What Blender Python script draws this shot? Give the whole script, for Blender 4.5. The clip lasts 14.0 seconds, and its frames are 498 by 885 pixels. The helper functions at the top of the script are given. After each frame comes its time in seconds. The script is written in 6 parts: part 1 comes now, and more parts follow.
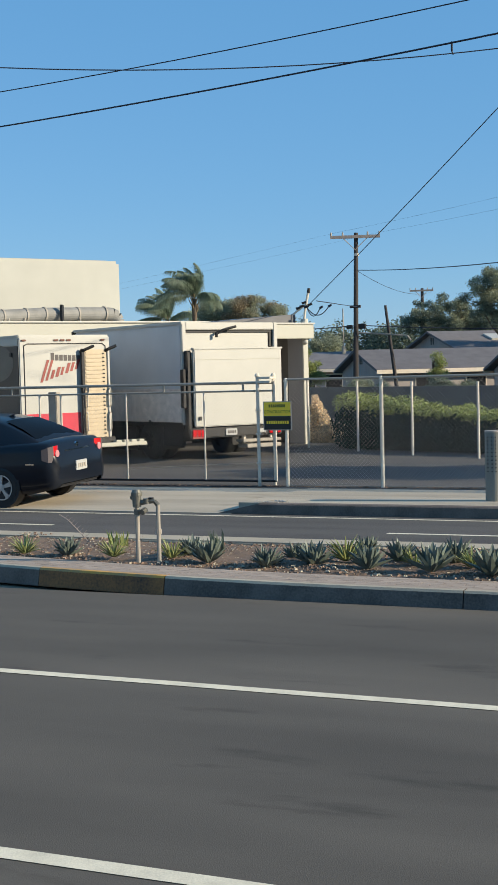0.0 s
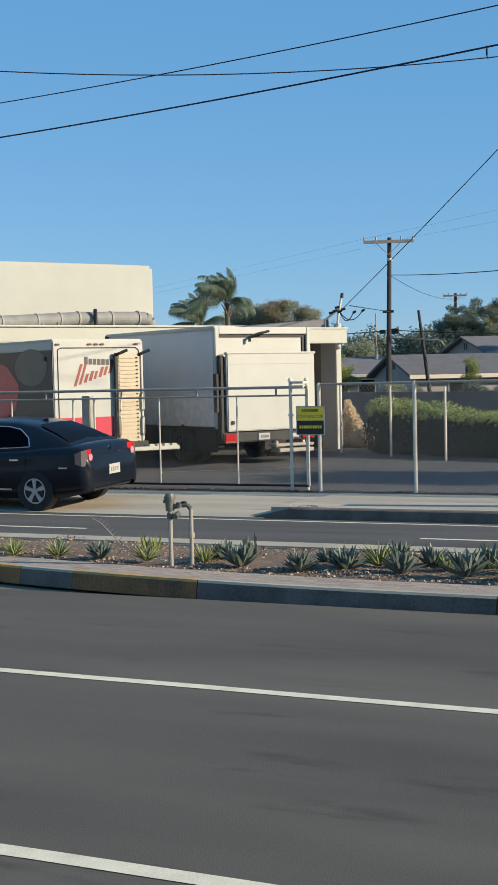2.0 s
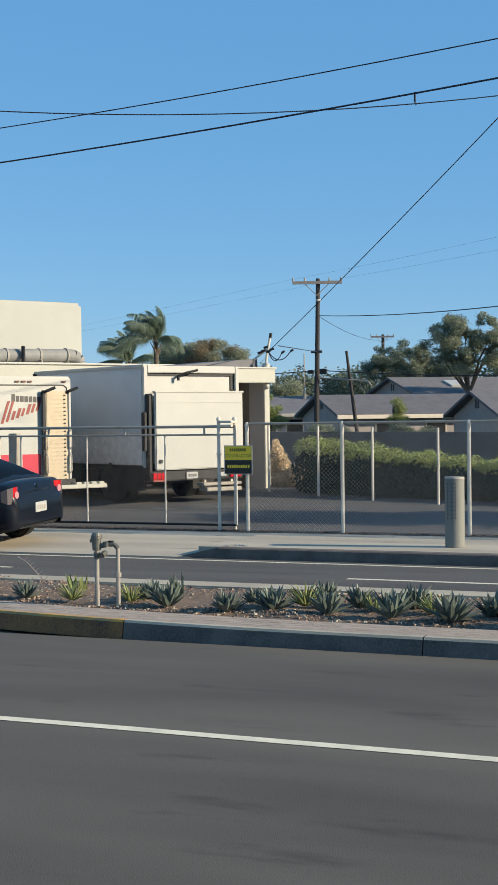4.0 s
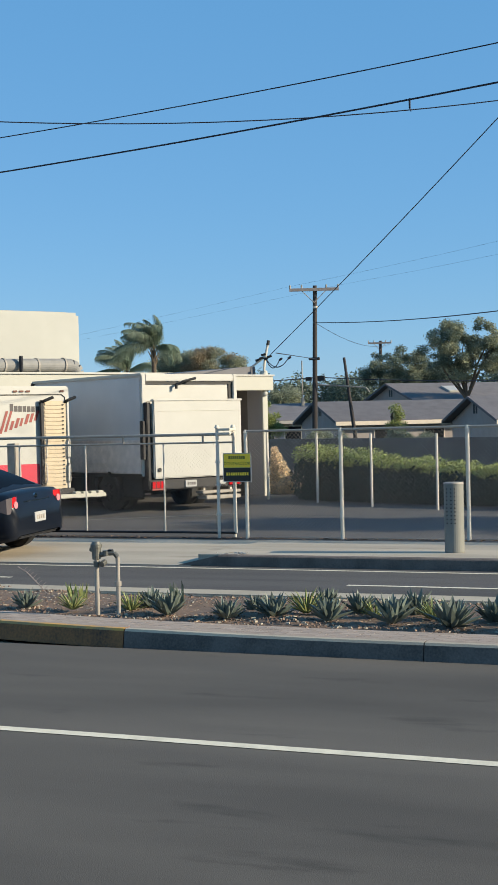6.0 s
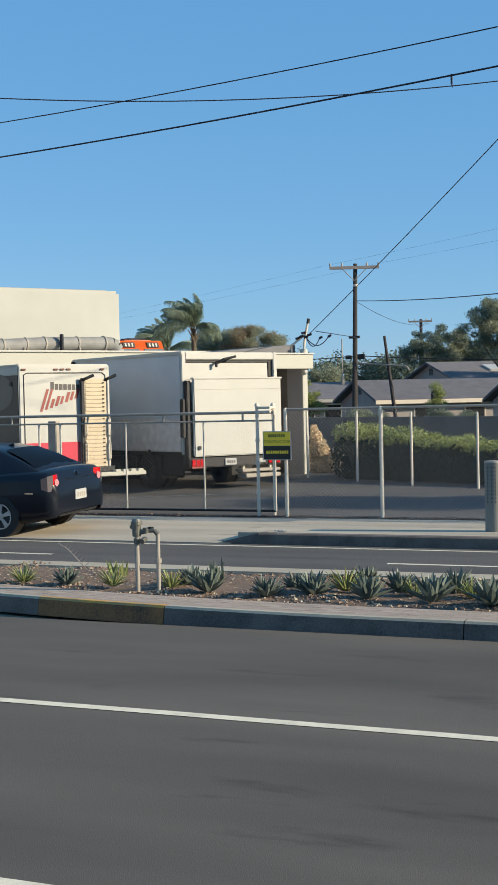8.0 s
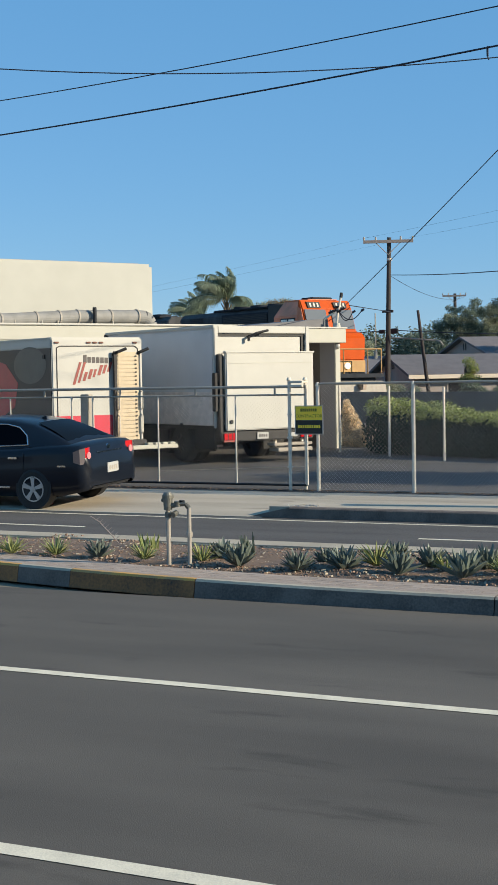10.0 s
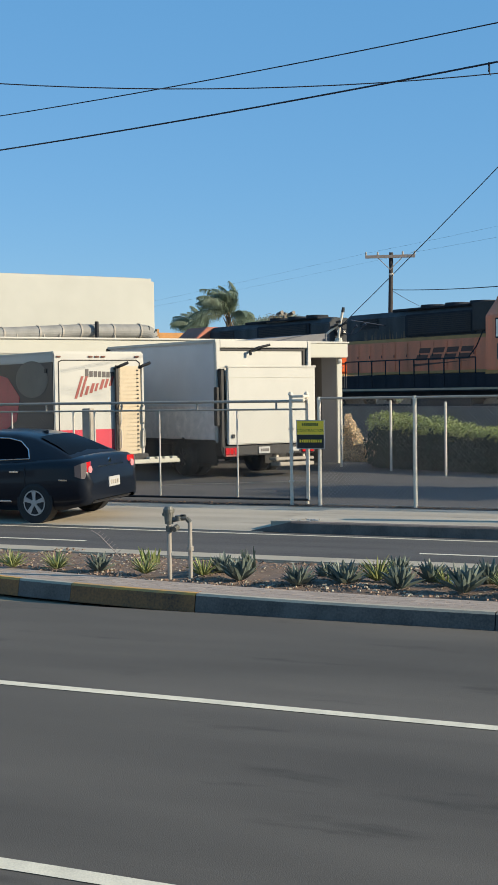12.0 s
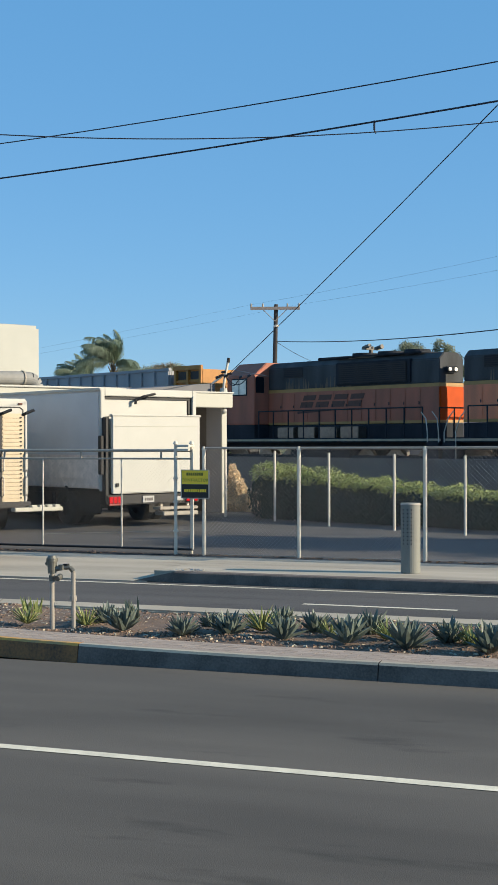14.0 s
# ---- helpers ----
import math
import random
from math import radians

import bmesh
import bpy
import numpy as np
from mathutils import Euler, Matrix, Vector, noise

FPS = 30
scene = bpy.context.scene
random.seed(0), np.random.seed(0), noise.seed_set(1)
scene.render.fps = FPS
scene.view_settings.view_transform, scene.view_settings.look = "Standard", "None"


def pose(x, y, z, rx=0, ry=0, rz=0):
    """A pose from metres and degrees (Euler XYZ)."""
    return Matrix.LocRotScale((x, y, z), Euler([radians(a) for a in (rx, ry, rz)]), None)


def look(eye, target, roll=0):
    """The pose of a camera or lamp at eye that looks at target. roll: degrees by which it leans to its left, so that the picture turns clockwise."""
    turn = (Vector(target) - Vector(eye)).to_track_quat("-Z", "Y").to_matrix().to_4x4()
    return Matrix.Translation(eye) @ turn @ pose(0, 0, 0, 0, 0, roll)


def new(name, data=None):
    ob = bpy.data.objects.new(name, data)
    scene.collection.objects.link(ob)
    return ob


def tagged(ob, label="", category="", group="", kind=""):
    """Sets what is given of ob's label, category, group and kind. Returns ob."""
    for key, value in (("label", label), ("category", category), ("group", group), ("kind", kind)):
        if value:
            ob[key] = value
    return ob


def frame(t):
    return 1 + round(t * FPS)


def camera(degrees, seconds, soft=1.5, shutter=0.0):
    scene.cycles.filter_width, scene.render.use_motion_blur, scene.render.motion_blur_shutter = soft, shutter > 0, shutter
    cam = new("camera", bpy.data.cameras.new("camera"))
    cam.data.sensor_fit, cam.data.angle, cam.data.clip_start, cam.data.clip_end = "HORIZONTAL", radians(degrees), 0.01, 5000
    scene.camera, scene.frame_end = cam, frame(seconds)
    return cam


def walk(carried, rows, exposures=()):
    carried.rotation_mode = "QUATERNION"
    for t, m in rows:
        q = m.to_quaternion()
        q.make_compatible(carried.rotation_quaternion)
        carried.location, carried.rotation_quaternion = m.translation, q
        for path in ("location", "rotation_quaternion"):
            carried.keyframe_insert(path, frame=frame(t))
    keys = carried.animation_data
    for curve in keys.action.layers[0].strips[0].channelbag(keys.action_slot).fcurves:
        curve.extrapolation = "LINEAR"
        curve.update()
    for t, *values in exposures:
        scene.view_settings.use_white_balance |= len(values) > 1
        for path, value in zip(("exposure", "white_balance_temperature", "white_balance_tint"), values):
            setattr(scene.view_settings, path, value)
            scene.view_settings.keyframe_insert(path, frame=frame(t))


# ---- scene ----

# ---- camera: stands at the roadside and pans; seconds, turn to the left, tilt, lean, sway to the right and up ----
EYE = Vector((0.0, 0.0, 2.08))
VIEW = [
    (0.0, 24.688, -2.795, -1.472, 0.006, 0.001),
    (0.5, 25.131, -2.827, -1.427, -0.003, 0.004),
    (1.0, 25.640, -2.781, -1.425, 0.008, -0.002),
    (1.5, 26.006, -2.736, -1.377, 0.000, 0.001),
    (2.0, 25.988, -2.572, -1.304, -0.005, -0.003),
    (2.5, 25.525, -2.366, -1.179, -0.001, 0.005),
    (3.0, 24.626, -1.945, -0.927, 0.001, 0.001),
    (3.5, 23.576, -1.409, -0.659, -0.007, 0.008),
    (3.7, 23.216, -1.189, -0.599, -0.007, 0.008),
    (6.0, 22.969, -0.748, -1.362, -0.008, 0.004),
    (6.5, 23.344, -0.849, -1.463, -0.009, 0.004),
    (7.0, 23.742, -0.997, -1.432, -0.009, -0.001),
    (7.5, 24.187, -1.276, -1.380, -0.003, 0.001),
    (8.0, 24.597, -1.577, -1.280, -0.012, -0.004),
    (8.5, 25.062, -1.929, -1.296, -0.011, -0.002),
    (9.0, 25.539, -2.297, -1.103, -0.003, 0.001),
    (9.2, 25.679, -2.427, -1.103, -0.003, 0.001),
    (11.3, 26.056, -2.680, -0.896, -0.002, -0.003),
    (11.5, 26.016, -2.545, -0.896, -0.002, -0.003),
    (12.0, 26.005, -2.024, -0.856, 0.006, -0.002),
    (12.5, 26.131, -1.473, -0.763, 0.006, -0.002),
    (13.0, 26.103, -1.000, -0.662, 0.002, -0.004),
    (13.5, 24.941, -0.550, -0.551, -0.010, -0.002),
    (14.0, 21.254, -0.056, -0.153, -0.019, -0.001),
]

LENS = 2 * math.degrees(math.atan(441 / 2500))
cam = camera(LENS, 14.0, soft=1.5)


def aim(yaw, tilt, lean, sway, rise):
    y, p = radians(yaw), radians(tilt)
    way = Vector((-math.sin(y) * math.cos(p), math.cos(y) * math.cos(p), math.sin(p)))
    eye = EYE + Vector((math.cos(y), math.sin(y), 0)) * sway + Vector((0, 0, rise))
    return look(eye, eye + way * 10, lean)


walk(cam, [(t, aim(*row)) for t, *row in VIEW], [(0.0, 0.53, 7720, 9), (1.5, 0.51, 7720, 9), (3.5, 0.55, 7720, 9), (6.5, 0.58, 7720, 9), (9.0, 0.54, 7720, 9), (12.5, 0.54, 7720, 9), (13.5, 0.58, 7720, 9), (14.0, 0.61, 7720, 9)])

# ---- light: low evening sun along the street, clear sky ----
SUN_TURN = radians(8)      # from the street's direction
SUN_UP = radians(21)
world = bpy.data.worlds.new("sky")
scene.world = world
world.use_nodes = True
wn = world.node_tree.nodes
sky = wn.new("ShaderNodeTexSky")
sky.sky_type = 'NISHITA'
sky.sun_disc = False
sky.sun_elevation, sky.sun_rotation = SUN_UP, math.pi / 2 - SUN_TURN
sky.air_density, sky.dust_density, sky.ozone_density = 0.9, 0.05, 4.0
wn["Background"].inputs["Strength"].default_value = 0.085
air = wn.new("ShaderNodeMix")          # a deep clear blue laid evenly into the sky
air.data_type, air.blend_type = 'RGBA', 'MIX'
air.inputs[0].default_value = 0.53
air.inputs[7].default_value = (0.66, 3.60, 8.5, 1)
world.node_tree.links.new(sky.outputs[0], air.inputs[6])
world.node_tree.links.new(air.outputs[2], wn["Background"].inputs[0])
sun_data = bpy.data.lights.new("sun", 'SUN')
sun_data.energy, sun_data.angle, sun_data.color = 4.5, radians(0.6), (1.0, 0.94, 0.82)
sun = new("sun", sun_data)
TO_SUN = Vector((math.cos(SUN_TURN) * math.cos(SUN_UP), math.sin(SUN_TURN) * math.cos(SUN_UP), math.sin(SUN_UP)))
sun.matrix_world = look(TO_SUN * 200, (0, 0, 0))


# ---- materials ----
def mat(name, colour, rough=0.6, metal=0.0, vary=0.25, scale=6.0, bump=0.15, fine=60.0, tint=None, island=0.0, coat=0.0, spec=0.5, streak=0.0, along=0.0, thin=0.0, patch=0.0):
    """A surface with broad stains, fine grain and a little relief; vary: how far its tone wanders."""
    m = bpy.data.materials.new(name)
    m.use_nodes = True
    nt = m.node_tree
    b = nt.nodes["Principled BSDF"]
    b.inputs["Roughness"].default_value, b.inputs["Metallic"].default_value = rough, metal
    b.inputs["Coat Weight"].default_value = coat
    b.inputs["Specular IOR Level"].default_value = spec
    co = nt.nodes.new("ShaderNodeTexCoord")
    big = nt.nodes.new("ShaderNodeTexNoise")
    big.inputs["Scale"].default_value, big.inputs["Detail"].default_value = scale, 6
    if along:
        mp = nt.nodes.new("ShaderNodeMapping")
        mp.inputs["Scale"].default_value = (1 / along, 1, 1)
        nt.links.new(co.outputs["Object"], mp.inputs[0])
        nt.links.new(mp.outputs[0], big.inputs["Vector"])
    elif streak:
        mp = nt.nodes.new("ShaderNodeMapping")
        mp.inputs["Scale"].default_value = (1, 1, 1 / streak)
        nt.links.new(co.outputs["Object"], mp.inputs[0])
        nt.links.new(mp.outputs[0], big.inputs["Vector"])
    else:
        nt.links.new(co.outputs["Object"], big.inputs["Vector"])
    small = nt.nodes.new("ShaderNodeTexNoise")
    small.inputs["Scale"].default_value, small.inputs["Detail"].default_value = fine, 4
    nt.links.new(co.outputs["Object"], small.inputs["Vector"])
    mix = nt.nodes.new("ShaderNodeMix")
    mix.data_type = 'FLOAT'
    mix.inputs[0].default_value = 0.4
    nt.links.new(big.outputs[0], mix.inputs[2])
    nt.links.new(small.outputs[0], mix.inputs[3])
    ramp = nt.nodes.new("ShaderNodeValToRGB")
    lo = [c * (1 - vary) for c in (tint or colour)]
    hi = [min(1, c * (1 + vary * 0.6)) for c in colour]
    ramp.color_ramp.elements[0].position, ramp.color_ramp.elements[1].position = 0.3, 0.7
    ramp.color_ramp.elements[0].color, ramp.color_ramp.elements[1].color = (*lo, 1), (*hi, 1)
    nt.links.new(mix.outputs[0], ramp.inputs[0])
    last = ramp.outputs[0]
    if island:
        geo = nt.nodes.new("ShaderNodeNewGeometry")
        info = nt.nodes.new("ShaderNodeObjectInfo")
        add = nt.nodes.new("ShaderNodeMath")
        nt.links.new(geo.outputs["Random Per Island"], add.inputs[0])
        nt.links.new(info.outputs["Random"], add.inputs[1])
        fr = nt.nodes.new("ShaderNodeMath")
        fr.operation = 'FRACT'
        nt.links.new(add.outputs[0], fr.inputs[0])
        mr = nt.nodes.new("ShaderNodeMapRange")
        mr.inputs["To Min"].default_value, mr.inputs["To Max"].default_value = 1 - island, 1 + island
        nt.links.new(fr.outputs[0], mr.inputs[0])
        mul = nt.nodes.new("ShaderNodeVectorMath")
        mul.operation = 'SCALE'
        nt.links.new(last, mul.inputs[0])
        nt.links.new(mr.outputs[0], mul.inputs["Scale"])
        last = mul.outputs[0]
    if patch:     # broad dark tar and oil patches drawn out along the street
        mq = nt.nodes.new("ShaderNodeMapping")
        mq.inputs["Scale"].default_value = (0.55, 2.2, 1)
        nt.links.new(co.outputs["Object"], mq.inputs[0])
        pn = nt.nodes.new("ShaderNodeTexNoise")
        pn.inputs["Scale"].default_value, pn.inputs["Detail"].default_value, pn.inputs["Roughness"].default_value = 0.9, 5, 0.62
        nt.links.new(mq.outputs[0], pn.inputs["Vector"])
        pr = nt.nodes.new("ShaderNodeMapRange")
        pr.inputs["From Min"].default_value, pr.inputs["From Max"].default_value = 0.60, 0.72
        pr.inputs["To Min"].default_value, pr.inputs["To Max"].default_value = 1.0, 1.0 - patch
        nt.links.new(pn.outputs[0], pr.inputs[0])
        mu = nt.nodes.new("ShaderNodeVectorMath")
        mu.operation = 'SCALE'
        nt.links.new(last, mu.inputs[0])
        nt.links.new(pr.outputs[0], mu.inputs["Scale"])
        last = mu.outputs[0]
    nt.links.new(last, b.inputs["Base Color"])
    if bump:
        bp = nt.nodes.new("ShaderNodeBump")
        bp.inputs["Strength"].default_value, bp.inputs["Distance"].default_value = bump, 0.02
        nt.links.new(mix.outputs[0], bp.inputs["Height"])
        nt.links.new(bp.outputs[0], b.inputs["Normal"])
    if thin:      # leaves let some light through
        tr = nt.nodes.new("ShaderNodeBsdfTranslucent")
        nt.links.new(last, tr.inputs["Color"])
        ms = nt.nodes.new("ShaderNodeMixShader")
        ms.inputs[0].default_value = thin
        nt.links.new(b.outputs[0], ms.inputs[1])
        nt.links.new(tr.outputs[0], ms.inputs[2])
        nt.links.new(ms.outputs[0], nt.nodes["Material Output"].inputs["Surface"])
    return m


def glow(name, colour, strength):
    m = bpy.data.materials.new(name)
    m.use_nodes = True
    b = m.node_tree.nodes["Principled BSDF"]
    b.inputs["Base Color"].default_value = (*colour, 1)
    b.inputs["Emission Color"].default_value = (*colour, 1)
    b.inputs["Emission Strength"].default_value = strength
    return m


def glass(name, colour, rough=0.04):
    m = bpy.data.materials.new(name)
    m.use_nodes = True
    b = m.node_tree.nodes["Principled BSDF"]
    b.inputs["Base Color"].default_value = (*colour, 1)
    b.inputs["Roughness"].default_value = rough
    b.inputs["Specular IOR Level"].default_value = 0.2
    return m


ASPHALT = mat("asphalt", (0.098, 0.085, 0.070), 0.9, vary=0.6, scale=0.8, along=5.0, bump=0.3, fine=130, patch=0.55)
ASPHALT_OLD = mat("asphalt_old", (0.084, 0.076, 0.070), 0.9, vary=0.45, scale=1.2, along=8.0, bump=0.5, fine=90, patch=0.35)
CONCRETE = mat("concrete", (0.43, 0.365, 0.275), 0.85, vary=0.22, scale=1.2, bump=0.3, fine=80)
# stained kerb concrete, darkened for the shade on kerb faces
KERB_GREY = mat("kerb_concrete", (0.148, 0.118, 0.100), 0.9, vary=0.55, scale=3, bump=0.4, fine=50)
KERB_YELLOW = mat("kerb_yellow_paint", (0.33, 0.13, 0.040), 0.85, vary=0.6, scale=2.0, bump=0.3, fine=40, tint=(0.16, 0.10, 0.075))
PAVER = mat("paver", (0.37, 0.29, 0.235), 0.9, vary=0.25, scale=5, bump=0.4, fine=70, island=0.13)
# oil stains and the apron's shadow streaks, both in the colour
APRON = mat("streaked_concrete", (0.44, 0.375, 0.29), 0.85, vary=0.38, scale=1.6, along=5.0, bump=0.3, fine=70, patch=0.42)
ROAD_PAINT = mat("road_paint", (0.76, 0.68, 0.52), 0.7, vary=0.25, scale=5, bump=0.2, fine=90)
SOIL = mat("soil", (0.17, 0.115, 0.084), 0.95, vary=0.5, scale=7, bump=1.0, fine=60)
MULCH = mat("mulch", (0.23, 0.15, 0.108), 0.9, vary=0.3, scale=20, bump=0.3, island=0.4)
# long bands of tone stand in for shadow stripes across the yard
YARD_ASPHALT = mat("dark_yard_asphalt", (0.074, 0.069, 0.066), 0.9, vary=0.6, scale=1.0, along=6.0, bump=0.6, fine=60)
DRY_GROUND = mat("dry_ground", (0.24, 0.20, 0.14), 0.95, vary=0.4, scale=0.3, bump=0.5, fine=20)
GALV = mat("galvanised_steel", (0.60, 0.545, 0.46), 0.6, 0.0, vary=0.2, scale=10, bump=0.05)
WIRE = mat("fence_wire", (0.34, 0.33, 0.32), 0.55, 0.0, vary=0.2, scale=8, bump=0)
GALV_DULL = mat("dull_galvanised_steel", (0.33, 0.295, 0.25), 0.65, 0.0, vary=0.25, scale=6, bump=0.08)
CREAM = mat("cream_stucco", (0.43, 0.425, 0.38), 0.85, vary=0.07, scale=1.5, bump=0.25, fine=90)
CREAM_TRIM = mat("cream_paint", (0.435, 0.425, 0.365), 0.6, vary=0.06, scale=2, bump=0.08)
TRUCK_WHITE = mat("truck_white_panel", (0.455, 0.445, 0.405), 0.4, vary=0.08, scale=2, bump=0.02)
TRUCK_SIDE = mat("truck_side_panel", (0.55, 0.53, 0.52), 0.4, vary=0.12, scale=1.5, bump=0.03)
ALU = mat("ribbed_aluminium", (0.70, 0.61, 0.55), 0.5, 0.0, vary=0.3, scale=7, bump=0.15)
BLACK_STEEL = mat("black_steel", (0.02, 0.02, 0.022), 0.55, 0.3, vary=0.4, scale=8, bump=0.1)
RUBBER = mat("tyre_rubber", (0.018, 0.018, 0.018), 0.8, vary=0.3, scale=12, bump=0.2)
TAN_SHUTTER = mat("tan_shutter_paint", (0.52, 0.42, 0.29), 0.55, vary=0.15, scale=6, bump=0.05)
RED_PAINT = mat("red_paint", (0.55, 0.02, 0.05), 0.4, vary=0.15, scale=4, bump=0.03)
DARK_GRAPHIC = mat("dark_graphic_print", (0.030, 0.027, 0.028), 0.5, vary=0.3, scale=1.5, bump=0.02)
TAN_GRAPHIC = mat("tan_graphic_print", (0.11, 0.10, 0.085), 0.5, vary=0.3, scale=2, bump=0.02)
LETTER_DARK = mat("dark_lettering", (0.06, 0.05, 0.05), 0.5, vary=0.1, bump=0)
LETTER_RED = mat("red_lettering", (0.27, 0.045, 0.035), 0.5, vary=0.15, bump=0)
CAR_PAINT = mat("midnight_blue_car_paint", (0.005, 0.0075, 0.0135), 0.3, 0.0, vary=0.1, scale=2, bump=0, coat=0.22, spec=0.22)
CHROME = mat("chrome", (0.75, 0.75, 0.75), 0.12, 1.0, vary=0.05, bump=0)
CAR_GLASS = glass("car_glass", (0.004, 0.005, 0.007), 0.08)
CAR_GLASS.node_tree.nodes["Principled BSDF"].inputs["Specular IOR Level"].default_value = 0.02
TAIL_RED = mat("red_tail_lens", (0.55, 0.015, 0.02), 0.15, vary=0.1, bump=0, coat=1)
TAIL_CLEAR = mat("clear_tail_lens", (0.10, 0.085, 0.09), 0.3, vary=0.1, bump=0, coat=0.2, spec=0.3)
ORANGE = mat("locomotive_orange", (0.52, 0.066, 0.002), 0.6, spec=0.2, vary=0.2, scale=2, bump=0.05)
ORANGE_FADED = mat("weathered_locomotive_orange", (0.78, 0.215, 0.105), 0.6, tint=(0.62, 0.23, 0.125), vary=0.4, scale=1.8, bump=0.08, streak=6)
MAROON_FADED = mat("weathered_locomotive_maroon", (0.43, 0.118, 0.070), 0.65, vary=0.4, tint=(0.34, 0.135, 0.085), scale=1.5, bump=0.08, streak=4)
LOCO_BLACK = mat("locomotive_black", (0.026, 0.031, 0.040), 0.75, spec=0.15, vary=0.5, scale=2, bump=0.08, streak=3)
LOCO_YELLOW = mat("locomotive_yellow", (0.40, 0.22, 0.07), 0.55, vary=0.25, scale=3, bump=0.05)
CAR_YELLOW = mat("yellow_freight_paint", (0.43, 0.185, 0.04), 0.6, vary=0.25, scale=3, bump=0.05)
FREIGHT_GREY = mat("grey_freight_paint", (0.30, 0.31, 0.33), 0.6, vary=0.25, scale=1.2, bump=0.06, streak=6)
RAIL_STEEL = mat("rail_steel", (0.25, 0.2, 0.17), 0.4, 0.8, vary=0.3, bump=0.1)
BALLAST = mat("ballast", (0.26, 0.25, 0.24), 0.95, vary=0.5, scale=9, bump=1.0, fine=30)
WOOD_POLE = mat("weathered_pole_wood", (0.05, 0.042, 0.04), 0.9, vary=0.4, scale=6, bump=0.5, streak=8)
WOOD_ARM = mat("pale_crossarm_wood", (0.32, 0.27, 0.24), 0.85, vary=0.25, scale=8, bump=0.3)
CABLE = mat("black_cable", (0.016, 0.020, 0.034), 0.6, vary=0.2, bump=0)
SHINGLE = mat("asphalt_shingle", (0.145, 0.135, 0.14), 0.9, vary=0.25, scale=2, bump=0.4, fine=25, island=0.25)
STUCCO_GREY = mat("grey_stucco", (0.37, 0.32, 0.295), 0.9, vary=0.15, scale=2, bump=0.2)
STUCCO_SHADED = mat("shaded_grey_stucco", (0.29, 0.29, 0.30), 0.9, vary=0.1, scale=2, bump=0.2)
FASCIA = mat("cream_fascia", (0.70, 0.60, 0.48), 0.7, vary=0.1, bump=0.05)
LEAF = mat("leaf_green", (0.165, 0.205, 0.15), 0.65, vary=0.4, scale=4, bump=0, island=0.5, thin=0.42)
LEAF_HEDGE_SHADED = mat("shaded_hedge_leaf", (0.028, 0.052, 0.046), 0.8, vary=0.35, scale=3, bump=0, island=0.5, thin=0.03, spec=0.1)
BLOCK_WALL = mat("dark_block_wall", (0.14, 0.13, 0.12), 0.9, vary=0.35, scale=1.5, bump=0.3)
LEAF_OLIVE = mat("olive_leaf", (0.31, 0.335, 0.23), 0.7, vary=0.4, scale=3, bump=0, island=0.5, thin=0.42)
LEAF_BROWN = mat("rusty_leaf", (0.30, 0.235, 0.15), 0.75, vary=0.4, scale=3, bump=0, island=0.5, thin=0.42)
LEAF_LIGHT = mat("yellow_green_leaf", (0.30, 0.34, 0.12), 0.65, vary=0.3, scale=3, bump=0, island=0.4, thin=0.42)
PALM = mat("palm_frond", (0.22, 0.285, 0.20), 0.6, vary=0.35, scale=3, bump=0, island=0.4, thin=0.42)
BARK = mat("bark", (0.12, 0.09, 0.065), 0.9, vary=0.4, scale=8, bump=0.6)
PALM_SKIRT = mat("dry_palm_boots", (0.30, 0.20, 0.11), 0.9, vary=0.4, scale=8, bump=0.5, island=0.3)
AGAVE = mat("agave_blue_green", (0.15, 0.185, 0.155), 0.5, vary=0.25, scale=9, bump=0.05, island=0.3, thin=0.15)
AGAVE_PALE = mat("yellow_green_succulent", (0.28, 0.31, 0.12), 0.55, vary=0.25, scale=9, bump=0.05, island=0.3, thin=0.15)
DRY_GRASS = mat("dry_grass", (0.74, 0.60, 0.42), 0.9, vary=0.3, scale=6, bump=0, island=0.4, thin=0.42)
SIGN_YELLOW = mat("yellow_green_sign", (0.92, 0.63, 0.05), 0.5, vary=0.08, bump=0)
SIGN_BLACK = mat("black_sign", (0.015, 0.015, 0.012), 0.5, vary=0.1, bump=0)
DUCT = mat("grey_duct_metal", (0.235, 0.23, 0.215), 0.7, 0.0, vary=0.3, scale=3, bump=0.06)
SHEET_ROOF = mat("blue_grey_sheet_roof", (0.10, 0.10, 0.11), 0.6, vary=0.25, scale=3, bump=0.1)
BRASS = mat("weathered_bronze_valve", (0.18, 0.175, 0.15), 0.5, 0.6, vary=0.4, scale=15, bump=0.15)
PINK_LENS = mat("pink_lamp_lens", (0.60, 0.24, 0.26), 0.2, vary=0.1, bump=0, coat=1)
PLATE = mat("number_plate", (0.38, 0.38, 0.37), 0.5, vary=0.08, bump=0)
WINDOW_DARK = glass("dark_window_glass", (0.01, 0.012, 0.016))


# ---- building blocks ----
def box(bm, lo, hi, bevel=0.0):
    c = [(a + b) / 2 for a, b in zip(lo, hi)]
    s = [abs(b - a) for a, b in zip(lo, hi)]
    r = bmesh.ops.create_cube(bm, size=1.0, matrix=Matrix.Translation(c) @ Matrix.Diagonal((*s, 1)))
    if bevel:
        edges = list({e for v in r["verts"] for e in v.link_edges})
        bmesh.ops.bevel(bm, geom=edges, offset=min(bevel, min(s) * 0.45), segments=2, affect='EDGES')
    return bm


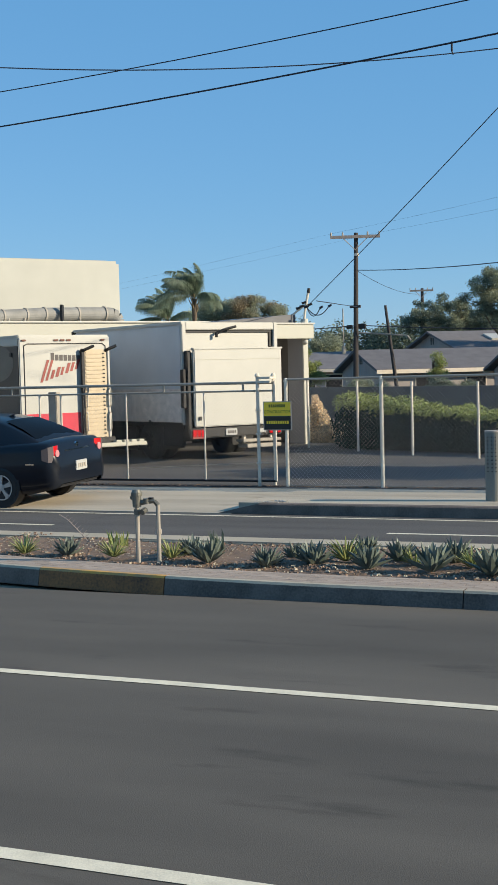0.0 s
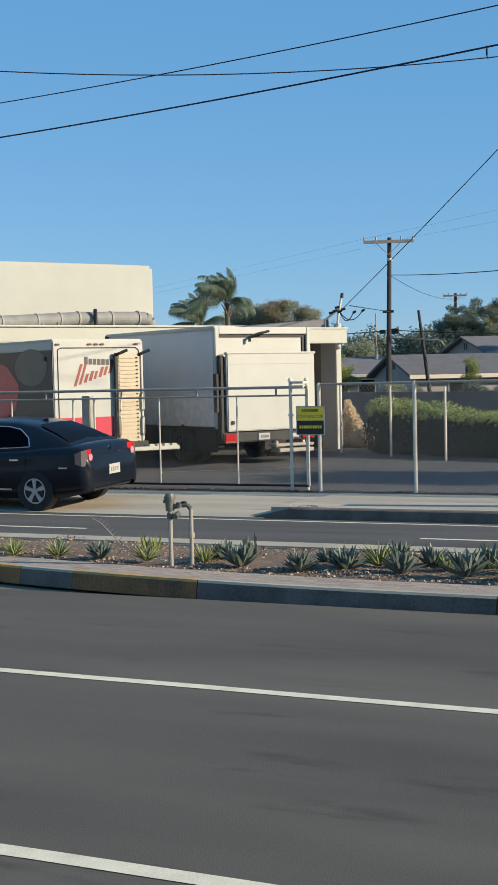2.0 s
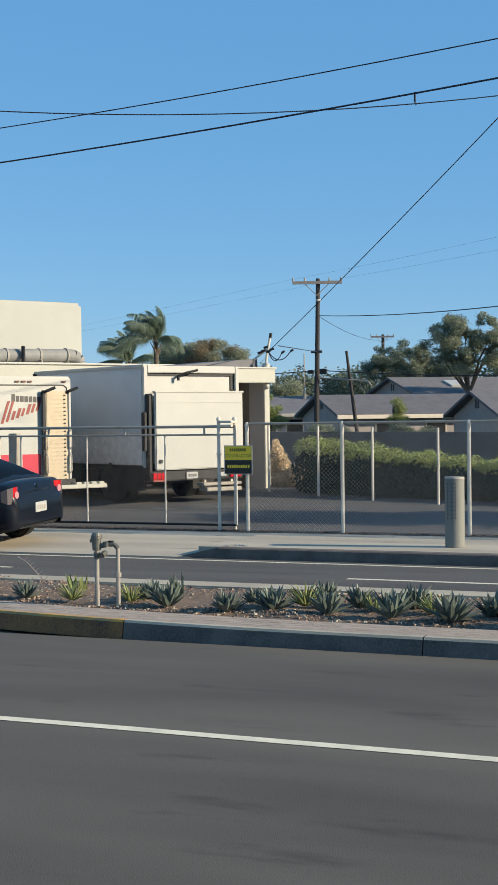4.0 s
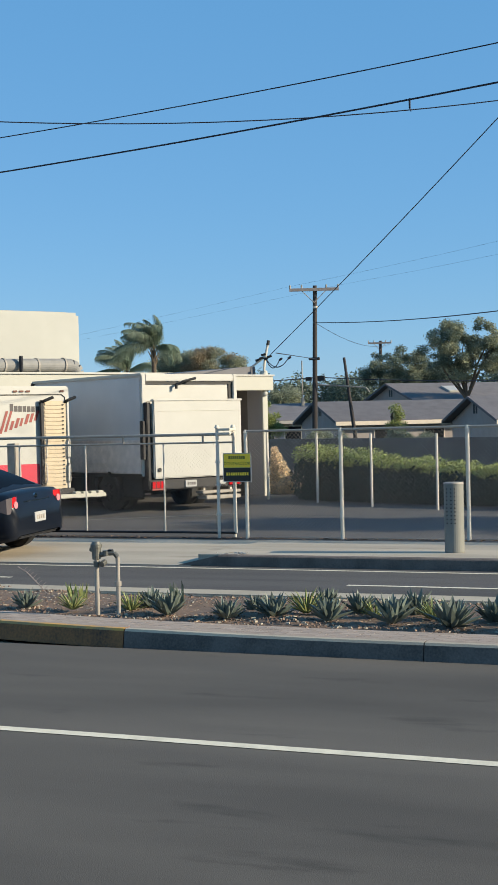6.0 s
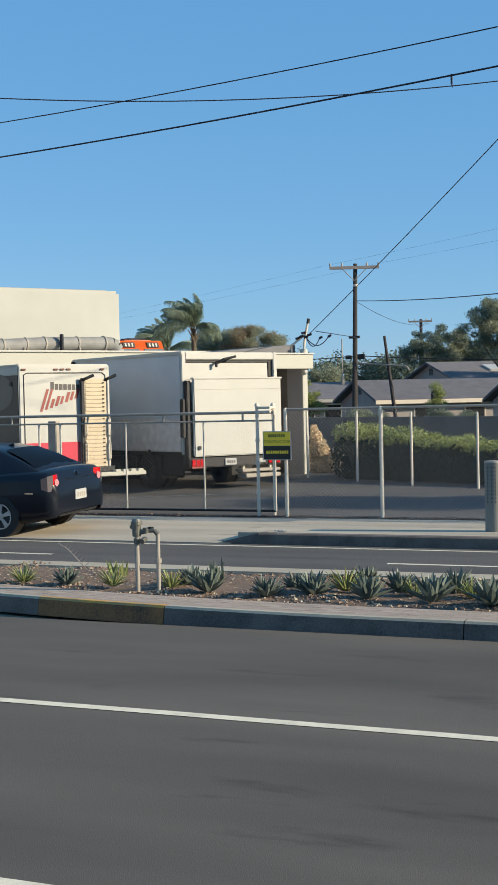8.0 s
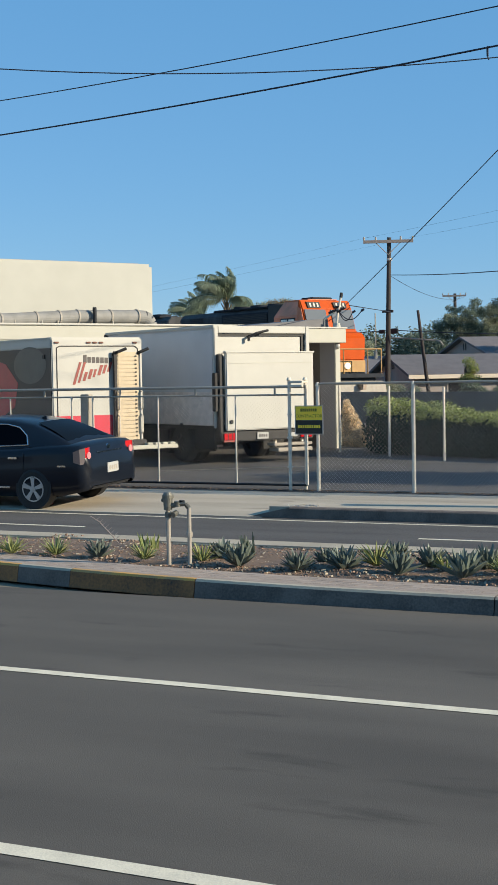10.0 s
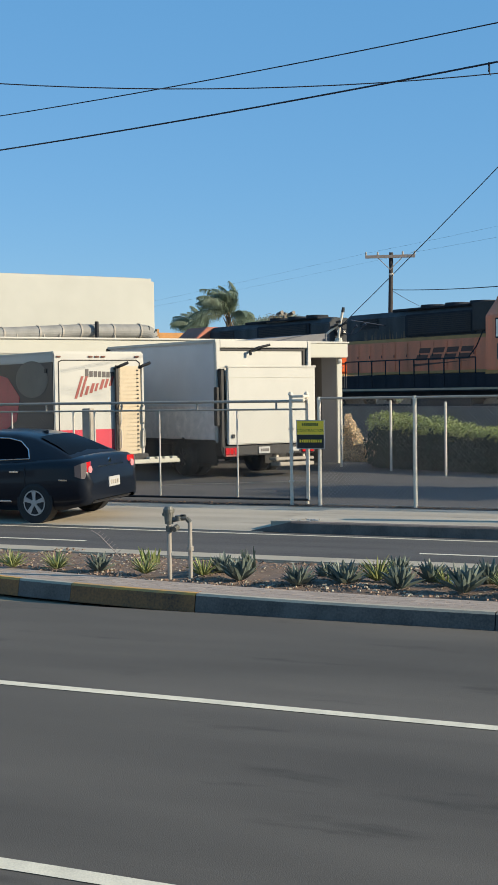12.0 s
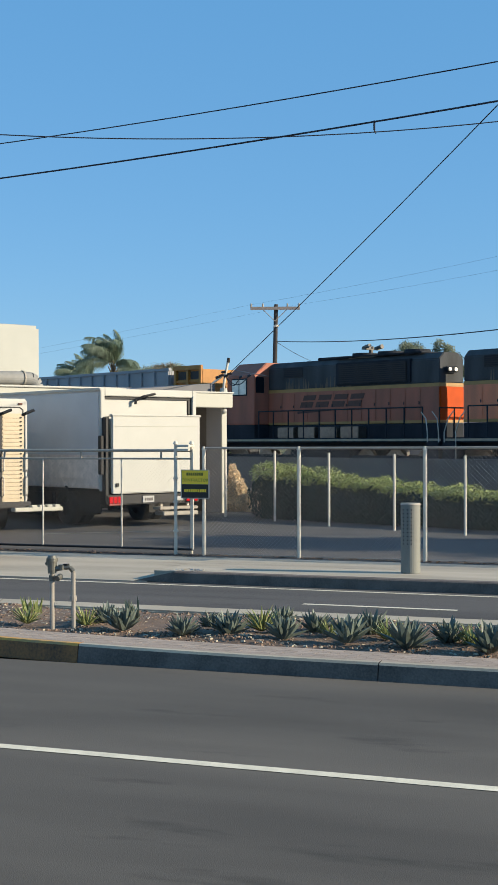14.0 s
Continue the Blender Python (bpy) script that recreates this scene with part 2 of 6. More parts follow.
def rod(bm, a, b, r, r2=None, seg=8, caps=True):
    a, b = Vector(a), Vector(b)
    way = b - a
    m = Matrix.Translation((a + b) / 2) @ way.to_track_quat("Z", "Y").to_matrix().to_4x4()
    bmesh.ops.create_cone(bm, cap_ends=caps, segments=seg, radius1=r, radius2=r if r2 is None else r2, depth=way.length, matrix=m)
    return bm


def tube(bm, pts, r, seg=8):
    for a, b in zip(pts, pts[1:]):
        rod(bm, a, b, r, seg=seg)
    return bm


def prism(bm, outline, y0, y1, bevel=0.0):
    """The outline (x, z) drawn out from y0 to y1."""
    a = [bm.verts.new((x, y0, z)) for x, z in outline]
    b = [bm.verts.new((x, y1, z)) for x, z in outline]
    fs = [bm.faces.new(a[::-1]), bm.faces.new(b)]
    n = len(outline)
    for i in range(n):
        fs.append(bm.faces.new((a[i], a[(i + 1) % n], b[(i + 1) % n], b[i])))
    bmesh.ops.recalc_face_normals(bm, faces=fs)
    if bevel:
        bmesh.ops.bevel(bm, geom=list({e for f in fs for e in f.edges}), offset=bevel, segments=2, affect='EDGES')
    return bm


def mesh_of(bm, name, material, smooth=False):
    me = bpy.data.meshes.new(name)
    bm.to_mesh(me)
    bm.free()
    me.materials.append(material)
    if smooth:
        for p in me.polygons:
            p.use_smooth = True
    return me


def part(name, bm, material, parent, label="", smooth=False, m=None):
    ob = new(name, mesh_of(bm, name, material, smooth))
    ob.parent = parent
    if m is not None:
        ob.matrix_basis = m
    if label:
        ob["label"] = label
    return ob


def B():
    return bmesh.new()


def bx(*a, **k):
    return box(bmesh.new(), *a, **k)


def thing(name, m, label, category, group="", kind=""):
    ob = new(name)
    ob.matrix_basis = m
    ob.empty_display_size = 0.2
    return tagged(ob, label, category, group, kind)


def solid(name, bm, material, m, label, category, group="", kind="", smooth=False):
    ob = new(name, mesh_of(bm, name, material, smooth))
    ob.matrix_basis = m
    return tagged(ob, label, category, group, kind)


def raw_mesh(name, verts, faces, material):
    me = bpy.data.meshes.new(name)
    me.from_pydata(verts, [], faces)
    me.materials.append(material)
    return me


I4 = Matrix.Identity(4)
YARD = -30.0     # the yard, its trucks and the railway are turned by this from the street


# ---- ground, street, median ----
STRIP_DARK = mat("dark_gate_strip", (0.030, 0.026, 0.023), 0.95, vary=0.5, scale=4, bump=0.6, fine=50)
def strip(name, x0, x1, y0, y1, z0, z1, material, label, category, nx=40, ny=4, kind="structure"):
    """A slab with a top of many faces; z0 and z1: heights of its front and back edge."""
    verts, faces = [], []
    for j in range(ny + 1):
        for i in range(nx + 1):
            w = j / ny
            verts.append((x0 + (x1 - x0) * i / nx, y0 + (y1 - y0) * w, z0 + (z1 - z0) * w))
    k = nx + 1
    for j in range(ny):
        for i in range(nx):
            a = j * k + i
            faces.append((a, a + 1, a + 1 + k, a + k))
    base = len(verts)
    low = min(z0, z1) - 0.12
    verts += [(x0, y0, low), (x1, y0, low), (x1, y1, low), (x0, y1, low)]
    faces += [(base, base + 1, k - 1, 0), (base + 2, base + 3, ny * k, ny * k + nx)]
    ob = new(name, raw_mesh(name, verts, faces, material))
    return tagged(ob, label, category, kind=kind)


def ground_z(y):
    return -0.06 if y < 21.9 else -0.06 + 0.48 * min(1, (y - 21.9) / 11)


gv, gf = [], []
ys = [-1500, -40, 0, 21.9, 25, 29, 32.9, 45, 80, 200, 600, 2500]
for y in ys:
    for x in (-2500, -300, -60, 0, 60, 300, 2500):
        gv.append((x, y, ground_z(y)))
for j in range(len(ys) - 1):
    for i in range(6):
        a = j * 7 + i
        gf.append((a, a + 1, a + 8, a + 7))
tagged(new("ground", raw_mesh("ground", gv, gf, DRY_GROUND)), "dry brown level ground", "ground", kind="structure")

strip("road", -160, 160, 1.2, 11.75, 0, 0, ASPHALT, "grey asphalt road with white lane lines", "road", 80, 12)
strip("far_road", -160, 160, 14.95, 18.9, 0, 0, ASPHALT_OLD, "grey asphalt one-way road beyond the median", "road", 80, 6)
strip("near_pavement", -160, 160, -6, 1.05, 0.15, 0.15, CONCRETE, "pale concrete pavement beside the road", "pavement", 60, 4)
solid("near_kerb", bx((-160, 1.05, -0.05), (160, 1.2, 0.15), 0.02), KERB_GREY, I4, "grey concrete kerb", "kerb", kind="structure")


def paint(name, x0, x1, y, w, label="worn white painted lane line"):
    bm = B()
    n = max(2, int((x1 - x0) / 0.5))
    rnd = random.Random(int(x0 * 7 + y * 31))
    top = []
    for i in range(n + 1):
        x = x0 + (x1 - x0) * i / n
        j = rnd.uniform(-0.004, 0.004)
        top.append((bm.verts.new((x, y - w / 2 + j, 0.004)), bm.verts.new((x, y + w / 2 + j, 0.004))))
    for a, b in zip(top, top[1:]):
        bm.faces.new((a[0], b[0], b[1], a[1]))
    return solid(name, bm, ROAD_PAINT, I4, label, "lane line", kind="structure")


paint("lane_line", -60, 40, 8.36, 0.115)
paint("lane_line", -60, 40, 5.09, 0.125)
paint("edge_line", -60, 40, 18.62, 0.09, "thin white edge line beside the far kerb")
for a in (-38.2, -31.2, -24.2, -17.2, -12.9, -5.9, 1.1):
    paint("lane_dash", a, a + 2.0, 17.0, 0.1, "short white lane dash")


def kerb_y(x):
    """The kerb's foot bends back towards the median's end."""
    return 11.78 + 0.0215 * max(0.0, -4.0 - x) ** 2 if x > -14 else 11.78 + 2.15 + 0.5 * (1 - math.exp((x + 14) / 3))


def kerb_run(name, x0, x1, material, label, top):
    n = max(2, int((x1 - x0) / 0.4))
    prof = [(0.0, -0.03), (0.035, 0.13), (0.05, 0.152), (0.105, 0.155), (0.16, 0.158), (0.16, -0.03)]
    bm = B()
    rows = []
    for i in range(n + 1):
        x = x0 + (x1 - x0) * i / n
        rows.append([bm.verts.new((x, kerb_y(x) + a, b)) for a, b in prof])
    for a, b in zip(rows, rows[1:]):
        for k in range(len(prof) - 1):
            # dark face and pale strip on top put shade and sun into colour
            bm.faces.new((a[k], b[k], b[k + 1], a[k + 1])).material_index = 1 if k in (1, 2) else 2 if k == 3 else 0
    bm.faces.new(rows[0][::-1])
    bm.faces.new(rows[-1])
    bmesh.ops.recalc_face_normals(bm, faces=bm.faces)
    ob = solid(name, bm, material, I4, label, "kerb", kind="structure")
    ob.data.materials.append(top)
    ob.data.materials.append(KERB_TOP_DULL)
    return ob


# dull rest of the top, so that only its front edge looks sunlit
KERB_TOP_DULL = mat("dull_kerb_top", (0.36, 0.285, 0.23), 0.9, vary=0.3, scale=6, bump=0.3)
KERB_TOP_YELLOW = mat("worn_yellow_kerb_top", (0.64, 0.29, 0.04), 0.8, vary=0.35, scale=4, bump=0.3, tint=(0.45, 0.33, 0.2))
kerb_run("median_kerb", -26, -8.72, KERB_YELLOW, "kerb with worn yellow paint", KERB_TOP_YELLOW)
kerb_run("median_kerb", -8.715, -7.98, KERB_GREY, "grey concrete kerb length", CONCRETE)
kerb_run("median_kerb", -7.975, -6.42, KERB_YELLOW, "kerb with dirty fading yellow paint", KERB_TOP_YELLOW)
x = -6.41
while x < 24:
    kerb_run("median_kerb", x, x + 2.99, KERB_GREY, "stained grey concrete kerb length, face darkened for shade", CONCRETE)
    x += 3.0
# far edge of the median
solid("median_back_kerb", bx((-26, 14.52, -0.05), (24, 14.95, 0.168), 0.02), CONCRETE, I4, "pale concrete kerb at the back of the planted median", "kerb", kind="structure")

# planting bed: uneven soil
bv, bf = [], []
NX, NY = 240, 12
for j in range(NY + 1):
    for i in range(NX + 1):
        x = -24 + 46 * i / NX
        front = kerb_y(x) + 0.62
        y = front + (14.78 - front) * j / NY
        edge = min(j, NY - j) / 3
        bv.append((x, y, 0.125 + min(1, edge) * (0.03 + 0.05 * noise.noise((x * 1.5, y * 1.5, 0)))))
for j in range(NY):
    for i in range(NX):
        a = j * (NX + 1) + i
        bf.append((a, a + 1, a + NX + 2, a + NX + 1))
tagged(new("planting_bed", raw_mesh("planting_bed", bv, bf, SOIL)), "brown soil bed with wood mulch in the median", "planting bed", kind="structure")

# ---- far pavement, driveway apron, kerb ----
GATE_X0, KERB_X = -26.0, -9.0
strip("pavement", KERB_X + 0.02, 60, 19.12, 21.9, 0.155, 0.13, APRON, "pale stained concrete pavement before the fence", "pavement", 40, 4)
strip("driveway_apron", -60, KERB_X, 18.9, 21.9, 0.012, 0.125, APRON, "pale sloping concrete driveway apron with stains and painted shadow streaks", "driveway", 40, 6)
bm = B()
prof = [(18.92, -0.03), (18.95, 0.14), (18.97, 0.158), (19.12, 0.162), (19.12, -0.03)]
rows = [[bm.verts.new((x, a, b)) for a, b in prof] for x in (KERB_X + 0.42, 10, 60)]
for a, b in zip(rows, rows[1:]):
    for k in range(4):
        bm.faces.new((a[k], b[k], b[k + 1], a[k + 1]))
bm.faces.new(rows[0][::-1])
bmesh.ops.recalc_face_normals(bm, faces=bm.faces)
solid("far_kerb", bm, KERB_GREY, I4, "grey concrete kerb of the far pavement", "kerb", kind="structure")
bm = B()   # the flare down to the driveway
a = [bm.verts.new(p) for p in ((KERB_X + 0.42, 18.92, 0.0), (KERB_X + 0.42, 18.96, 0.158), (KERB_X + 0.42, 19.6, 0.160), (KERB_X, 19.7, 0.05), (KERB_X - 0.25, 18.92, 0.008))]
bm.faces.new((a[4], a[0], a[1]))
bm.faces.new((a[4], a[1], a[2], a[3]))
solid("kerb_flare", bm, KERB_GREY, I4, "sloping end of the concrete kerb at the driveway", "kerb", kind="structure")


def yard_z(y):
    return 0.13 + 0.032 * max(0, min(11, y - 21.9))


yv, yf = [], []
for j in range(13):
    for i in range(61):
        x, y = -40 + 60 * i / 60, 21.9 + 20 * j / 12
        yv.append((x, y, yard_z(y)))
for j in range(12):
    for i in range(60):
        a = j * 61 + i
        yf.append((a, a + 1, a + 62, a + 61))
tagged(new("yard", raw_mesh("yard", yv, yf, YARD_ASPHALT)), "patched dark asphalt yard behind the fence, shadow stripes in its tone", "yard", kind="structure")

# dark strip added along the gate's foot
strip("gate_foot_strip", -26, -9.6, 22.0, 22.26, 0.142, 0.146, STRIP_DARK, "dark strip under the sliding gate", "gate track", 40, 1)
# ---- building at the back of the yard ----
def yard_pose(x, y, z):
    return pose(x, y, z, 0, 0, YARD)


hall = thing("warehouse", yard_pose(-20.8, 36.49, 0.4), "tall cream stucco warehouse block behind the trucks", "building")
part("wall", bx((-9, -16, 0), (0, 0, 5.09), 0.09), CREAM, hall)
part("roof_deck", bx((-8.7, -15.7, 5.09), (-0.3, -0.3, 5.12), 0.01), GALV_DULL, hall)
low = thing("low_building", yard_pose(-18.63, 35.24, 0.4), "low cream building with a flat roof edge", "building")
part("wall", bx((-3.5, -14, 0), (0, 3.2, 2.75), 0.02), CREAM, low)
part("roof_edge", bx((-3.5, -14.05, 2.75), (0.1, 3.25, 3.16), 0.03), CREAM_TRIM, low)
part("roof_flashing", bx((-3.5, -14.07, 3.16), (0.13, 3.27, 3.21), 0.01), TRUCK_WHITE, low)

# grey duct along the wall
duct = thing("roof_duct", I4, "weathered grey metal duct with straps above the low roof", "duct")
bm = B()
tube(bm, [(-24.1, 28.9, 3.70), (-22.63, 31.33, 3.74), (-21.46, 33.32, 3.86), (-20.50, 35.02, 3.885)], 0.19, 20)
part("pipe", bm, DUCT, duct, smooth=False)
bm = B()
el = [(-20.50, 35.02, 3.885), (-20.40, 35.19, 3.87), (-20.33, 35.31, 3.81), (-20.30, 35.36, 3.71), (-20.29, 35.38, 3.55)]
tube(bm, el, 0.192, 20)
part("elbow", bm, DUCT, duct)
for p, q in (((-22.63, 31.33, 3.74), 0.196), ((-22.1, 32.23, 3.794), 0.196), ((-21.75, 32.83, 3.83), 0.196), ((-21.46, 33.32, 3.86), 0.20), ((-20.95, 34.22, 3.873), 0.196), ((-20.52, 34.98, 3.885), 0.205)):
    bm = B()
    rod(bm, Vector(p) - Vector((0.012, 0.022, 0)), Vector(p) + Vector((0.012, 0.022, 0)), q + 0.012, seg=20)
    part("strap", bm, GALV_DULL, duct)
bm = B()
box(bm, (-21.06, 33.50, 3.2), (-20.98, 33.60, 4.12), 0.01)
part("bracket", bm, BLACK_STEEL, duct)
for p in ((-22.0, 32.3), (-21.75, 32.7), (-22.4, 31.6), (-20.9, 34.2)):
    bm = B()
    rod(bm, (p[0] + 0.1, p[1] - 0.05, 3.35), (p[0] + 0.1, p[1] - 0.05, 3.75), 0.025)
    part("hanger", bm, GALV_DULL, duct)

# canopy with a wall fin at the loading bay
can = thing("loading_canopy", yard_pose(-12.35, 30.6, 0.39), "cream loading canopy with a flat fascia and a wall fin", "canopy")
part("roof_slab", bx((-6.0, -2.75, 2.52), (-0.05, -0.05, 2.80), 0.0), CREAM_TRIM, can)
part("fascia", bx((-0.05, -2.8, 2.47), (0.04, 0.0, 2.80), 0.012), CREAM_TRIM, can)
part("side_fascia", bx((-6.0, -0.05, 2.47), (-0.053, 0.0, 2.80), 0.01), CREAM_TRIM, can)
part("flashing", bx((-6.0, -2.82, 2.80), (0.06, 0.03, 2.835), 0.006), TRUCK_WHITE, can)
# fin: its shaded face in grey, its sunlit edge as a cream strip
part("wall_fin", bx((-0.74, -0.20, -0.2), (-0.15, -0.08, 2.52), 0.015), STUCCO_SHADED, can, "stucco wall fin in shaded grey")
part("lit_fin_edge", bx((-0.148, -0.22, -0.2), (-0.10, -0.07, 2.52), 0.008), CREAM_TRIM, can)
part("back_wall", bx((-3.2, -2.75, -0.2), (-3.0, -0.08, 2.52)), STUCCO_GREY, can)
# wall coloured dark for the shaded recess under the canopy
part("side_wall", bx((-3.0, -0.18, -0.2), (-0.74, -0.08, 2.52)), BLOCK_WALL, can, "dark grey side wall panel")
part("door", bx((-2.998, -1.5, -0.1), (-2.94, -0.5, 2.0), 0.01), BLACK_STEEL, can)
bm = B()
bmesh.ops.create_uvsphere(bm, u_segments=12, v_segments=8, radius=0.07, matrix=Matrix.Translation((-0.08, -0.17, 2.40)))
part("lamp_globe", bm, TRUCK_WHITE, can, "small white globe lamp")
# service mast on the canopy roof
mast = thing("service_mast", pose(-12.62, 30.75, 3.21), "bent service mast with cable clamps on the canopy roof", "service mast")
part("base_pot", rod(B(), (0.0, 0, 0), (0.0, 0, 0.12), 0.10, 0.08, 12), CREAM_TRIM, mast, "cream roof flashing pot")
part("pole", tube(B(), [(0, 0, 0.10), (0.03, 0, 0.34), (0.11, 0.02, 0.76)], 0.030, 10), GALV, mast, "pale galvanised pipe")
part("pole_tip", rod(B(), (0.11, 0.02, 0.72), (0.125, 0.024, 0.83), 0.040, 0.034, 10), BLACK_STEEL, mast)
part("brace", tube(B(), [(-0.62, -0.16, 0.0), (-0.28, -0.05, 0.22), (0.02, 0, 0.44)], 0.026, 8), GALV, mast, "pale diagonal pipe brace")
for k, (dx, dz) in enumerate(((-0.13, 0.36), (-0.04, 0.40), (0.08, 0.38), (0.17, 0.43), (0.02, 0.48))):
    part("cable_clamp", rod(B(), (dx - 0.05, -0.06, dz), (dx + 0.05, -0.03, dz + 0.03), 0.030, 0.026, 10), BLACK_STEEL, mast)
for reach, low in ((0.34, 0.05), (0.56, 0.02)):
    loop = [(0.08 + reach * t, -0.05, 0.40 - 0.9 * t * (1 - t) * 0.9 - low * t) for t in [k / 8 for k in range(9)]]
    ln = part("cable_loop", tube(B(), loop, 0.011, 6), CABLE, mast)
    part("cable_splice", rod(B(), loop[-1], (loop[-1][0] + 0.07, -0.05, loop[-1][2] + 0.04), 0.03, 0.026, 8), CABLE, ln)
# low wedge of dark sheet roof on the canopy
part("sheet_roof", prism(B(), [(-2.72, 2.835), (-0.12, 2.835), (-0.12, 3.045), (-0.24, 3.05), (-2.72, 2.85)], 0.5, 3.0), SHEET_ROOF, can, "sloping dark blue-grey sheet roof", m=pose(0, 0, 0, 0, 0, 90))

# ---- railway ----
TRACK = Vector((-11.04, 45.07, 0.80))     # a point of the near rail's side plane, at rail height
DIR = Vector((math.cos(radians(YARD)), math.sin(radians(YARD)), 0))
def track_pose(s, off=1.17, z=0.80):
    p = TRACK + DIR * s + Vector((-DIR.y, DIR.x, 0)) * off
    return pose(p.x, p.y, z, 0, 0, YARD)


bm = B()
prism(bm, [(-2.9, -0.45), (-1.7, -0.02), (1.7, -0.02), (2.9, -0.45)], -260, 160)
bed = solid("track_bed", bm, BALLAST, track_pose(0, 1.17, 0.62) @ pose(0, 0, 0, 0, 0, 90), "grey crushed stone railway bed", "track bed", kind="structure")
for off in (-0.75, 0.75):
    bm = B()
    prism(bm, [(-0.07, 0), (0.07, 0), (0.02, 0.04), (0.02, 0.12), (0.036, 0.13), (0.036, 0.17), (-0.036, 0.17), (-0.036, 0.13), (-0.02, 0.12), (-0.02, 0.04)], -260, 160)
    solid("rail", bm, RAIL_STEEL, track_pose(0, 1.17 + off, 0.63) @ pose(0, 0, 0, 0, 0, 90), "steel rail with a worn head", "rail", kind="structure")
sl = B()
for k in range(-200, 90):
    box(sl, (k * 0.62 - 0.12, -1.25, -0.12), (k * 0.62 + 0.12, 1.25, 0.03))
tagged(new("sleepers", mesh_of(sl, "sleepers", WOOD_POLE)), "dark timber railway sleepers", "sleepers", kind="stuff").matrix_basis = track_pose(0, 1.17, 0.61)


WHEELSETS = []


def bogie(parent, x, wheels=3):
    n = wheels
    fr = part("bogie_frame", bx((x - 0.85 * n + 0.35, -1.15, 0.42), (x + 0.85 * n - 0.35, -1.0, 0.78), 0.04), LOCO_BLACK, parent)
    part("bogie_beam", bx((x - 0.5, -1.0, 0.4), (x + 0.5, 1.0, 0.7), 0.04), LOCO_BLACK, fr)
    part("side_frame", bx((x - 0.85 * n + 0.35, 1.0, 0.42), (x + 0.85 * n - 0.35, 1.15, 0.78), 0.04), LOCO_BLACK, fr)
    for k in range(n):
        wx = x + (k - (n - 1) / 2) * 1.45
        bm = B()
        rod(bm, (0, -0.82, 0), (0, -0.68, 0), 0.5, seg=24)
        rod(bm, (0, 0.68, 0), (0, 0.82, 0), 0.5, seg=24)
        rod(bm, (0, -0.7, 0), (0, 0.7, 0), 0.09)
        WHEELSETS.append((part("wheelset", bm, RAIL_STEEL, parent, m=Matrix.Translation((wx, 0, 0.5))), wx))
        part("axle_box", bx((wx - 0.16, -1.22, 0.36), (wx + 0.16, -1.05, 0.66), 0.03), LOCO_BLACK, fr)
        bm = B()
        for j in range(4):
            rod(bm, (wx + 0.36, -1.1, 0.45 + 0.09 * j), (wx + 0.36, -1.1, 0.52 + 0.09 * j), 0.10, seg=10)
        part("spring", bm, LOCO_BLACK, fr)


def rail_posts(parent, xs, y, z0, h, top=True):
    for x in xs:
        bm = B()
        rod(bm, (x, y, z0), (x, y, z0 + h), 0.026, seg=6)
        part("handrail_post", bm, LOCO_BLACK, parent)
    if top:
        bm = B()
        rod(bm, (xs[0], y, z0 + h), (xs[-1], y, z0 + h), 0.022, seg=6)
        part("handrail", bm, LOCO_BLACK, parent)


def logo(parent, x0, x1, y, z0, z1, material):
    """A slanted word mark as plain bars, with a sweep under it."""
    n = 4
    w = (x1 - x0) / n
    mid = z0 + (z1 - z0) * 0.52
    lean = 0.20 / (z1 - z0)
    for k in range(n):
        for lo, hi, za, zb in ((0.04, 0.84, z0, mid - 0.03), (0.10, 0.90, mid + 0.03, z1)):
            bm = B()
            a, c = x0 + w * (k + lo), x0 + w * (k + hi)
            prism(bm, [(a + lean * (za - z0), za), (c + lean * (za - z0), za), (c + lean * (zb - z0), zb), (a + lean * (zb - z0), zb)], y - 0.006, y + 0.02)
            part("logo_bar", bm, material, parent)
    bm = B()
    prism(bm, [(x0 - 0.1, z0 - 0.22), (x0 + (x1 - x0) * 0.95, z0 - 0.06), (x0 + (x1 - x0) * 0.5, z0 - 0.09), (x0 - 0.1, z0 - 0.13)], y - 0.006, y + 0.02)
    part("logo_bar", bm, material, parent)


def air_horn(parent, x, z):
    bm = B()
    for dy, s in ((-0.30, 1), (0.0, -1), (0.30, 1)):
        rod(bm, (x - s * 0.12, dy, z + 0.36), (x + s * 0.26, dy, z + 0.40), 0.035, 0.085, 10)
    rod(bm, (x, 0, z), (x, 0, z + 0.34), 0.07)
    box(bm, (x - 0.08, -0.38, z + 0.28), (x + 0.08, 0.38, z + 0.34))
    part("air_horn", bm, HORN, parent, "dusty dark grey air horns")
    part("horn_tray", bx((x - 0.65, -0.5, z - 0.02), (x + 0.7, 0.6, z + 0.05), 0.02), HORN, parent)


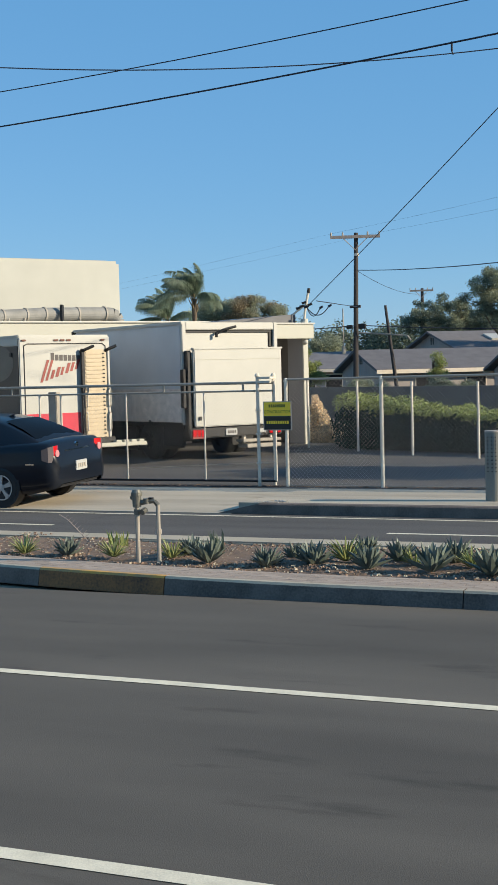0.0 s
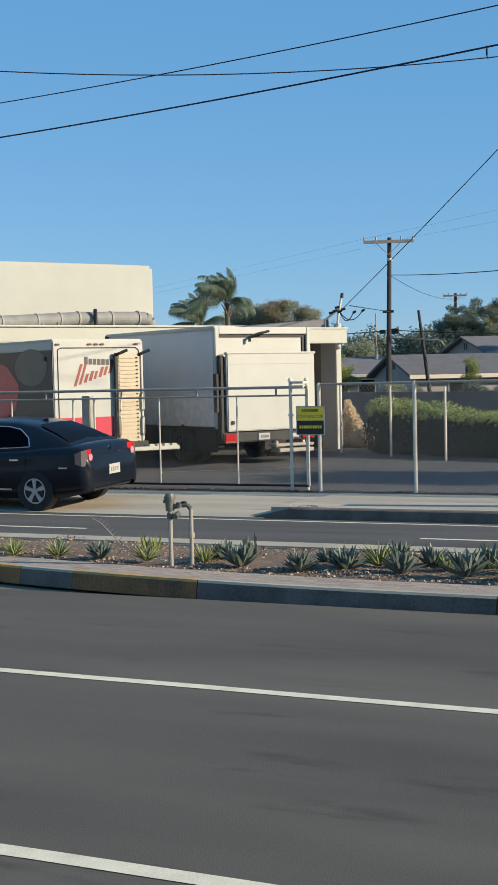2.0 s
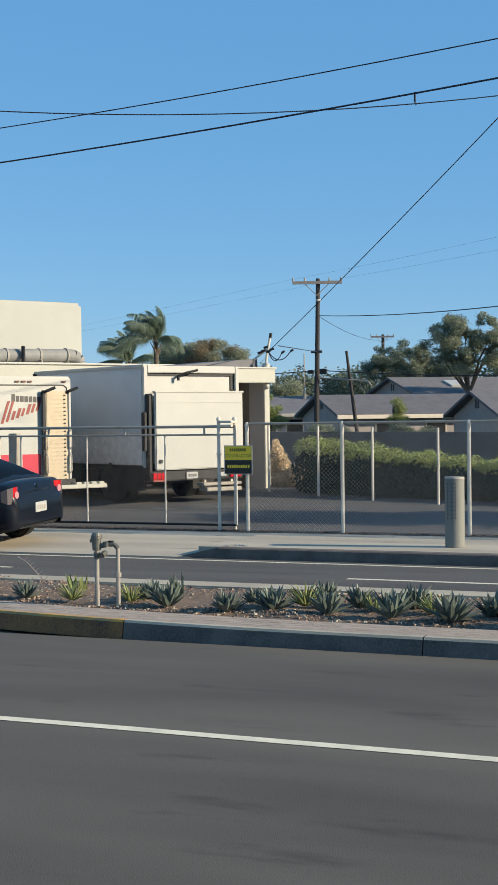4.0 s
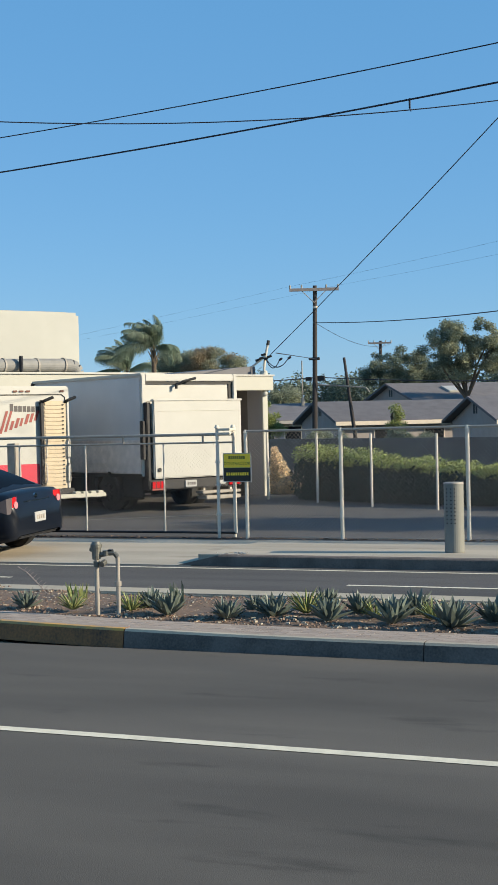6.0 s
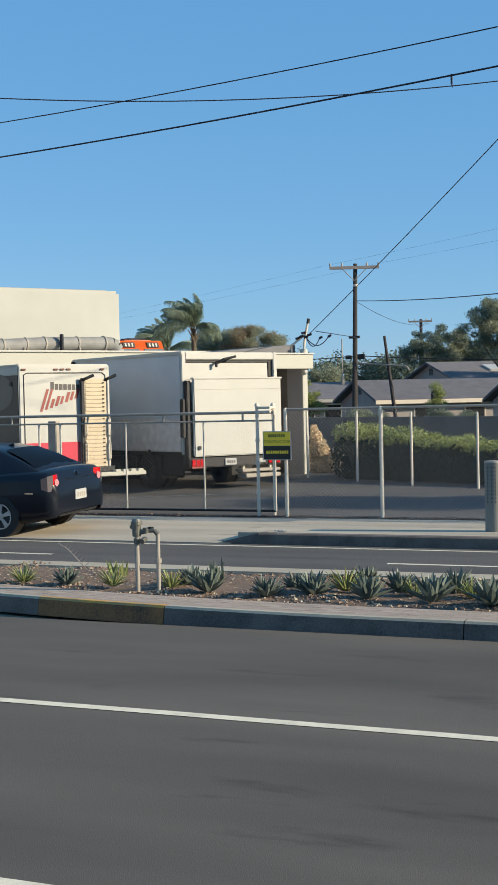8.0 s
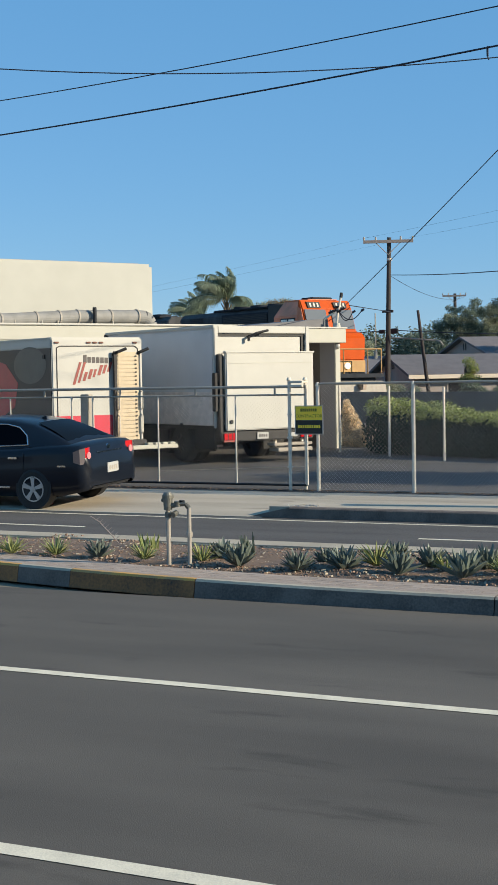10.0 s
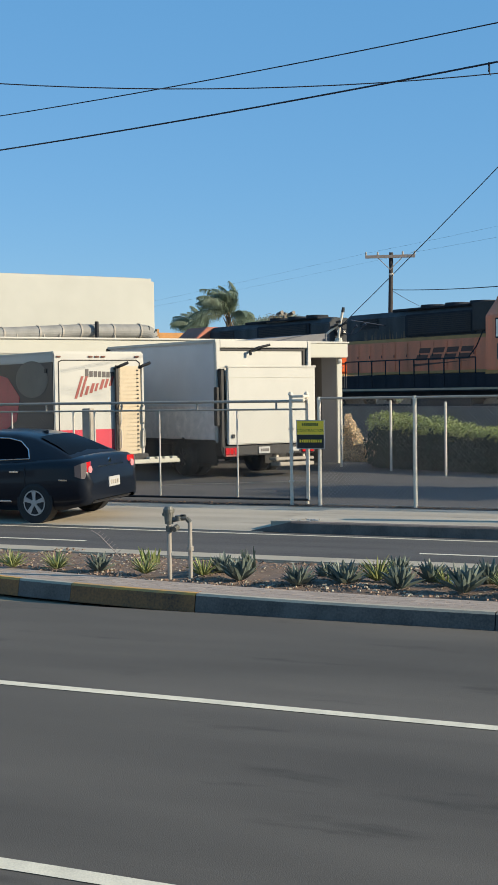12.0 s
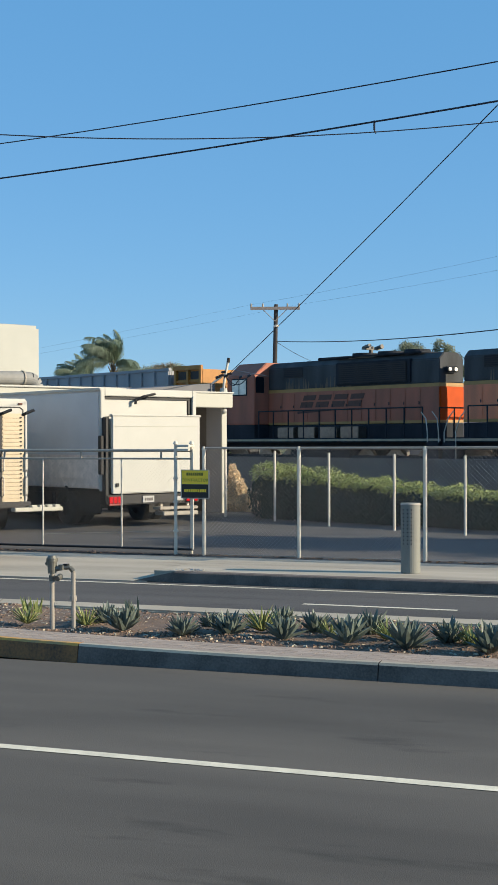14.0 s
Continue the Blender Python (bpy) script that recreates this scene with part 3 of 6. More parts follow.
def hood(parent, x0, x1, colour, end_lit):
    """The long hood: bands of paint, roof, doors, fans; x1 is its outer end. The deck is 1.38 above the rail."""
    zd, zt = 1.38, 4.22
    w = 0.58
    part("hood_skirt", bx((x0, -w, zd), (x1 - 0.02, w, 1.86), 0.01), LOCO_BLACK, parent, "black lower hood band")
    part("yellow_band", bx((x0, -w - 0.004, 1.88), (x1 - 0.02, w + 0.004, 1.97)), LOCO_YELLOW, parent)
    body = part("hood_side", bx((x0, -w, 1.97), (x1 - 0.07, w, 3.08)), colour, parent, "faded dull orange hood side with doors")
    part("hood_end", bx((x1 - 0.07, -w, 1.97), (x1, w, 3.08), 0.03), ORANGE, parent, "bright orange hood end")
    part("upper_band", bx((x0, -w - 0.004, 3.08), (x1 - 0.02, w + 0.004, 3.2)), LOCO_YELLOW, parent)
    outline = [(-w, 3.2), (w, 3.2), (w, 4.0), (w - 0.22, zt), (-w + 0.22, zt), (-w, 4.0)]
    part("hood_top", prism(B(), outline, x0, x1 - 0.03, 0.03), LOCO_DUST, parent, "dusty black upper hood and roof", m=pose(0, 0, 0, 0, 0, 90) @ Matrix.Diagonal((1, -1, 1, 1)))
    n = int((x1 - x0 - 0.8) / 0.72)
    for k in range(n):
        a = x0 + 0.15 + k * 0.72
        d = part("hood_door", bx((a, -w - 0.018, 2.0), (a + 0.66, -w, 3.02), 0.012), colour, parent)
        part("door_latch", bx((a + 0.58, -w - 0.03, 2.5), (a + 0.62, -w - 0.018, 2.6)), LOCO_BLACK, d)
    # dark intake grilles with slats
    for a, b, c, e in ((x0 + 0.9, x0 + 2.0, 3.62, 4.0), (x1 - 4.9, x1 - 1.5, 3.32, 3.98)):
        o = 0.05 if b > x1 - 2 else 0.0
        g = part("intake_grille", bx((a, -w - 0.02 - o, c), (b, -w - 0.005 - o, e), 0.01), BLACK_STEEL, parent)
        bm = B()
        z = c + 0.05
        while z < e - 0.03:
            box(bm, (a + 0.03, -w - 0.04 - o, z), (b - 0.03, -w - 0.02 - o, z + 0.025))
            z += 0.07
        part("grille_slats", bm, LOCO_BLACK, g)
    for fx in (x1 - 4.2, x1 - 2.9, x1 - 1.6):
        bm = B()
        rod(bm, (fx, 0, zt - 0.02), (fx, 0, zt + 0.17), 0.48, 0.45, 20)
        part("roof_fan", bm, LOCO_BLACK, parent)
    part("roof_hatch", bx((x0 + 2.6, -0.42, zt - 0.02), (x0 + 4.3, 0.42, zt + 0.09), 0.03), LOCO_BLACK, parent)
    if end_lit:
        air_horn(parent, x0 + 5.0, zt)
    # smoke and rain have worn pale streaks into the black above the band
    rs = random.Random(int(x1 * 10) + 5)
    bm = B()
    for _ in range(34):
        a = rs.uniform(x0 + 1.0, x0 + 4.6)
        h, q = rs.uniform(0.12, 0.42), rs.uniform(0.03, 0.08)
        prism(bm, [(a, 3.2), (a + q, 3.2), (a + q * 0.7, 3.2 + h), (a + q * 0.4, 3.2 + h)], -w - 0.0065, -w - 0.0045)
    tagged(part("worn_streaks", bm, WORN_STREAK, parent, "worn brownish streaks"), kind="stuff")
    # the radiator section stands a little proud, with a dark dynamic brake housing before it
    part("radiator_housing", bx((x1 - 5.1, -w - 0.05, 3.24), (x1 - 1.3, w + 0.05, 4.06), 0.04), LOCO_BLACK, parent)
    part("roof_walk", bx((x1 - 5.2, -w + 0.05, zt), (x1 - 0.9, w - 0.05, zt + 0.07), 0.03), LOCO_BLACK, parent)
    # twin lamps on the hood end
    lamp = part("end_lamp_housing", bx((x1 - 0.02, -0.40, 3.54), (x1 + 0.12, 0.20, 3.76), 0.05), LOCO_BLACK, parent)
    for dy in (-0.24, 0.04):
        bm = B()
        rod(bm, (x1 + 0.12, dy, 3.65), (x1 + 0.15, dy, 3.65), 0.062, seg=14)
        part("end_lamp", bm, HEADLAMP, lamp, "white sealed lamp")


def underframe(parent, x0, x1, tank=True, n=3):
    part("deck", bx((x0, -1.36, 1.22), (x1, 1.36, 1.38), 0.01), LOCO_BLACK, parent)
    part("deck_edge_stripe", bx((x0, -1.372, 1.27), (x1, -1.362, 1.345)), LETTER_CREAM, parent, "worn cream edge stripe")
    part("frame_sill", bx((x0 + 0.2, -1.1, 0.98), (x1 - 0.2, 1.1, 1.22), 0.02), LOCO_BLACK, parent)
    c = (x0 + x1) / 2
    if tank:
        part("fuel_tank", prism(B(), [(-1.2, 1.0), (1.2, 1.0), (1.2, 0.55), (0.9, 0.25), (-0.9, 0.25), (-1.2, 0.55)], c - 1.6, c + 1.6, 0.03), LOCO_BLACK, parent, m=pose(0, 0, 0, 0, 0, 90) @ Matrix.Diagonal((1, -1, 1, 1)) @ Matrix.Translation((0, 0, 0)))
    bogie(parent, x0 + (1.9 if n == 2 else 2.6), n)
    bogie(parent, x1 - (1.9 if n == 2 else 2.6), n)
    for x in (x0, x1):
        s = 1 if x == x1 else -1
        bm = B()
        box(bm, (min(x, x + s * 0.45), -0.12, 0.75), (max(x, x + s * 0.45), 0.12, 1.0), 0.04)
        part("coupler", bm, RAIL_STEEL, parent)
        part("step_well", bx((x - (0.55 if s > 0 else 0), -1.45, 0.45), (x + (0.55 if s < 0 else 0), -0.95, 1.22), 0.02), LOCO_BLACK, parent)
        for k, dx in enumerate((0.05, 0.55)):
            bm = B()
            xx = x - s * dx
            tube(bm, [(xx, -1.4, 0.55), (xx, -1.4, 1.55), (xx - s * 0.12, -1.34, 2.0), (xx - s * 0.34, -1.34, 2.22)], 0.019, 6)
            part("step_grab", bm, HAND_WHITE, parent, "white grab rail")


LETTER_CREAM = mat("worn_cream_stripe", (0.40, 0.33, 0.24), 0.7, vary=0.35, scale=3, bump=0)
HAND_WHITE = mat("white_grab_paint", (0.55, 0.49, 0.42), 0.5, vary=0.2, bump=0)
# weak glow stands in for sunlight on the lamp glasses
HEADLAMP = glow("sunlit_headlamp", (0.9, 0.85, 0.74), 0.5)


def lead_locomotive():
    """Wide-nosed engine; local x runs along the track, its nose forward; 0 is the hood's rear end."""
    lo = thing("lead_locomotive", track_pose(0), "orange and black diesel locomotive with a wide bright orange nose", "locomotive")
    underframe(lo, -0.8, 11.7)
    zd = 1.38
    hood(lo, -0.66, 8.0, ORANGE_FADED, False)
    # cab: wide body, chamfered roof
    w = 1.28
    out = [(-w, zd), (w, zd), (w, 3.75), (w - 0.55, 4.38), (-w + 0.55, 4.38), (-w, 3.75)]
    turn = pose(0, 0, 0, 0, 0, 90) @ Matrix.Diagonal((1, -1, 1, 1))
    cabm = part("cab", prism(B(), [(p, max(q, 1.92)) for p, q in out], 7.85, 9.50, 0.03), ORANGE_FADED, lo, "faded orange cab side", m=turn)
    part("cab_base", bx((7.85, -w, zd), (10.58, w, 1.80), 0.01), LOCO_BLACK, lo)
    part("cab_band", bx((7.85, -w - 0.004, 1.80), (10.60, w + 0.004, 1.92)), LOCO_YELLOW, lo)
    # windscreen face slopes back; nose falls to the front
    bm = B()
    prism(bm, [(9.50, 1.92), (10.62, 1.92), (10.66, 2.85), (10.50, 3.02), (10.10, 3.10), (9.80, 4.02), (9.62, 4.36), (9.50, 4.38)], -w + 0.02, w - 0.02, 0.04)
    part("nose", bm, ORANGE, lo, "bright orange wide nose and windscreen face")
    # thin plate: near side in its shaded orange, front in the sunlit one
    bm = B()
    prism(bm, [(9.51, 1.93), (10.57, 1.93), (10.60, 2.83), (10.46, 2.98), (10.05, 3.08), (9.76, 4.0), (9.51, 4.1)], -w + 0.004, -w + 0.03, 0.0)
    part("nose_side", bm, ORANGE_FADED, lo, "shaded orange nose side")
    for y0, y1 in ((-1.18, -0.14), (0.14, 1.18)):
        bm = B()
        pts = [(10.05, 3.20), (10.11, 3.20), (9.86, 3.98), (9.80, 3.98)]
        prism(bm, pts, y0, y1)
        part("windscreen", bm, WINDSCREEN, lo)
        bm = B()
        prism(bm, [(9.77, 4.05), (9.84, 4.05), (9.72, 4.29), (9.65, 4.29)], y0 + 0.2, y1 - 0.2)
        nb = part("number_board", bm, SIGN_BLACK, lo)
        for k in range(3):
            bm = B()
            yy = y0 + 0.3 + k * 0.18
            prism(bm, [(9.81, 4.09), (9.83, 4.09), (9.76, 4.25), (9.74, 4.25)], yy, yy + 0.08)
            part("board_bar", bm, HAND_WHITE, nb)
    fr = part("cab_window_frame", bx((8.35, -w - 0.02, 2.98), (9.35, -w + 0.01, 3.66), 0.02), LOCO_BLACK, lo)
    for a in (8.4, 8.9):
        part("cab_window", bx((a, -w - 0.03, 3.03), (a + 0.42, -w - 0.018, 3.61), 0.01), PANE_BRIGHT, fr, "window pane painted pale for the brightness in it")
    for k in range(3):
        part("number_bar", bx((8.42 + k * 0.29, -w - 0.012, 2.28), (8.60 + k * 0.29, -w, 2.80)), LETTER_DARK, lo, "dark painted bar")
    for dy in (-0.32, 0.32):
        bm = B()
        rod(bm, (10.60, dy, 1.70), (10.70, dy, 1.70), 0.13, seg=14)
        part("ditch_lamp", bm, HEADLAMP, lo, "ditch lamp with a glowing lens")
    part("nose_stripe", bx((10.585, -1.27, 1.45), (10.635, 1.27, 1.9), 0.01), LOCO_YELLOW, lo)
    bm = B()
    prism(bm, [(11.6, 0.25), (11.95, 0.22), (11.82, 1.0), (11.6, 1.1)], -1.35, 1.35, 0.03)
    part("snow_plough", bm, GALV_DULL, lo, "dirty grey steel plough")
    bm = B()
    for y in (-1.3, -0.6, 0.6, 1.3):
        rod(bm, (11.6, y, 1.38), (11.6, y, 2.35), 0.025, seg=6)
    rod(bm, (11.6, -1.3, 2.35), (11.6, 1.3, 2.35), 0.025, seg=6)
    part("front_handrail", bm, LOCO_YELLOW, lo, "yellow front handrail")
    part("nose_rail", tube(B(), [(10.6, -1.3, 2.05), (10.75, -1.32, 2.45), (11.25, -1.32, 2.50), (11.25, -1.32, 1.4)], 0.03, 8), LOCO_YELLOW, lo, "yellow stair rail")
    part("brake_housing", bx((6.55, -0.68, 3.30), (7.84, 0.68, 4.30), 0.05), BLACK_STEEL, lo, "black brake housing behind the cab")
    part("stair_rail", tube(B(), [(7.05, -1.31, 2.38), (7.45, -1.30, 2.75), (7.75, -1.29, 3.25), (7.84, -1.29, 3.27)], 0.022, 6), LOCO_BLACK, lo)
    logo(lo, 3.45, 6.45, -0.60, 2.36, 2.80, LETTER_BROWN)
    rail_posts(lo, [0.2 + k * 0.8 for k in range(10)], -1.31, 1.38, 1.0)
    part("cab_roof", bx((7.83, -0.75, 4.36), (9.52, 0.75, 4.42), 0.03), ORANGE_FADED, lo)
    part("roof_vent", bx((8.7, -0.5, 4.40), (9.5, 0.5, 4.50), 0.03), LOCO_BLACK, lo)
    return lo


# base colour lifted to paint the sky's reflection into the glass
WINDSCREEN = glass("windscreen_glass", (0.13, 0.15, 0.17), 0.12)
# pale colour stands in for the bright light in the cab panes
PANE_BRIGHT = mat("painted_bright_pane", (0.85, 0.80, 0.70), 0.15, vary=0.3, scale=4, bump=0)
LOCO_DUST = mat("dusty_locomotive_black", (0.070, 0.074, 0.078), 0.8, spec=0.15, vary=0.55, scale=1.6, bump=0.08, streak=4)
WORN_STREAK = mat("worn_brown_streak", (0.17, 0.125, 0.085), 0.8, vary=0.4, scale=4, bump=0)
HORN = mat("dusty_horn_metal", (0.16, 0.14, 0.12), 0.6, vary=0.4, scale=6, bump=0.05)
LETTER_BROWN = mat("faded_dark_brown_lettering", (0.09, 0.035, 0.025), 0.6, vary=0.3, bump=0)


def second_locomotive():
    """High-hooded engine running backwards; local 0 is its lit hood end, its cab at -9."""
    lo = thing("second_locomotive", track_pose(0), "weathered maroon and orange diesel locomotive with black upper hood", "locomotive")
    underframe(lo, -11.4, 0.75)
    hood(lo, -8.9, 0.0, MAROON_FADED, True)
    zd, w = 1.38, 1.26
    out = [(-w, 1.9), (w, 1.9), (w, 3.75), (w - 0.6, 4.25), (-w + 0.6, 4.25), (-w, 3.75)]
    turn = pose(0, 0, 0, 0, 0, 90) @ Matrix.Diagonal((1, -1, 1, 1))
    part("cab", prism(B(), out, -10.6, -8.92, 0.03), MAROON_FADED, lo, "faded maroon cab", m=turn)
    part("cab_base", bx((-11.3, -w, zd), (-8.92, w, 1.9), 0.01), LOCO_BLACK, lo)
    part("nose", bx((-11.3, -1.0, 1.9), (-10.6, 1.0, 2.9), 0.08), MAROON_FADED, lo)
    fr = part("cab_window_frame", bx((-10.3, -w - 0.02, 3.0), (-9.35, -w + 0.01, 3.66), 0.02), LOCO_BLACK, lo)
    for a in (-10.25, -9.8):
        part("cab_window", bx((a, -w - 0.03, 3.05), (a + 0.4, -w - 0.018, 3.61), 0.01), PANE_BRIGHT, fr)
    part("cab_end_window", bx((-8.93, -1.2, 3.1), (-8.90, -0.8, 3.7), 0.01), WINDOW_DARK, lo)
    logo(lo, -7.1, -3.7, -0.60, 2.50, 2.95, LETTER_BROWN)
    rail_posts(lo, [-8.6 + k * 0.85 for k in range(11)], -1.31, 1.38, 1.0)
    bm = B()
    for y in (-1.3, -0.6, 0.6, 1.3):
        rod(bm, (0.65, y, 1.38), (0.65, y, 2.35), 0.025, seg=6)
    rod(bm, (0.65, -1.3, 2.35), (0.65, 1.3, 2.35), 0.025, seg=6)
    part("end_handrail", bm, BLACK_STEEL, lo)
    for k in range(4):
        part("battery_box", bx((-7.9 + k * 1.15, -1.0, 1.38), (-6.95 + k * 1.15, -0.585, 1.78), 0.03), RAIL_STEEL, lo)
    return lo


def freight_car(name, length, material, label, end_material=None):
    """A long high-sided car with side ribs; local x from 0 back to -length."""
    fc = thing(name, track_pose(0), label, "freight car")
    part("side_panel", bx((-length, -1.5, 1.2), (0, -1.42, 4.15), 0.01), material, fc)
    part("far_side", bx((-length, 1.42, 1.2), (0, 1.5, 4.15), 0.01), material, fc)
    part("floor", bx((-length, -1.42, 1.1), (0, 1.42, 1.25)), BLACK_STEEL, fc)
    part("end_panel", bx((-0.08, -1.42, 1.25), (-0.005, 1.42, 4.12), 0.01), end_material or material, fc)
    part("rear_panel", bx((-length, -1.42, 1.25), (-length + 0.08, 1.42, 4.12), 0.01), material, fc)
    part("roof", bx((-length + 0.06, -1.45, 3.95), (-0.06, 1.45, 4.08), 0.02), material, fc)
    part("top_rail", bx((-length, -1.56, 4.12), (0, -1.40, 4.24), 0.02), material, fc)
    n = int(length / 0.95)
    for k in range(n + 1):
        x = -0.06 - k * (length - 0.12) / n
        part("side_rib", bx((x - 0.05, -1.58, 1.25), (x + 0.05, -1.5, 4.12), 0.012), material, fc)
    bogie(fc, -length + 1.6, 2)
    bogie(fc, -1.6, 2)
    part("coupler", bx((0, -0.12, 0.75), (0.35, 0.12, 1.0), 0.04), RAIL_STEEL, fc)
    return fc


def yellow_car():
    fc = thing("yellow_equipment_car", track_pose(0), "yellow steel equipment car with framed side panels", "freight car")
    part("body", bx((-1.8, -1.42, 1.2), (0, 1.42, 4.12), 0.02), CAR_YELLOW, fc)
    for x in (-1.8, -0.97, -0.14):
        part("frame_post", bx((x, -1.52, 1.2), (x + 0.14, -1.42, 4.2), 0.015), CAR_YELLOW, fc)
    part("top_rail", bx((-1.82, -1.54, 4.1), (0.02, -1.40, 4.28), 0.02), CAR_YELLOW, fc)
    part("mid_rail", bx((-1.66, -1.50, 3.62), (-0.14, -1.42, 3.70), 0.01), CAR_YELLOW, fc)
    for x in (-1.6, -0.78):
        part("dark_recess", bx((x, -1.435, 3.74), (x + 0.58, -1.422, 4.05)), BLACK_STEEL, fc)
    part("floor_frame", bx((-1.85, -1.3, 0.85), (0.1, 1.3, 1.2), 0.02), BLACK_STEEL, fc)
    bogie(fc, -0.9, 2)
    return fc


lead = lead_locomotive()
second = second_locomotive()
yellow = yellow_car()
grey_one = freight_car("gondola_car", 13.5, FREIGHT_GREY, "long grey steel freight car with side ribs")
grey_two = freight_car("gondola_car", 13.5, FREIGHT_GREY, "long grey steel freight car with side ribs")


def motions():
    """The train rolls along its track; seconds and metres, measured at the second engine's hood end."""
    run = [(0.0, -83.5), (3.7, -61.8), (5.8, -49.4), (8.0, -36.4), (9.0, -30.5), (9.2, -29.3), (10.25, -22.8), (11.3, -16.3), (12.0, -12.15),
           (12.5, -9.15), (13.0, -6.22), (13.5, -3.05), (14.0, 0.12)]
    for ob, lag in ((lead, 1.25), (second, -0.45), (yellow, -12.4), (grey_one, -14.5), (grey_two, -28.45)):
        walk(ob, [(t, track_pose(s + lag)) for t, s in run])
    ts, ss = [r[0] for r in run], [r[1] for r in run]
    rows = [(k / 10, float(np.interp(k / 10, ts, ss))) for k in range(141)]
    # the sedan waits on the apron, then pulls away along the street
    away = [(0.0, 0.0), (12.6, 0.0), (12.8, -0.02), (13.0, -0.07), (13.25, -0.16), (13.5, -0.29), (13.75, -0.49), (14.0, -0.76)]
    walk(car, [(t, pose(-12.17 + d, 19.9, 0.056, -2.4, 0, 180)) for t, d in away])
    for ob, wx, wy in CAR_WHEELS:
        walk(ob, [(t, Matrix.Translation((wx, wy, 0.325)) @ Matrix.Rotation(-d / 0.325, 4, 'Y')) for t, d in away])
    for ob, wx in WHEELSETS:       # wheels of half a metre radius roll with the train
        walk(ob, [(t, Matrix.Translation((wx, 0, 0.5)) @ Matrix.Rotation(s / 0.5, 4, 'Y')) for t, s in rows])

# ---- vehicles ----
def wheel(parent, x, y, z, r, width, side, rim_material, spokes=5, rim_r=0.66):
    """A tyre with a rounded tread and a spoked rim; side: +1 or -1, the way its face looks along y."""
    bm = B()
    prof = [(rim_r * r, -0.5), (0.86 * r, -0.5), (0.97 * r, -0.42), (r, -0.25), (r, 0.25), (0.97 * r, 0.42), (0.86 * r, 0.5), (rim_r * r, 0.5)]
    seg = 28
    rings = []
    for k in range(seg):
        a = 2 * math.pi * k / seg
        rings.append([bm.verts.new((q * math.cos(a), w * width, q * math.sin(a))) for q, w in prof])
    for k in range(seg):
        a, b = rings[k], rings[(k + 1) % seg]
        for j in range(len(prof) - 1):
            bm.faces.new((a[j], a[j + 1], b[j + 1], b[j]))
    bmesh.ops.recalc_face_normals(bm, faces=bm.faces)
    wh = part("wheel", bm, RUBBER, parent, m=Matrix.Translation((x, y, z)), smooth=False)
    bm = B()
    f = side * width * 0.42
    rod(bm, (0, f - side * 0.10, 0), (0, f - side * 0.07, 0), rim_r * r, seg=28)
    part("rim_well", bm, BLACK_STEEL, wh)
    bm = B()
    for k in range(spokes):
        a = 2 * math.pi * k / spokes + 0.3
        c, s = math.cos(a), math.sin(a)
        m = Matrix(((c, 0, -s, 0), (0, 1, 0, f), (s, 0, c, 0), (0, 0, 0, 1)))
        pts = [(0.04, -0.022), (rim_r * r * 0.97, -0.042), (rim_r * r * 0.97, 0.042), (0.04, 0.022)]
        vs = [bm.verts.new(m @ Vector((p, side * 0.02, q))) for p, q in pts] + [bm.verts.new(m @ Vector((p, -side * 0.02, q))) for p, q in pts]
        bm.faces.new(vs[:4])
        for i in range(4):
            bm.faces.new((vs[i], vs[(i + 1) % 4], vs[4 + (i + 1) % 4], vs[4 + i]))
    rod(bm, (0, f - side * 0.02, 0), (0, f + side * 0.025, 0), 0.055, seg=12)
    n_ = 24
    for k in range(n_):
        a, c = 2 * math.pi * k / n_, 2 * math.pi * (k + 1) / n_
        q0, q1 = rim_r * r * 0.90, rim_r * r
        bm.faces.new([bm.verts.new((q * math.cos(w), f + side * 0.02, q * math.sin(w))) for q, w in ((q0, a), (q1, a), (q1, c), (q0, c))])
    bmesh.ops.recalc_face_normals(bm, faces=bm.faces)
    part("rim", bm, rim_material, wh)
    return wh


def loft(bm, rows, close_ends=True):
    vs = [[bm.verts.new(p) for p in r] for r in rows]
    for a, b in zip(vs, vs[1:]):
        for k in range(len(a) - 1):
            bm.faces.new((a[k], b[k], b[k + 1], a[k + 1]))
    if close_ends:
        bm.faces.new(vs[0])
        bm.faces.new(vs[-1][::-1])
    bmesh.ops.recalc_face_normals(bm, faces=bm.faces)
    return bm


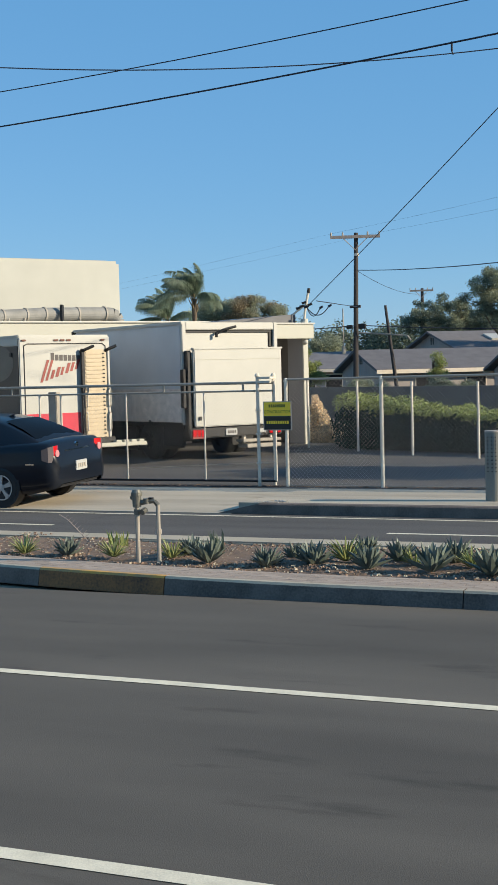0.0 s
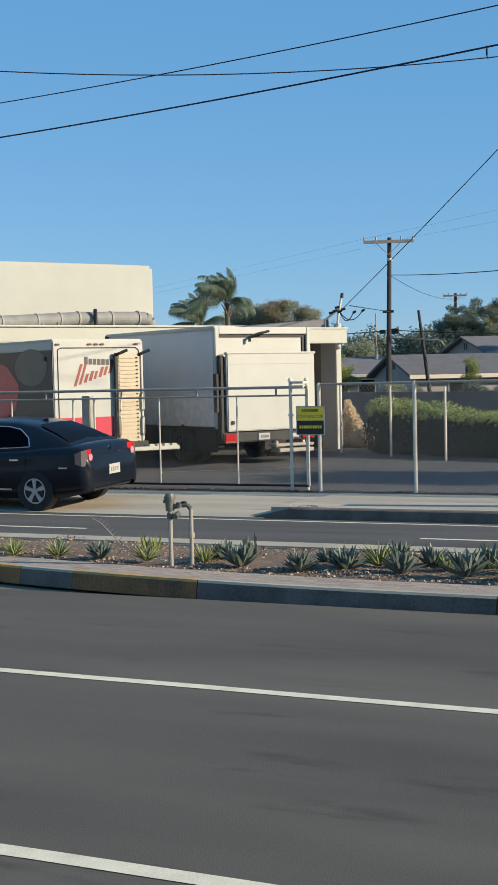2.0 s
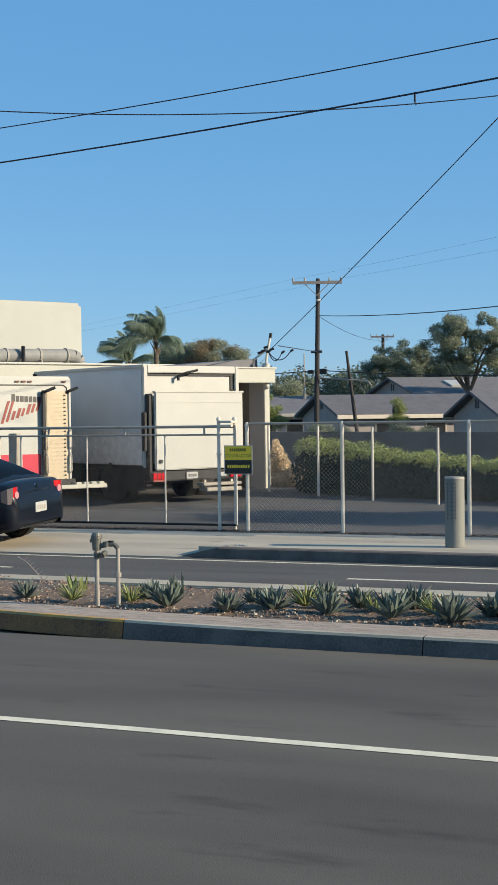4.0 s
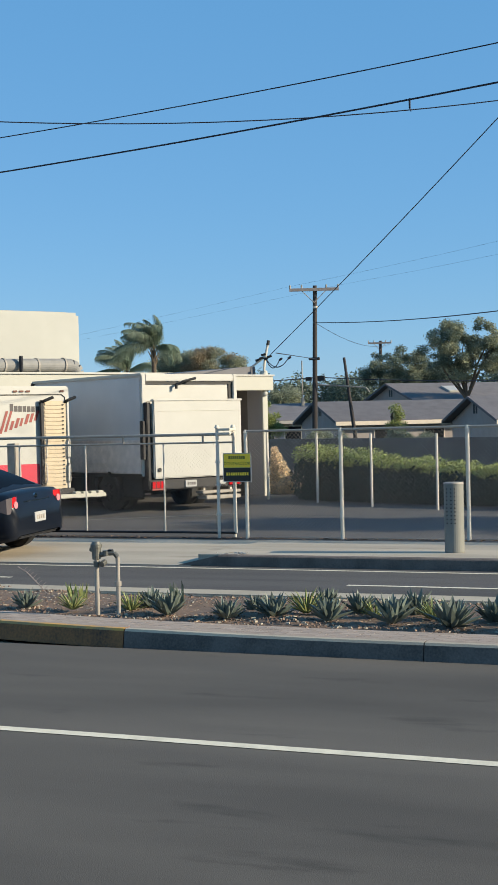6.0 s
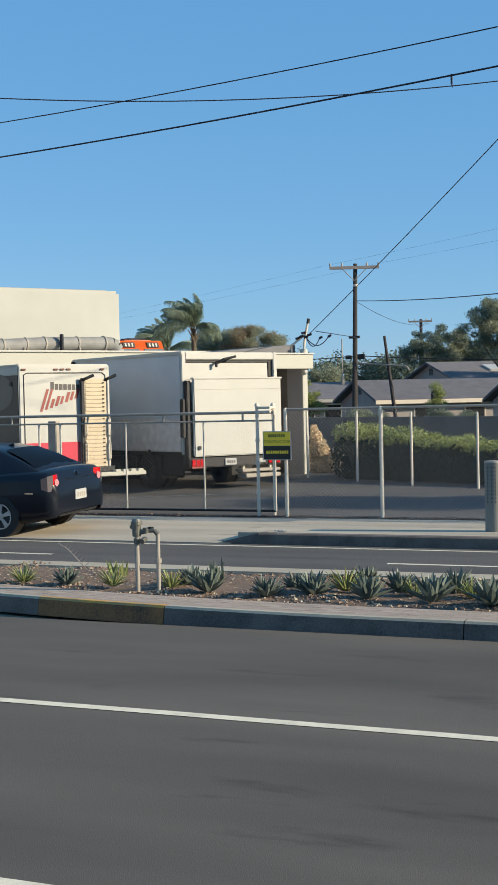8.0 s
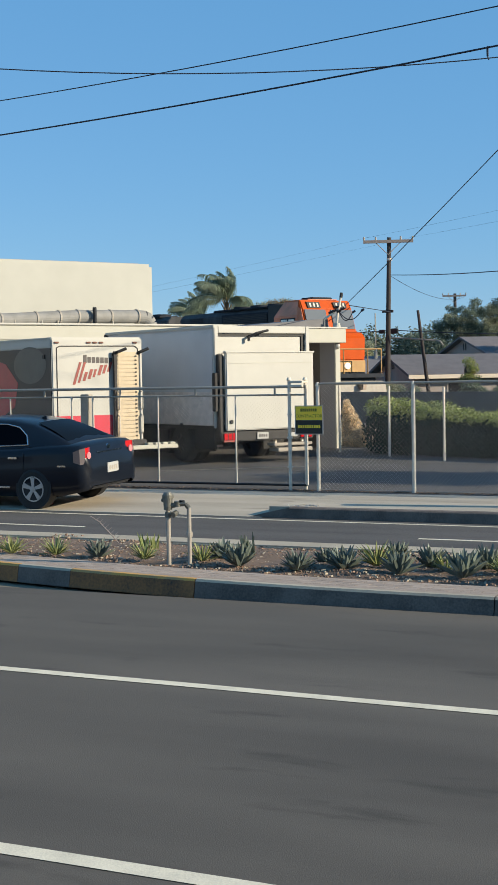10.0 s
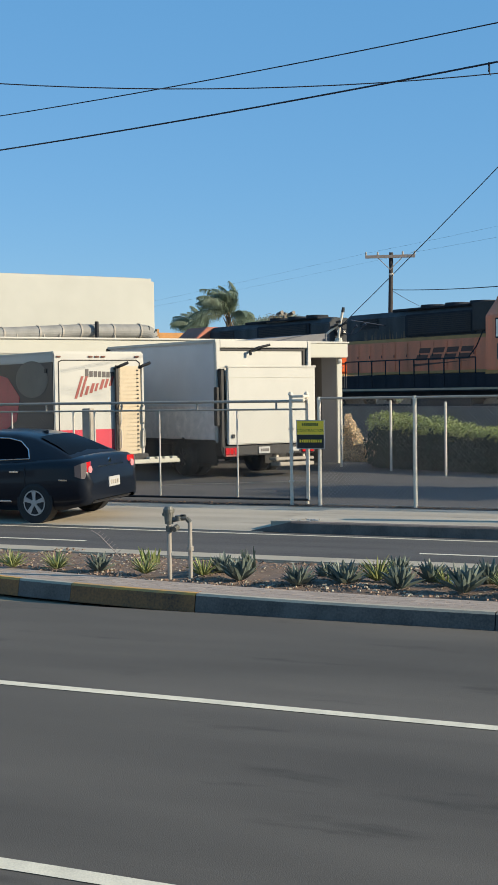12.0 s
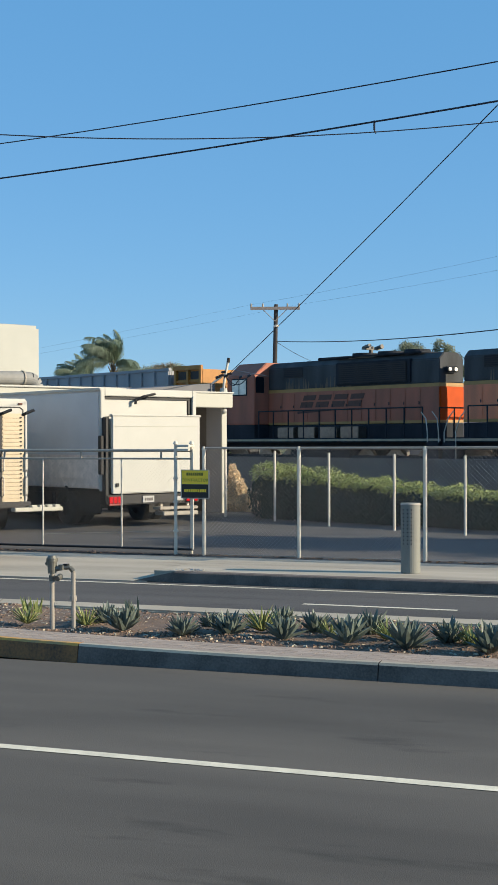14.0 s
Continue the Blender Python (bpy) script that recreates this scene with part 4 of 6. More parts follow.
def sedan():
    """Local x runs from the rear bumper (0) forward; +y is the driver's side."""
    car = thing("sedan", pose(-12.17, 19.9, 0.056, -2.4, 0, 180), "dark navy four-door sedan pulling away from the driveway apron", "car")
    # x, sill z, top z, greatest half width, half width at the top edge
    st = [(0.00, 0.36, 0.62, 0.66, 0.60), (0.03, 0.31, 0.80, 0.76, 0.66), (0.10, 0.28, 0.985, 0.835, 0.70), (0.16, 0.27, 1.035, 0.855, 0.72),
          (0.40, 0.22, 1.045, 0.885, 0.745), (0.80, 0.20, 1.03, 0.893, 0.77), (1.30, 0.19, 0.985, 0.893, 0.785), (2.2, 0.19, 0.955, 0.893, 0.79),
          (3.2, 0.19, 0.945, 0.893, 0.78), (3.9, 0.20, 0.935, 0.89, 0.74), (4.35, 0.22, 0.84, 0.865, 0.66), (4.7, 0.25, 0.72, 0.78, 0.55), (4.86, 0.32, 0.58, 0.62, 0.45)]
    rows = []
    for x, zs, zt, w, wt in st:
        h = zt - zs
        half = [(w * 0.90, zs), (w * 0.975, zs + 0.10 * h), (w, zs + 0.32 * h), (w * 0.995, zs + 0.60 * h), (w * 0.965, zs + 0.80 * h), ((w + wt) / 2 + 0.03, zs + 0.93 * h), (wt, zs + 0.985 * h), (wt * 0.5, zt + 0.012)]
        rows.append([(x, a, b) for a, b in half] + [(x, 0, zt + 0.018)] + [(x, -a, b) for a, b in half[::-1]])
    body = part("body", loft(B(), rows), CAR_PAINT, car, "glossy dark navy body", smooth=True)
    part("underbody", bx((0.60, -0.72, 0.17), (4.5, 0.72, 0.3), 0.03), BLACK_STEEL, car)
    # cabin: x, belt z, roof z, half width at the belt, half width at the roof
    gh = [(0.36, 1.043, 1.050, 0.74, 0.70), (0.72, 1.02, 1.205, 0.765, 0.62), (1.12, 0.985, 1.355, 0.78, 0.575), (1.52, 0.97, 1.42, 0.785, 0.56), (2.10, 0.955, 1.445, 0.785, 0.56),
          (2.60, 0.945, 1.41, 0.78, 0.55), (3.05, 0.94, 1.25, 0.77, 0.57), (3.60, 0.935, 0.96, 0.74, 0.66)]
    rows = []
    for x, zb, zr, wb, wr in gh:
        half = [(wb, zb - 0.03), (wb + (wr - wb) * 0.88, zb + (zr - zb) * 0.90), (wr - 0.05, zr - 0.004), (wr * 0.5, zr + 0.012)]
        rows.append([(x, a, b) for a, b in half] + [(x, 0, zr + 0.018)] + [(x, -a, b) for a, b in half[::-1]])
    part("cabin", loft(B(), rows), CAR_PAINT, car, smooth=True)

    def at(x, v, off=0.008, side=1):
        for (x0, b0, r0, w0, q0), (x1, b1, r1, w1, q1) in zip(gh, gh[1:]):
            if x0 <= x <= x1:
                t = (x - x0) / (x1 - x0)
                zb, zr, wb, wr = b0 + (b1 - b0) * t - 0.03, r0 + (r1 - r0) * t, w0 + (w1 - w0) * t, q0 + (q1 - q0) * t
                zt, wt = zb + 0.03 + (zr - zb - 0.03) * 0.90, wb + (wr - wb) * 0.88
                return Vector((x, side * (wb + (wt - wb) * v + off), zb + (zt - zb) * v))

    for side in (1, -1):
        for name, pts in (("rear_window", [(1.13, 0.20), (1.19, 0.60), (1.36, 0.88), (1.60, 0.94), (1.90, 0.94), (1.95, 0.14)]), ("front_window", [(2.03, 0.14), (2.01, 0.93), (2.55, 0.88), (2.98, 0.55), (3.2, 0.2)])):
            bm = B()
            inner = [bm.verts.new(at(x, v, 0.010, side)) for x, v in pts]
            bm.faces.new(inner)
            w = part(name, bm, CAR_GLASS, car, "dark tinted side window")
            bm = B()
            loop = [at(x, v, 0.012, side) for x, v in pts]
            tube(bm, loop + [loop[0]], 0.011, 6)
            part("window_trim", bm, CHROME, w, "chrome window trim")
        bm = B()
        box(bm, (1.26, side * 0.880 - 0.02, 0.81), (1.45, side * 0.880 + 0.03, 0.84), 0.012)
        part("door_handle", bm, CHROME, car, "chrome door handle")
        for xa in (1.16, 1.98, 3.15):
            bm = B()
            tube(bm, [(xa, side * 0.862, 0.92), (xa - 0.01, side * 0.892, 0.66), (xa, side * 0.885, 0.30)], 0.006, 5)
            part("door_seam", bm, BLACK_STEEL, car)
        part("side_moulding", bx((1.42, side * 0.893 - 0.012, 0.33), (3.3, side * 0.893 + 0.012, 0.36), 0.006), CHROME, car, "thin bright sill strip")
        part("badge", bx((0.34, side * 0.880 - 0.008, 0.685), (0.50, side * 0.880 + 0.010, 0.71), 0.003), CHROME, car)
        for wx in (0.97, 3.82):
            bm = B()
            rod(bm, (wx, side * 0.70, 0.325), (wx, side * 0.894, 0.335), 0.345, seg=32)
            part("wheel_arch", bm, BLACK_STEEL, car)
            CAR_WHEELS.append((wheel(car, wx, side * 0.80, 0.325, 0.325, 0.215, side, CHROME_DULL, 5, 0.64), wx, side * 0.80))
        # tail lights wrap round the corner
        bm = B()
        loft(bm, [[(0.075, side * 0.56, z) for z in (0.76, 0.985)], [(0.035, side * 0.66, z) for z in (0.735, 0.985)], [(0.05, side * 0.74, z) for z in (0.72, 0.98)]], False)
        t = part("tail_light", bm, TAIL_RED, car, "red tail light")
        bm = B()
        loft(bm, [[(0.048, side * 0.74, z) for z in (0.72, 0.98)], [(0.09, side * 0.845, z) for z in (0.72, 0.965)], [(0.19, side * 0.88, z) for z in (0.76, 0.925)]], False)
        part("side_lens", bm, TAIL_CLEAR, t, "clear wrap-round lens")
        bm = B()
        rod(bm, (0.03, side * 0.655, 0.855), (0.05, side * 0.655, 0.855), 0.058, seg=16)
        part("reverse_lens", bm, PINK_LENS, t)
        part("mirror", bx((2.98, side * 1.0 - 0.17, 0.93), (3.12, side * 1.0 + 0.09, 1.06), 0.04), CAR_PAINT, car)
    # rear window
    bm = B()
    pts = [(0.44, 0.62, 1.085), (0.58, 0.58, 1.158), (0.72, 0.54, 1.226), (0.92, 0.50, 1.303), (1.10, 0.47, 1.368)]
    loft(bm, [[(x, w, z), (x, w * 0.4, z + 0.012), (x, -w * 0.4, z + 0.012), (x, -w, z)] for x, w, z in pts], False)
    part("rear_screen", bm, CAR_GLASS, car, "dark rear screen", smooth=True)
    bm = B()
    loft(bm, [[(x, w, z), (x, -w, z)] for x, w, z in ((2.63, 0.5, 1.425), (3.06, 0.52, 1.27), (3.59, 0.6, 0.985))], False)
    part("windscreen", bm, CAR_GLASS, car)
    pl = part("number_plate", bx((-0.012, -0.17, 0.53), (0.012, 0.17, 0.69), 0.006), PLATE, car, "white number plate")
    for k in range(4):
        part("plate_bar", bx((-0.018, -0.12 + k * 0.065, 0.57), (-0.012, -0.08 + k * 0.065, 0.64)), GALV_DULL, pl)
    part("plate_lamp_bar", bx((0.05, -0.4, 0.86), (0.075, 0.4, 0.89), 0.008), CHROME, car)
    bm = B()
    rod(bm, (0.065, 0, 0.945), (0.09, 0, 0.945), 0.045, seg=16)
    part("boot_badge", bm, CHROME, car)
    part("bumper_valance", bx((0.03, -0.60, 0.30), (0.2, 0.60, 0.37), 0.03), BLACK_STEEL, car)
    bm = B()
    prism(bm, [(1.24, 1.385), (1.40, 1.40), (1.26, 1.45)], -0.012, 0.012)
    part("aerial", bm, CAR_PAINT, car)
    return car


CHROME_DULL = mat("alloy_wheel", (0.55, 0.55, 0.55), 0.35, 0.8, vary=0.15, bump=0)
CAR_WHEELS = []
car = sedan()


def box_truck():
    """Local x: rear at 0, forward is minus; y across from the near side (0) to 2.45."""
    tr = thing("box_truck", yard_pose(-13.41, 25.98, 0.30), "white box truck with a folded lift gate parked in the yard", "truck")
    W2 = 2.45
    part("upper_side", bx((-4.6, 0, 1.50), (-0.06, 0.05, 2.80), 0.01), TRUCK_SIDE, tr, "plain white side panel")
    sk = part("lower_side", bx((-4.6, -0.012, 0.80), (-0.06, 0.05, 1.50), 0.005), ALU, tr, "stained aluminium lower side")
    for z in (0.82, 1.0, 1.47):
        part("skirt_rib", bx((-4.6, -0.024, z), (-0.06, -0.012, z + 0.03), 0.004), ALU, sk)
    part("far_side", bx((-4.6, W2 - 0.05, 0.80), (-0.06, W2, 2.80), 0.01), TRUCK_SIDE, tr)
    part("roof", bx((-4.6, 0.0, 2.80), (-0.02, W2, 2.87), 0.025), TRUCK_SIDE, tr)
    part("front_wall", bx((-4.66, 0.0, 0.80), (-4.6, W2, 2.87), 0.02), TRUCK_SIDE, tr)
    part("roof_rail", bx((-4.66, -0.02, 2.83), (0.02, 0.03, 2.89), 0.01), TRUCK_WHITE, tr)
    part("floor", bx((-4.6, 0.02, 0.72), (-0.02, W2 - 0.02, 0.82), 0.01), BLACK_STEEL, tr)
    part("corner_cap", bx((-4.72, -0.03, 2.72), (-4.58, 0.1, 2.88), 0.03), BLACK_STEEL, tr)
    # rear frame and door
    for y in (0.0, W2 - 0.10):
        part("rear_post", bx((-0.06, y, 0.75), (0.02, y + 0.10, 2.87), 0.012), TRUCK_WHITE, tr)
    part("rear_header", bx((-0.06, 0.10, 2.72), (0.02, W2 - 0.10, 2.87), 0.012), TRUCK_WHITE, tr)
    part("header_gap", bx((-0.05, 0.10, 2.66), (-0.03, W2 - 0.10, 2.72)), BLACK_STEEL, tr, "dark gap under the header")
    for k in range(5):
        z = 0.82 + k * 0.37
        part("door_panel", bx((-0.09, 0.10, z), (-0.055, W2 - 0.20, z + 0.362), 0.008), TRUCK_WHITE, tr)
    part("door_gap", bx((-0.05, W2 - 0.19, 2.36), (-0.035, W2 - 0.10, 2.66)), BLACK_STEEL, tr)
    # lift gate folded upright behind the door
    lg = part("lift_gate", bx((0.14, 0.15, 0.70), (0.22, 2.40, 2.32), 0.02), TRUCK_WHITE, tr, "folded white steel lift gate")
    part("gate_edge", bx((0.12, 0.13, 2.30), (0.24, 2.42, 2.34), 0.012), TRUCK_WHITE, lg)
    part("gate_seam", bx((0.221, 0.16, 2.09), (0.226, 2.39, 2.10)), CREAM_TRIM, lg)
    part("gate_handle", bx((0.222, 0.22, 0.84), (0.25, 0.30, 0.92), 0.01), BLACK_STEEL, lg)
    part("gate_arm", bx((-0.02, 0.03, 0.55), (0.14, 0.14, 2.28), 0.015), BLACK_STEEL, tr, "black lift gate arm")
    part("arm_bracket", bx((-0.02, -0.05, 1.1), (0.10, 0.03, 1.9), 0.01), BLACK_STEEL, tr)
    part("far_arm", bx((-0.02, 2.38, 0.55), (0.14, 2.48, 0.9), 0.015), BLACK_STEEL, tr)
    bm = B()
    tube(bm, [(0.03, 0.86, 2.64), (0.10, 1.0, 2.72), (0.14, 1.28, 2.78)], 0.026)
    rod(bm, (0.04, 0.85, 2.56), (0.04, 0.85, 2.66), 0.03)
    part("door_strut", bm, BLACK_STEEL, tr)
    bp = part("rear_bumper", bx((-0.10, 0.05, 0.47), (0.16, 2.42, 0.68), 0.02), BLACK_STEEL, tr)
    for y in (0.10, 2.06):
        tl = part("tail_light", bx((0.16, y, 0.50), (0.19, y + 0.30, 0.64), 0.01), TAIL_RED, bp, "red tail light block")
        for k in (1, 2):
            part("light_divider", bx((0.19, y + 0.10 * k - 0.008, 0.50), (0.195, y + 0.10 * k + 0.008, 0.64)), BLACK_STEEL, tl)
    part("reflector_strip", bx((0.16, 0.10, 0.46), (0.185, 0.40, 0.495)), LETTER_RED, bp)
    nb = part("number_plate", bx((0.16, 0.93, 0.50), (0.185, 1.22, 0.64), 0.005), PLATE, bp)
    for k in range(4):
        part("plate_bar", bx((0.185, 0.98 + k * 0.055, 0.54), (0.19, 1.015 + k * 0.055, 0.60)), LETTER_DARK, nb)
    part("name_plate", bx((0.16, 1.75, 0.52), (0.19, 1.98, 0.61), 0.03), PLATE, bp)
    part("step_bar", bx((0.0, 1.35, 0.22), (0.35, 2.25, 0.30), 0.012), GALV_DULL, tr, "galvanised step bar")
    part("step_bar", bx((0.0, 1.30, 0.34), (0.28, 2.3, 0.40), 0.012), GALV_DULL, tr)
    for y in (1.45, 2.15):
        part("step_hanger", bx((0.02, y, 0.25), (0.08, y + 0.06, 0.72), 0.008), GALV, tr)
    part("chassis", bx((-6.6, 0.75, 0.45), (-0.05, 1.70, 0.70), 0.02), BLACK_STEEL, tr)
    part("axle", bx((-1.55, 0.2, 0.33), (-1.35, 2.25, 0.47), 0.03), BLACK_STEEL, tr)
    for y, s in ((0.16, -1), (0.46, -1), (1.99, 1), (2.29, 1)):
        wheel(tr, -1.45, y, 0.40, 0.40, 0.24, s, BLACK_STEEL, 8, 0.55)
    part("mudflap", bx((-0.95, 0.05, 0.22), (-0.93, 0.62, 0.78), 0.004), RUBBER, tr)
    part("mudflap", bx((-0.95, 1.85, 0.22), (-0.93, 2.42, 0.78), 0.004), RUBBER, tr)
    # tank drawn out long to fill in for the dark shade under the box
    part("fuel_tank", bx((-4.5, 0.08, 0.16), (-2.0, 0.70, 0.74), 0.06), BLACK_STEEL, tr)
    part("under_guard", bx((-0.9, 0.06, 0.3), (-0.12, 0.12, 0.74), 0.01), BLACK_STEEL, tr)
    part("side_marker", bx((-1.35, -0.03, 0.74), (-1.25, -0.012, 0.84), 0.005), BLACK_STEEL, tr)
    # driver's cab
    bm = B()
    prism(bm, [(-4.75, 0.55), (-4.75, 2.25), (-5.1, 2.35), (-5.7, 2.3), (-6.25, 1.55), (-6.75, 1.45), (-6.8, 0.5)], 0.2, 2.25, 0.06)
    cb = part("cab", bm, TRUCK_WHITE, tr)
    part("door_window", bx((-5.75, 0.185, 1.5), (-5.0, 0.198, 2.1), 0.01), CAR_GLASS, cb)
    for y, s in ((0.32, -1), (2.13, 1)):
        wheel(tr, -6.0, y, 0.40, 0.40, 0.24, s, GALV_DULL, 8, 0.55)


def delivery_van():
    """Local x: rear at 0, forward is minus; y across from the near side (0) to 2.3."""
    v = thing("delivery_van", yard_pose(-15.86, 23.65, 0.478) @ Matrix.Scale(0.9, 4), "white delivery truck with dark side print and a folded tan ramp", "truck")
    W2, L2 = 2.30, 5.6
    part("side_panel", bx((-L2, 0, 0.62), (-0.02, 0.05, 2.52), 0.012), DARK_GRAPHIC, v, "side panel with dark printed picture")
    part("side_top", bx((-L2, -0.004, 2.52), (-0.02, 0.05, 2.70), 0.02), TRUCK_WHITE, v)
    part("side_skirt", bx((-L2, -0.005, 0.50), (-0.02, 0.05, 0.62), 0.008), TRUCK_WHITE, v)
    part("far_side", bx((-L2, W2 - 0.05, 0.5), (-0.02, W2, 2.70), 0.012), TRUCK_WHITE, v)
    part("roof", bx((-L2, 0.0, 2.70), (0.0, W2, 2.76), 0.028), TRUCK_WHITE, v)
    part("front_wall", bx((-L2 - 0.05, 0, 0.5), (-L2, W2, 2.74), 0.02), TRUCK_WHITE, v)
    # printed picture on the side
    bm = B()
    bmesh.ops.create_circle(bm, cap_ends=True, segments=28, radius=1.0, matrix=Matrix.Translation((-1.1, -0.006, 2.15)) @ Matrix.Rotation(math.pi / 2, 4, 'X') @ Matrix.Diagonal((0.85, 0.42, 1, 1)))
    part("printed_shape", bm, TAN_GRAPHIC, v, "tan printed oval")
    bm = B()
    prism(bm, [(-3.4, 0.7), (-1.95, 1.2), (-1.75, 1.75), (-2.4, 2.2), (-3.6, 2.4)], -0.007, 0.0)
    part("printed_shape", bm, RED_PAINT, v, "red printed shape")
    part("side_vent", bx((-0.42, -0.02, 2.28), (-0.30, 0.0, 2.38), 0.01), BLACK_STEEL, v)
    # rear wall
    rear = part("rear_wall", bx((-0.02, 0.0, 0.42), (0.03, W2, 2.73), 0.025), TRUCK_WHITE, v, "white rear wall")
    bm = B()
    tube(bm, [(0.035, 0.12, 0.6), (0.035, 0.12, 2.52), (0.035, 0.2, 2.56), (0.035, 2.1, 2.56), (0.035, 2.18, 2.5), (0.035, 2.18, 0.6)], 0.012, 6)
    part("door_seal", bm, BLACK_STEEL, rear)
    part("red_band", bx((0.03, 0.02, 0.45), (0.036, 1.50, 1.0)), RED_PAINT, rear, "bright red painted band")
    for y in (0.06, 0.86, 1.02, 1.18, 2.05):
        part("marker_lamp", bx((0.03, y, 2.62), (0.06, y + 0.11, 2.66), 0.008), MARKER, rear, "small amber marker lamp")
    # word marks as plain bars
    for k in range(7):
        h = 0.13 if k else 0.17
        part("mark_bar", bx((0.03, 0.78 + k * 0.108, 2.19 - 0.004 * k), (0.035, 0.865 + k * 0.108, 2.19 - 0.004 * k + h), 0.0), LETTER_DARK, rear, "dark bar of a word mark")
    for k, (h, lw) in enumerate(((0.50, 0.065), (0.46, 0.06), (0.20, 0.07), (0.22, 0.075), (0.18, 0.06), (0.23, 0.075), (0.20, 0.065), (0.22, 0.07))):
        a = 0.50 + k * 0.125
        z = 1.70 + k * 0.040
        bm = B()
        vs = [bm.verts.new(q) for q in ((0.036, a, z), (0.036, a + lw, z), (0.036, a + lw + 0.35 * h, z + h), (0.036, a + 0.35 * h, z + h))]
        bm.faces.new(vs)
        part("mark_bar", bm, LETTER_RED, rear, "red slanted bar of a word mark")
    # folded ramp of tan slats on the rear wall
    rp = part("ramp_frame", bx((0.08, 1.50, 0.32), (0.14, 1.58, 2.44), 0.01), BLACK_STEEL, v)
    part("ramp_side", bx((0.08, 2.16, 0.32), (0.16, 2.21, 2.44), 0.01), TRUCK_WHITE, rp)
    part("ramp_back", bx((0.10, 1.58, 0.36), (0.13, 2.16, 2.42), 0.005), TAN_SHUTTER, rp, "tan ramp deck")
    for k in range(22):
        z = 0.40 + k * 0.091
        part("ramp_slat", bx((0.13, 1.60, z), (0.144, 2.02, z + 0.068), 0.006), TAN_SHUTTER, rp)
        part("ramp_rung", bx((0.13, 2.04, z), (0.15, 2.09, z + 0.03), 0.005), BLACK_STEEL, rp)
    for y in (1.52, 2.10):
        bm = B()
        tube(bm, [(0.05, y, 2.36), (0.18, y + 0.06, 2.42), (0.22, y + 0.26, 2.50)], 0.035)
        part("ramp_arm", bm, BLACK_STEEL, rp)
    for y in (1.59, 2.19):
        for z in (0.55, 1.1):
            part("ramp_grip", tube(B(), [(0.15, y, z), (0.21, y, z + 0.05), (0.21, y, z + 0.4), (0.15, y, z + 0.45)], 0.014, 6), GALV, rp)
    part("rear_bumper", bx((-0.1, 0.0, 0.28), (0.2, W2, 0.42), 0.02), BLACK_STEEL, v)
    st = part("step_beam", bx((0.22, 1.75, 0.20), (0.42, 3.0, 0.29), 0.015), CREAM_TRIM, v, "pale wooden step beam")
    for k in range(4):
        part("beam_block", bx((0.24, 2.2 + k * 0.2, 0.29), (0.4, 2.34 + k * 0.2, 0.34), 0.01), CREAM_TRIM, st)
    part("chassis", bx((-L2, 0.5, 0.02), (-0.05, 1.8, 0.55), 0.02), BLACK_STEEL, v)
    for wx in (-1.2, -L2 - 0.6):
        for y, s in ((0.17, -1), (2.13, 1)):
            wheel(v, wx, y, 0.10, 0.42, 0.26, s, GALV_DULL, 8, 0.55)
    bm = B()
    prism(bm, [(-L2 - 0.05, 0.5), (-L2 - 0.05, 2.2), (-L2 - 0.5, 2.2), (-L2 - 1.1, 1.4), (-L2 - 1.7, 1.3), (-L2 - 1.75, 0.45)], 0.12, 2.18, 0.06)
    cb = part("cab", bm, TRUCK_WHITE, v)
    part("door_window", bx((-L2 - 0.8, 0.105, 1.45), (-L2 - 0.15, 0.118, 2.0), 0.01), CAR_GLASS, cb)


MARKER = mat("amber_marker_lens", (0.16, 0.055, 0.035), 0.3, vary=0.1, bump=0)
box_truck()
delivery_van()


# ---- fence and gate ----
def chain_mesh(x0, x1, z0, z1, y, pitch=0.072, r=0.0024):
    """Diagonal wires woven both ways between the rails, as thin prisms."""
    verts, faces = [], []
    h = z1 - z0

    def wire(a, b, yy):
        base = len(verts)
        for p in (a, b):
            for dx, dy in ((r, 0), (-r, r), (-r, -r)):
                verts.append((p[0] + dx, yy + dy, p[1]))
        for k in range(3):
            faces.append((base + k, base + (k + 1) % 3, base + 3 + (k + 1) % 3, base + 3 + k))

    s = x0 - h
    while s < x1:
        for sign in (1, -1):
            a = (s, z0 if sign > 0 else z1)
            b = (s + h, z1 if sign > 0 else z0)
            lo, hi = max(0.0, (x0 - s) / h), min(1.0, (x1 - s) / h)
            if hi > lo:
                pa = (a[0] + h * lo, a[1] + (b[1] - a[1]) * lo)
                pb = (a[0] + h * hi, a[1] + (b[1] - a[1]) * hi)
                wire(pa, pb, y + sign * r)
        s += pitch
    return verts, faces


def tube_part(name, a, b, r, parent, material=None, seg=10, label=""):
    return part(name, rod(B(), a, b, r, seg=seg), material or GALV, parent, label)


FY = 22.1
fence = thing("chain_link_fence", pose(0, FY, 0.13), "galvanised chain-link fence along the pavement", "fence")
for x in (-9.44, -7.73, -5.59, -3.45, -1.3, 0.85, 3.0, 5.15, 7.3, 9.45, 11.6):
    p = tube_part("post", (x, 0, -0.1), (x, 0, 1.80), 0.032, fence)
    bm = B()
    rod(bm, (x, 0, 1.80), (x, 0, 1.86), 0.042, 0.02, 10)
    part("post_cap", bm, GALV, p)
tube_part("top_rail", (-9.44, 0, 1.83), (11.6, 0, 1.85), 0.021, fence, GALV_DULL)
tube_part("tension_wire", (-9.44, 0, 0.03), (11.6, 0, 0.03), 0.006, fence, GALV_DULL, 5)
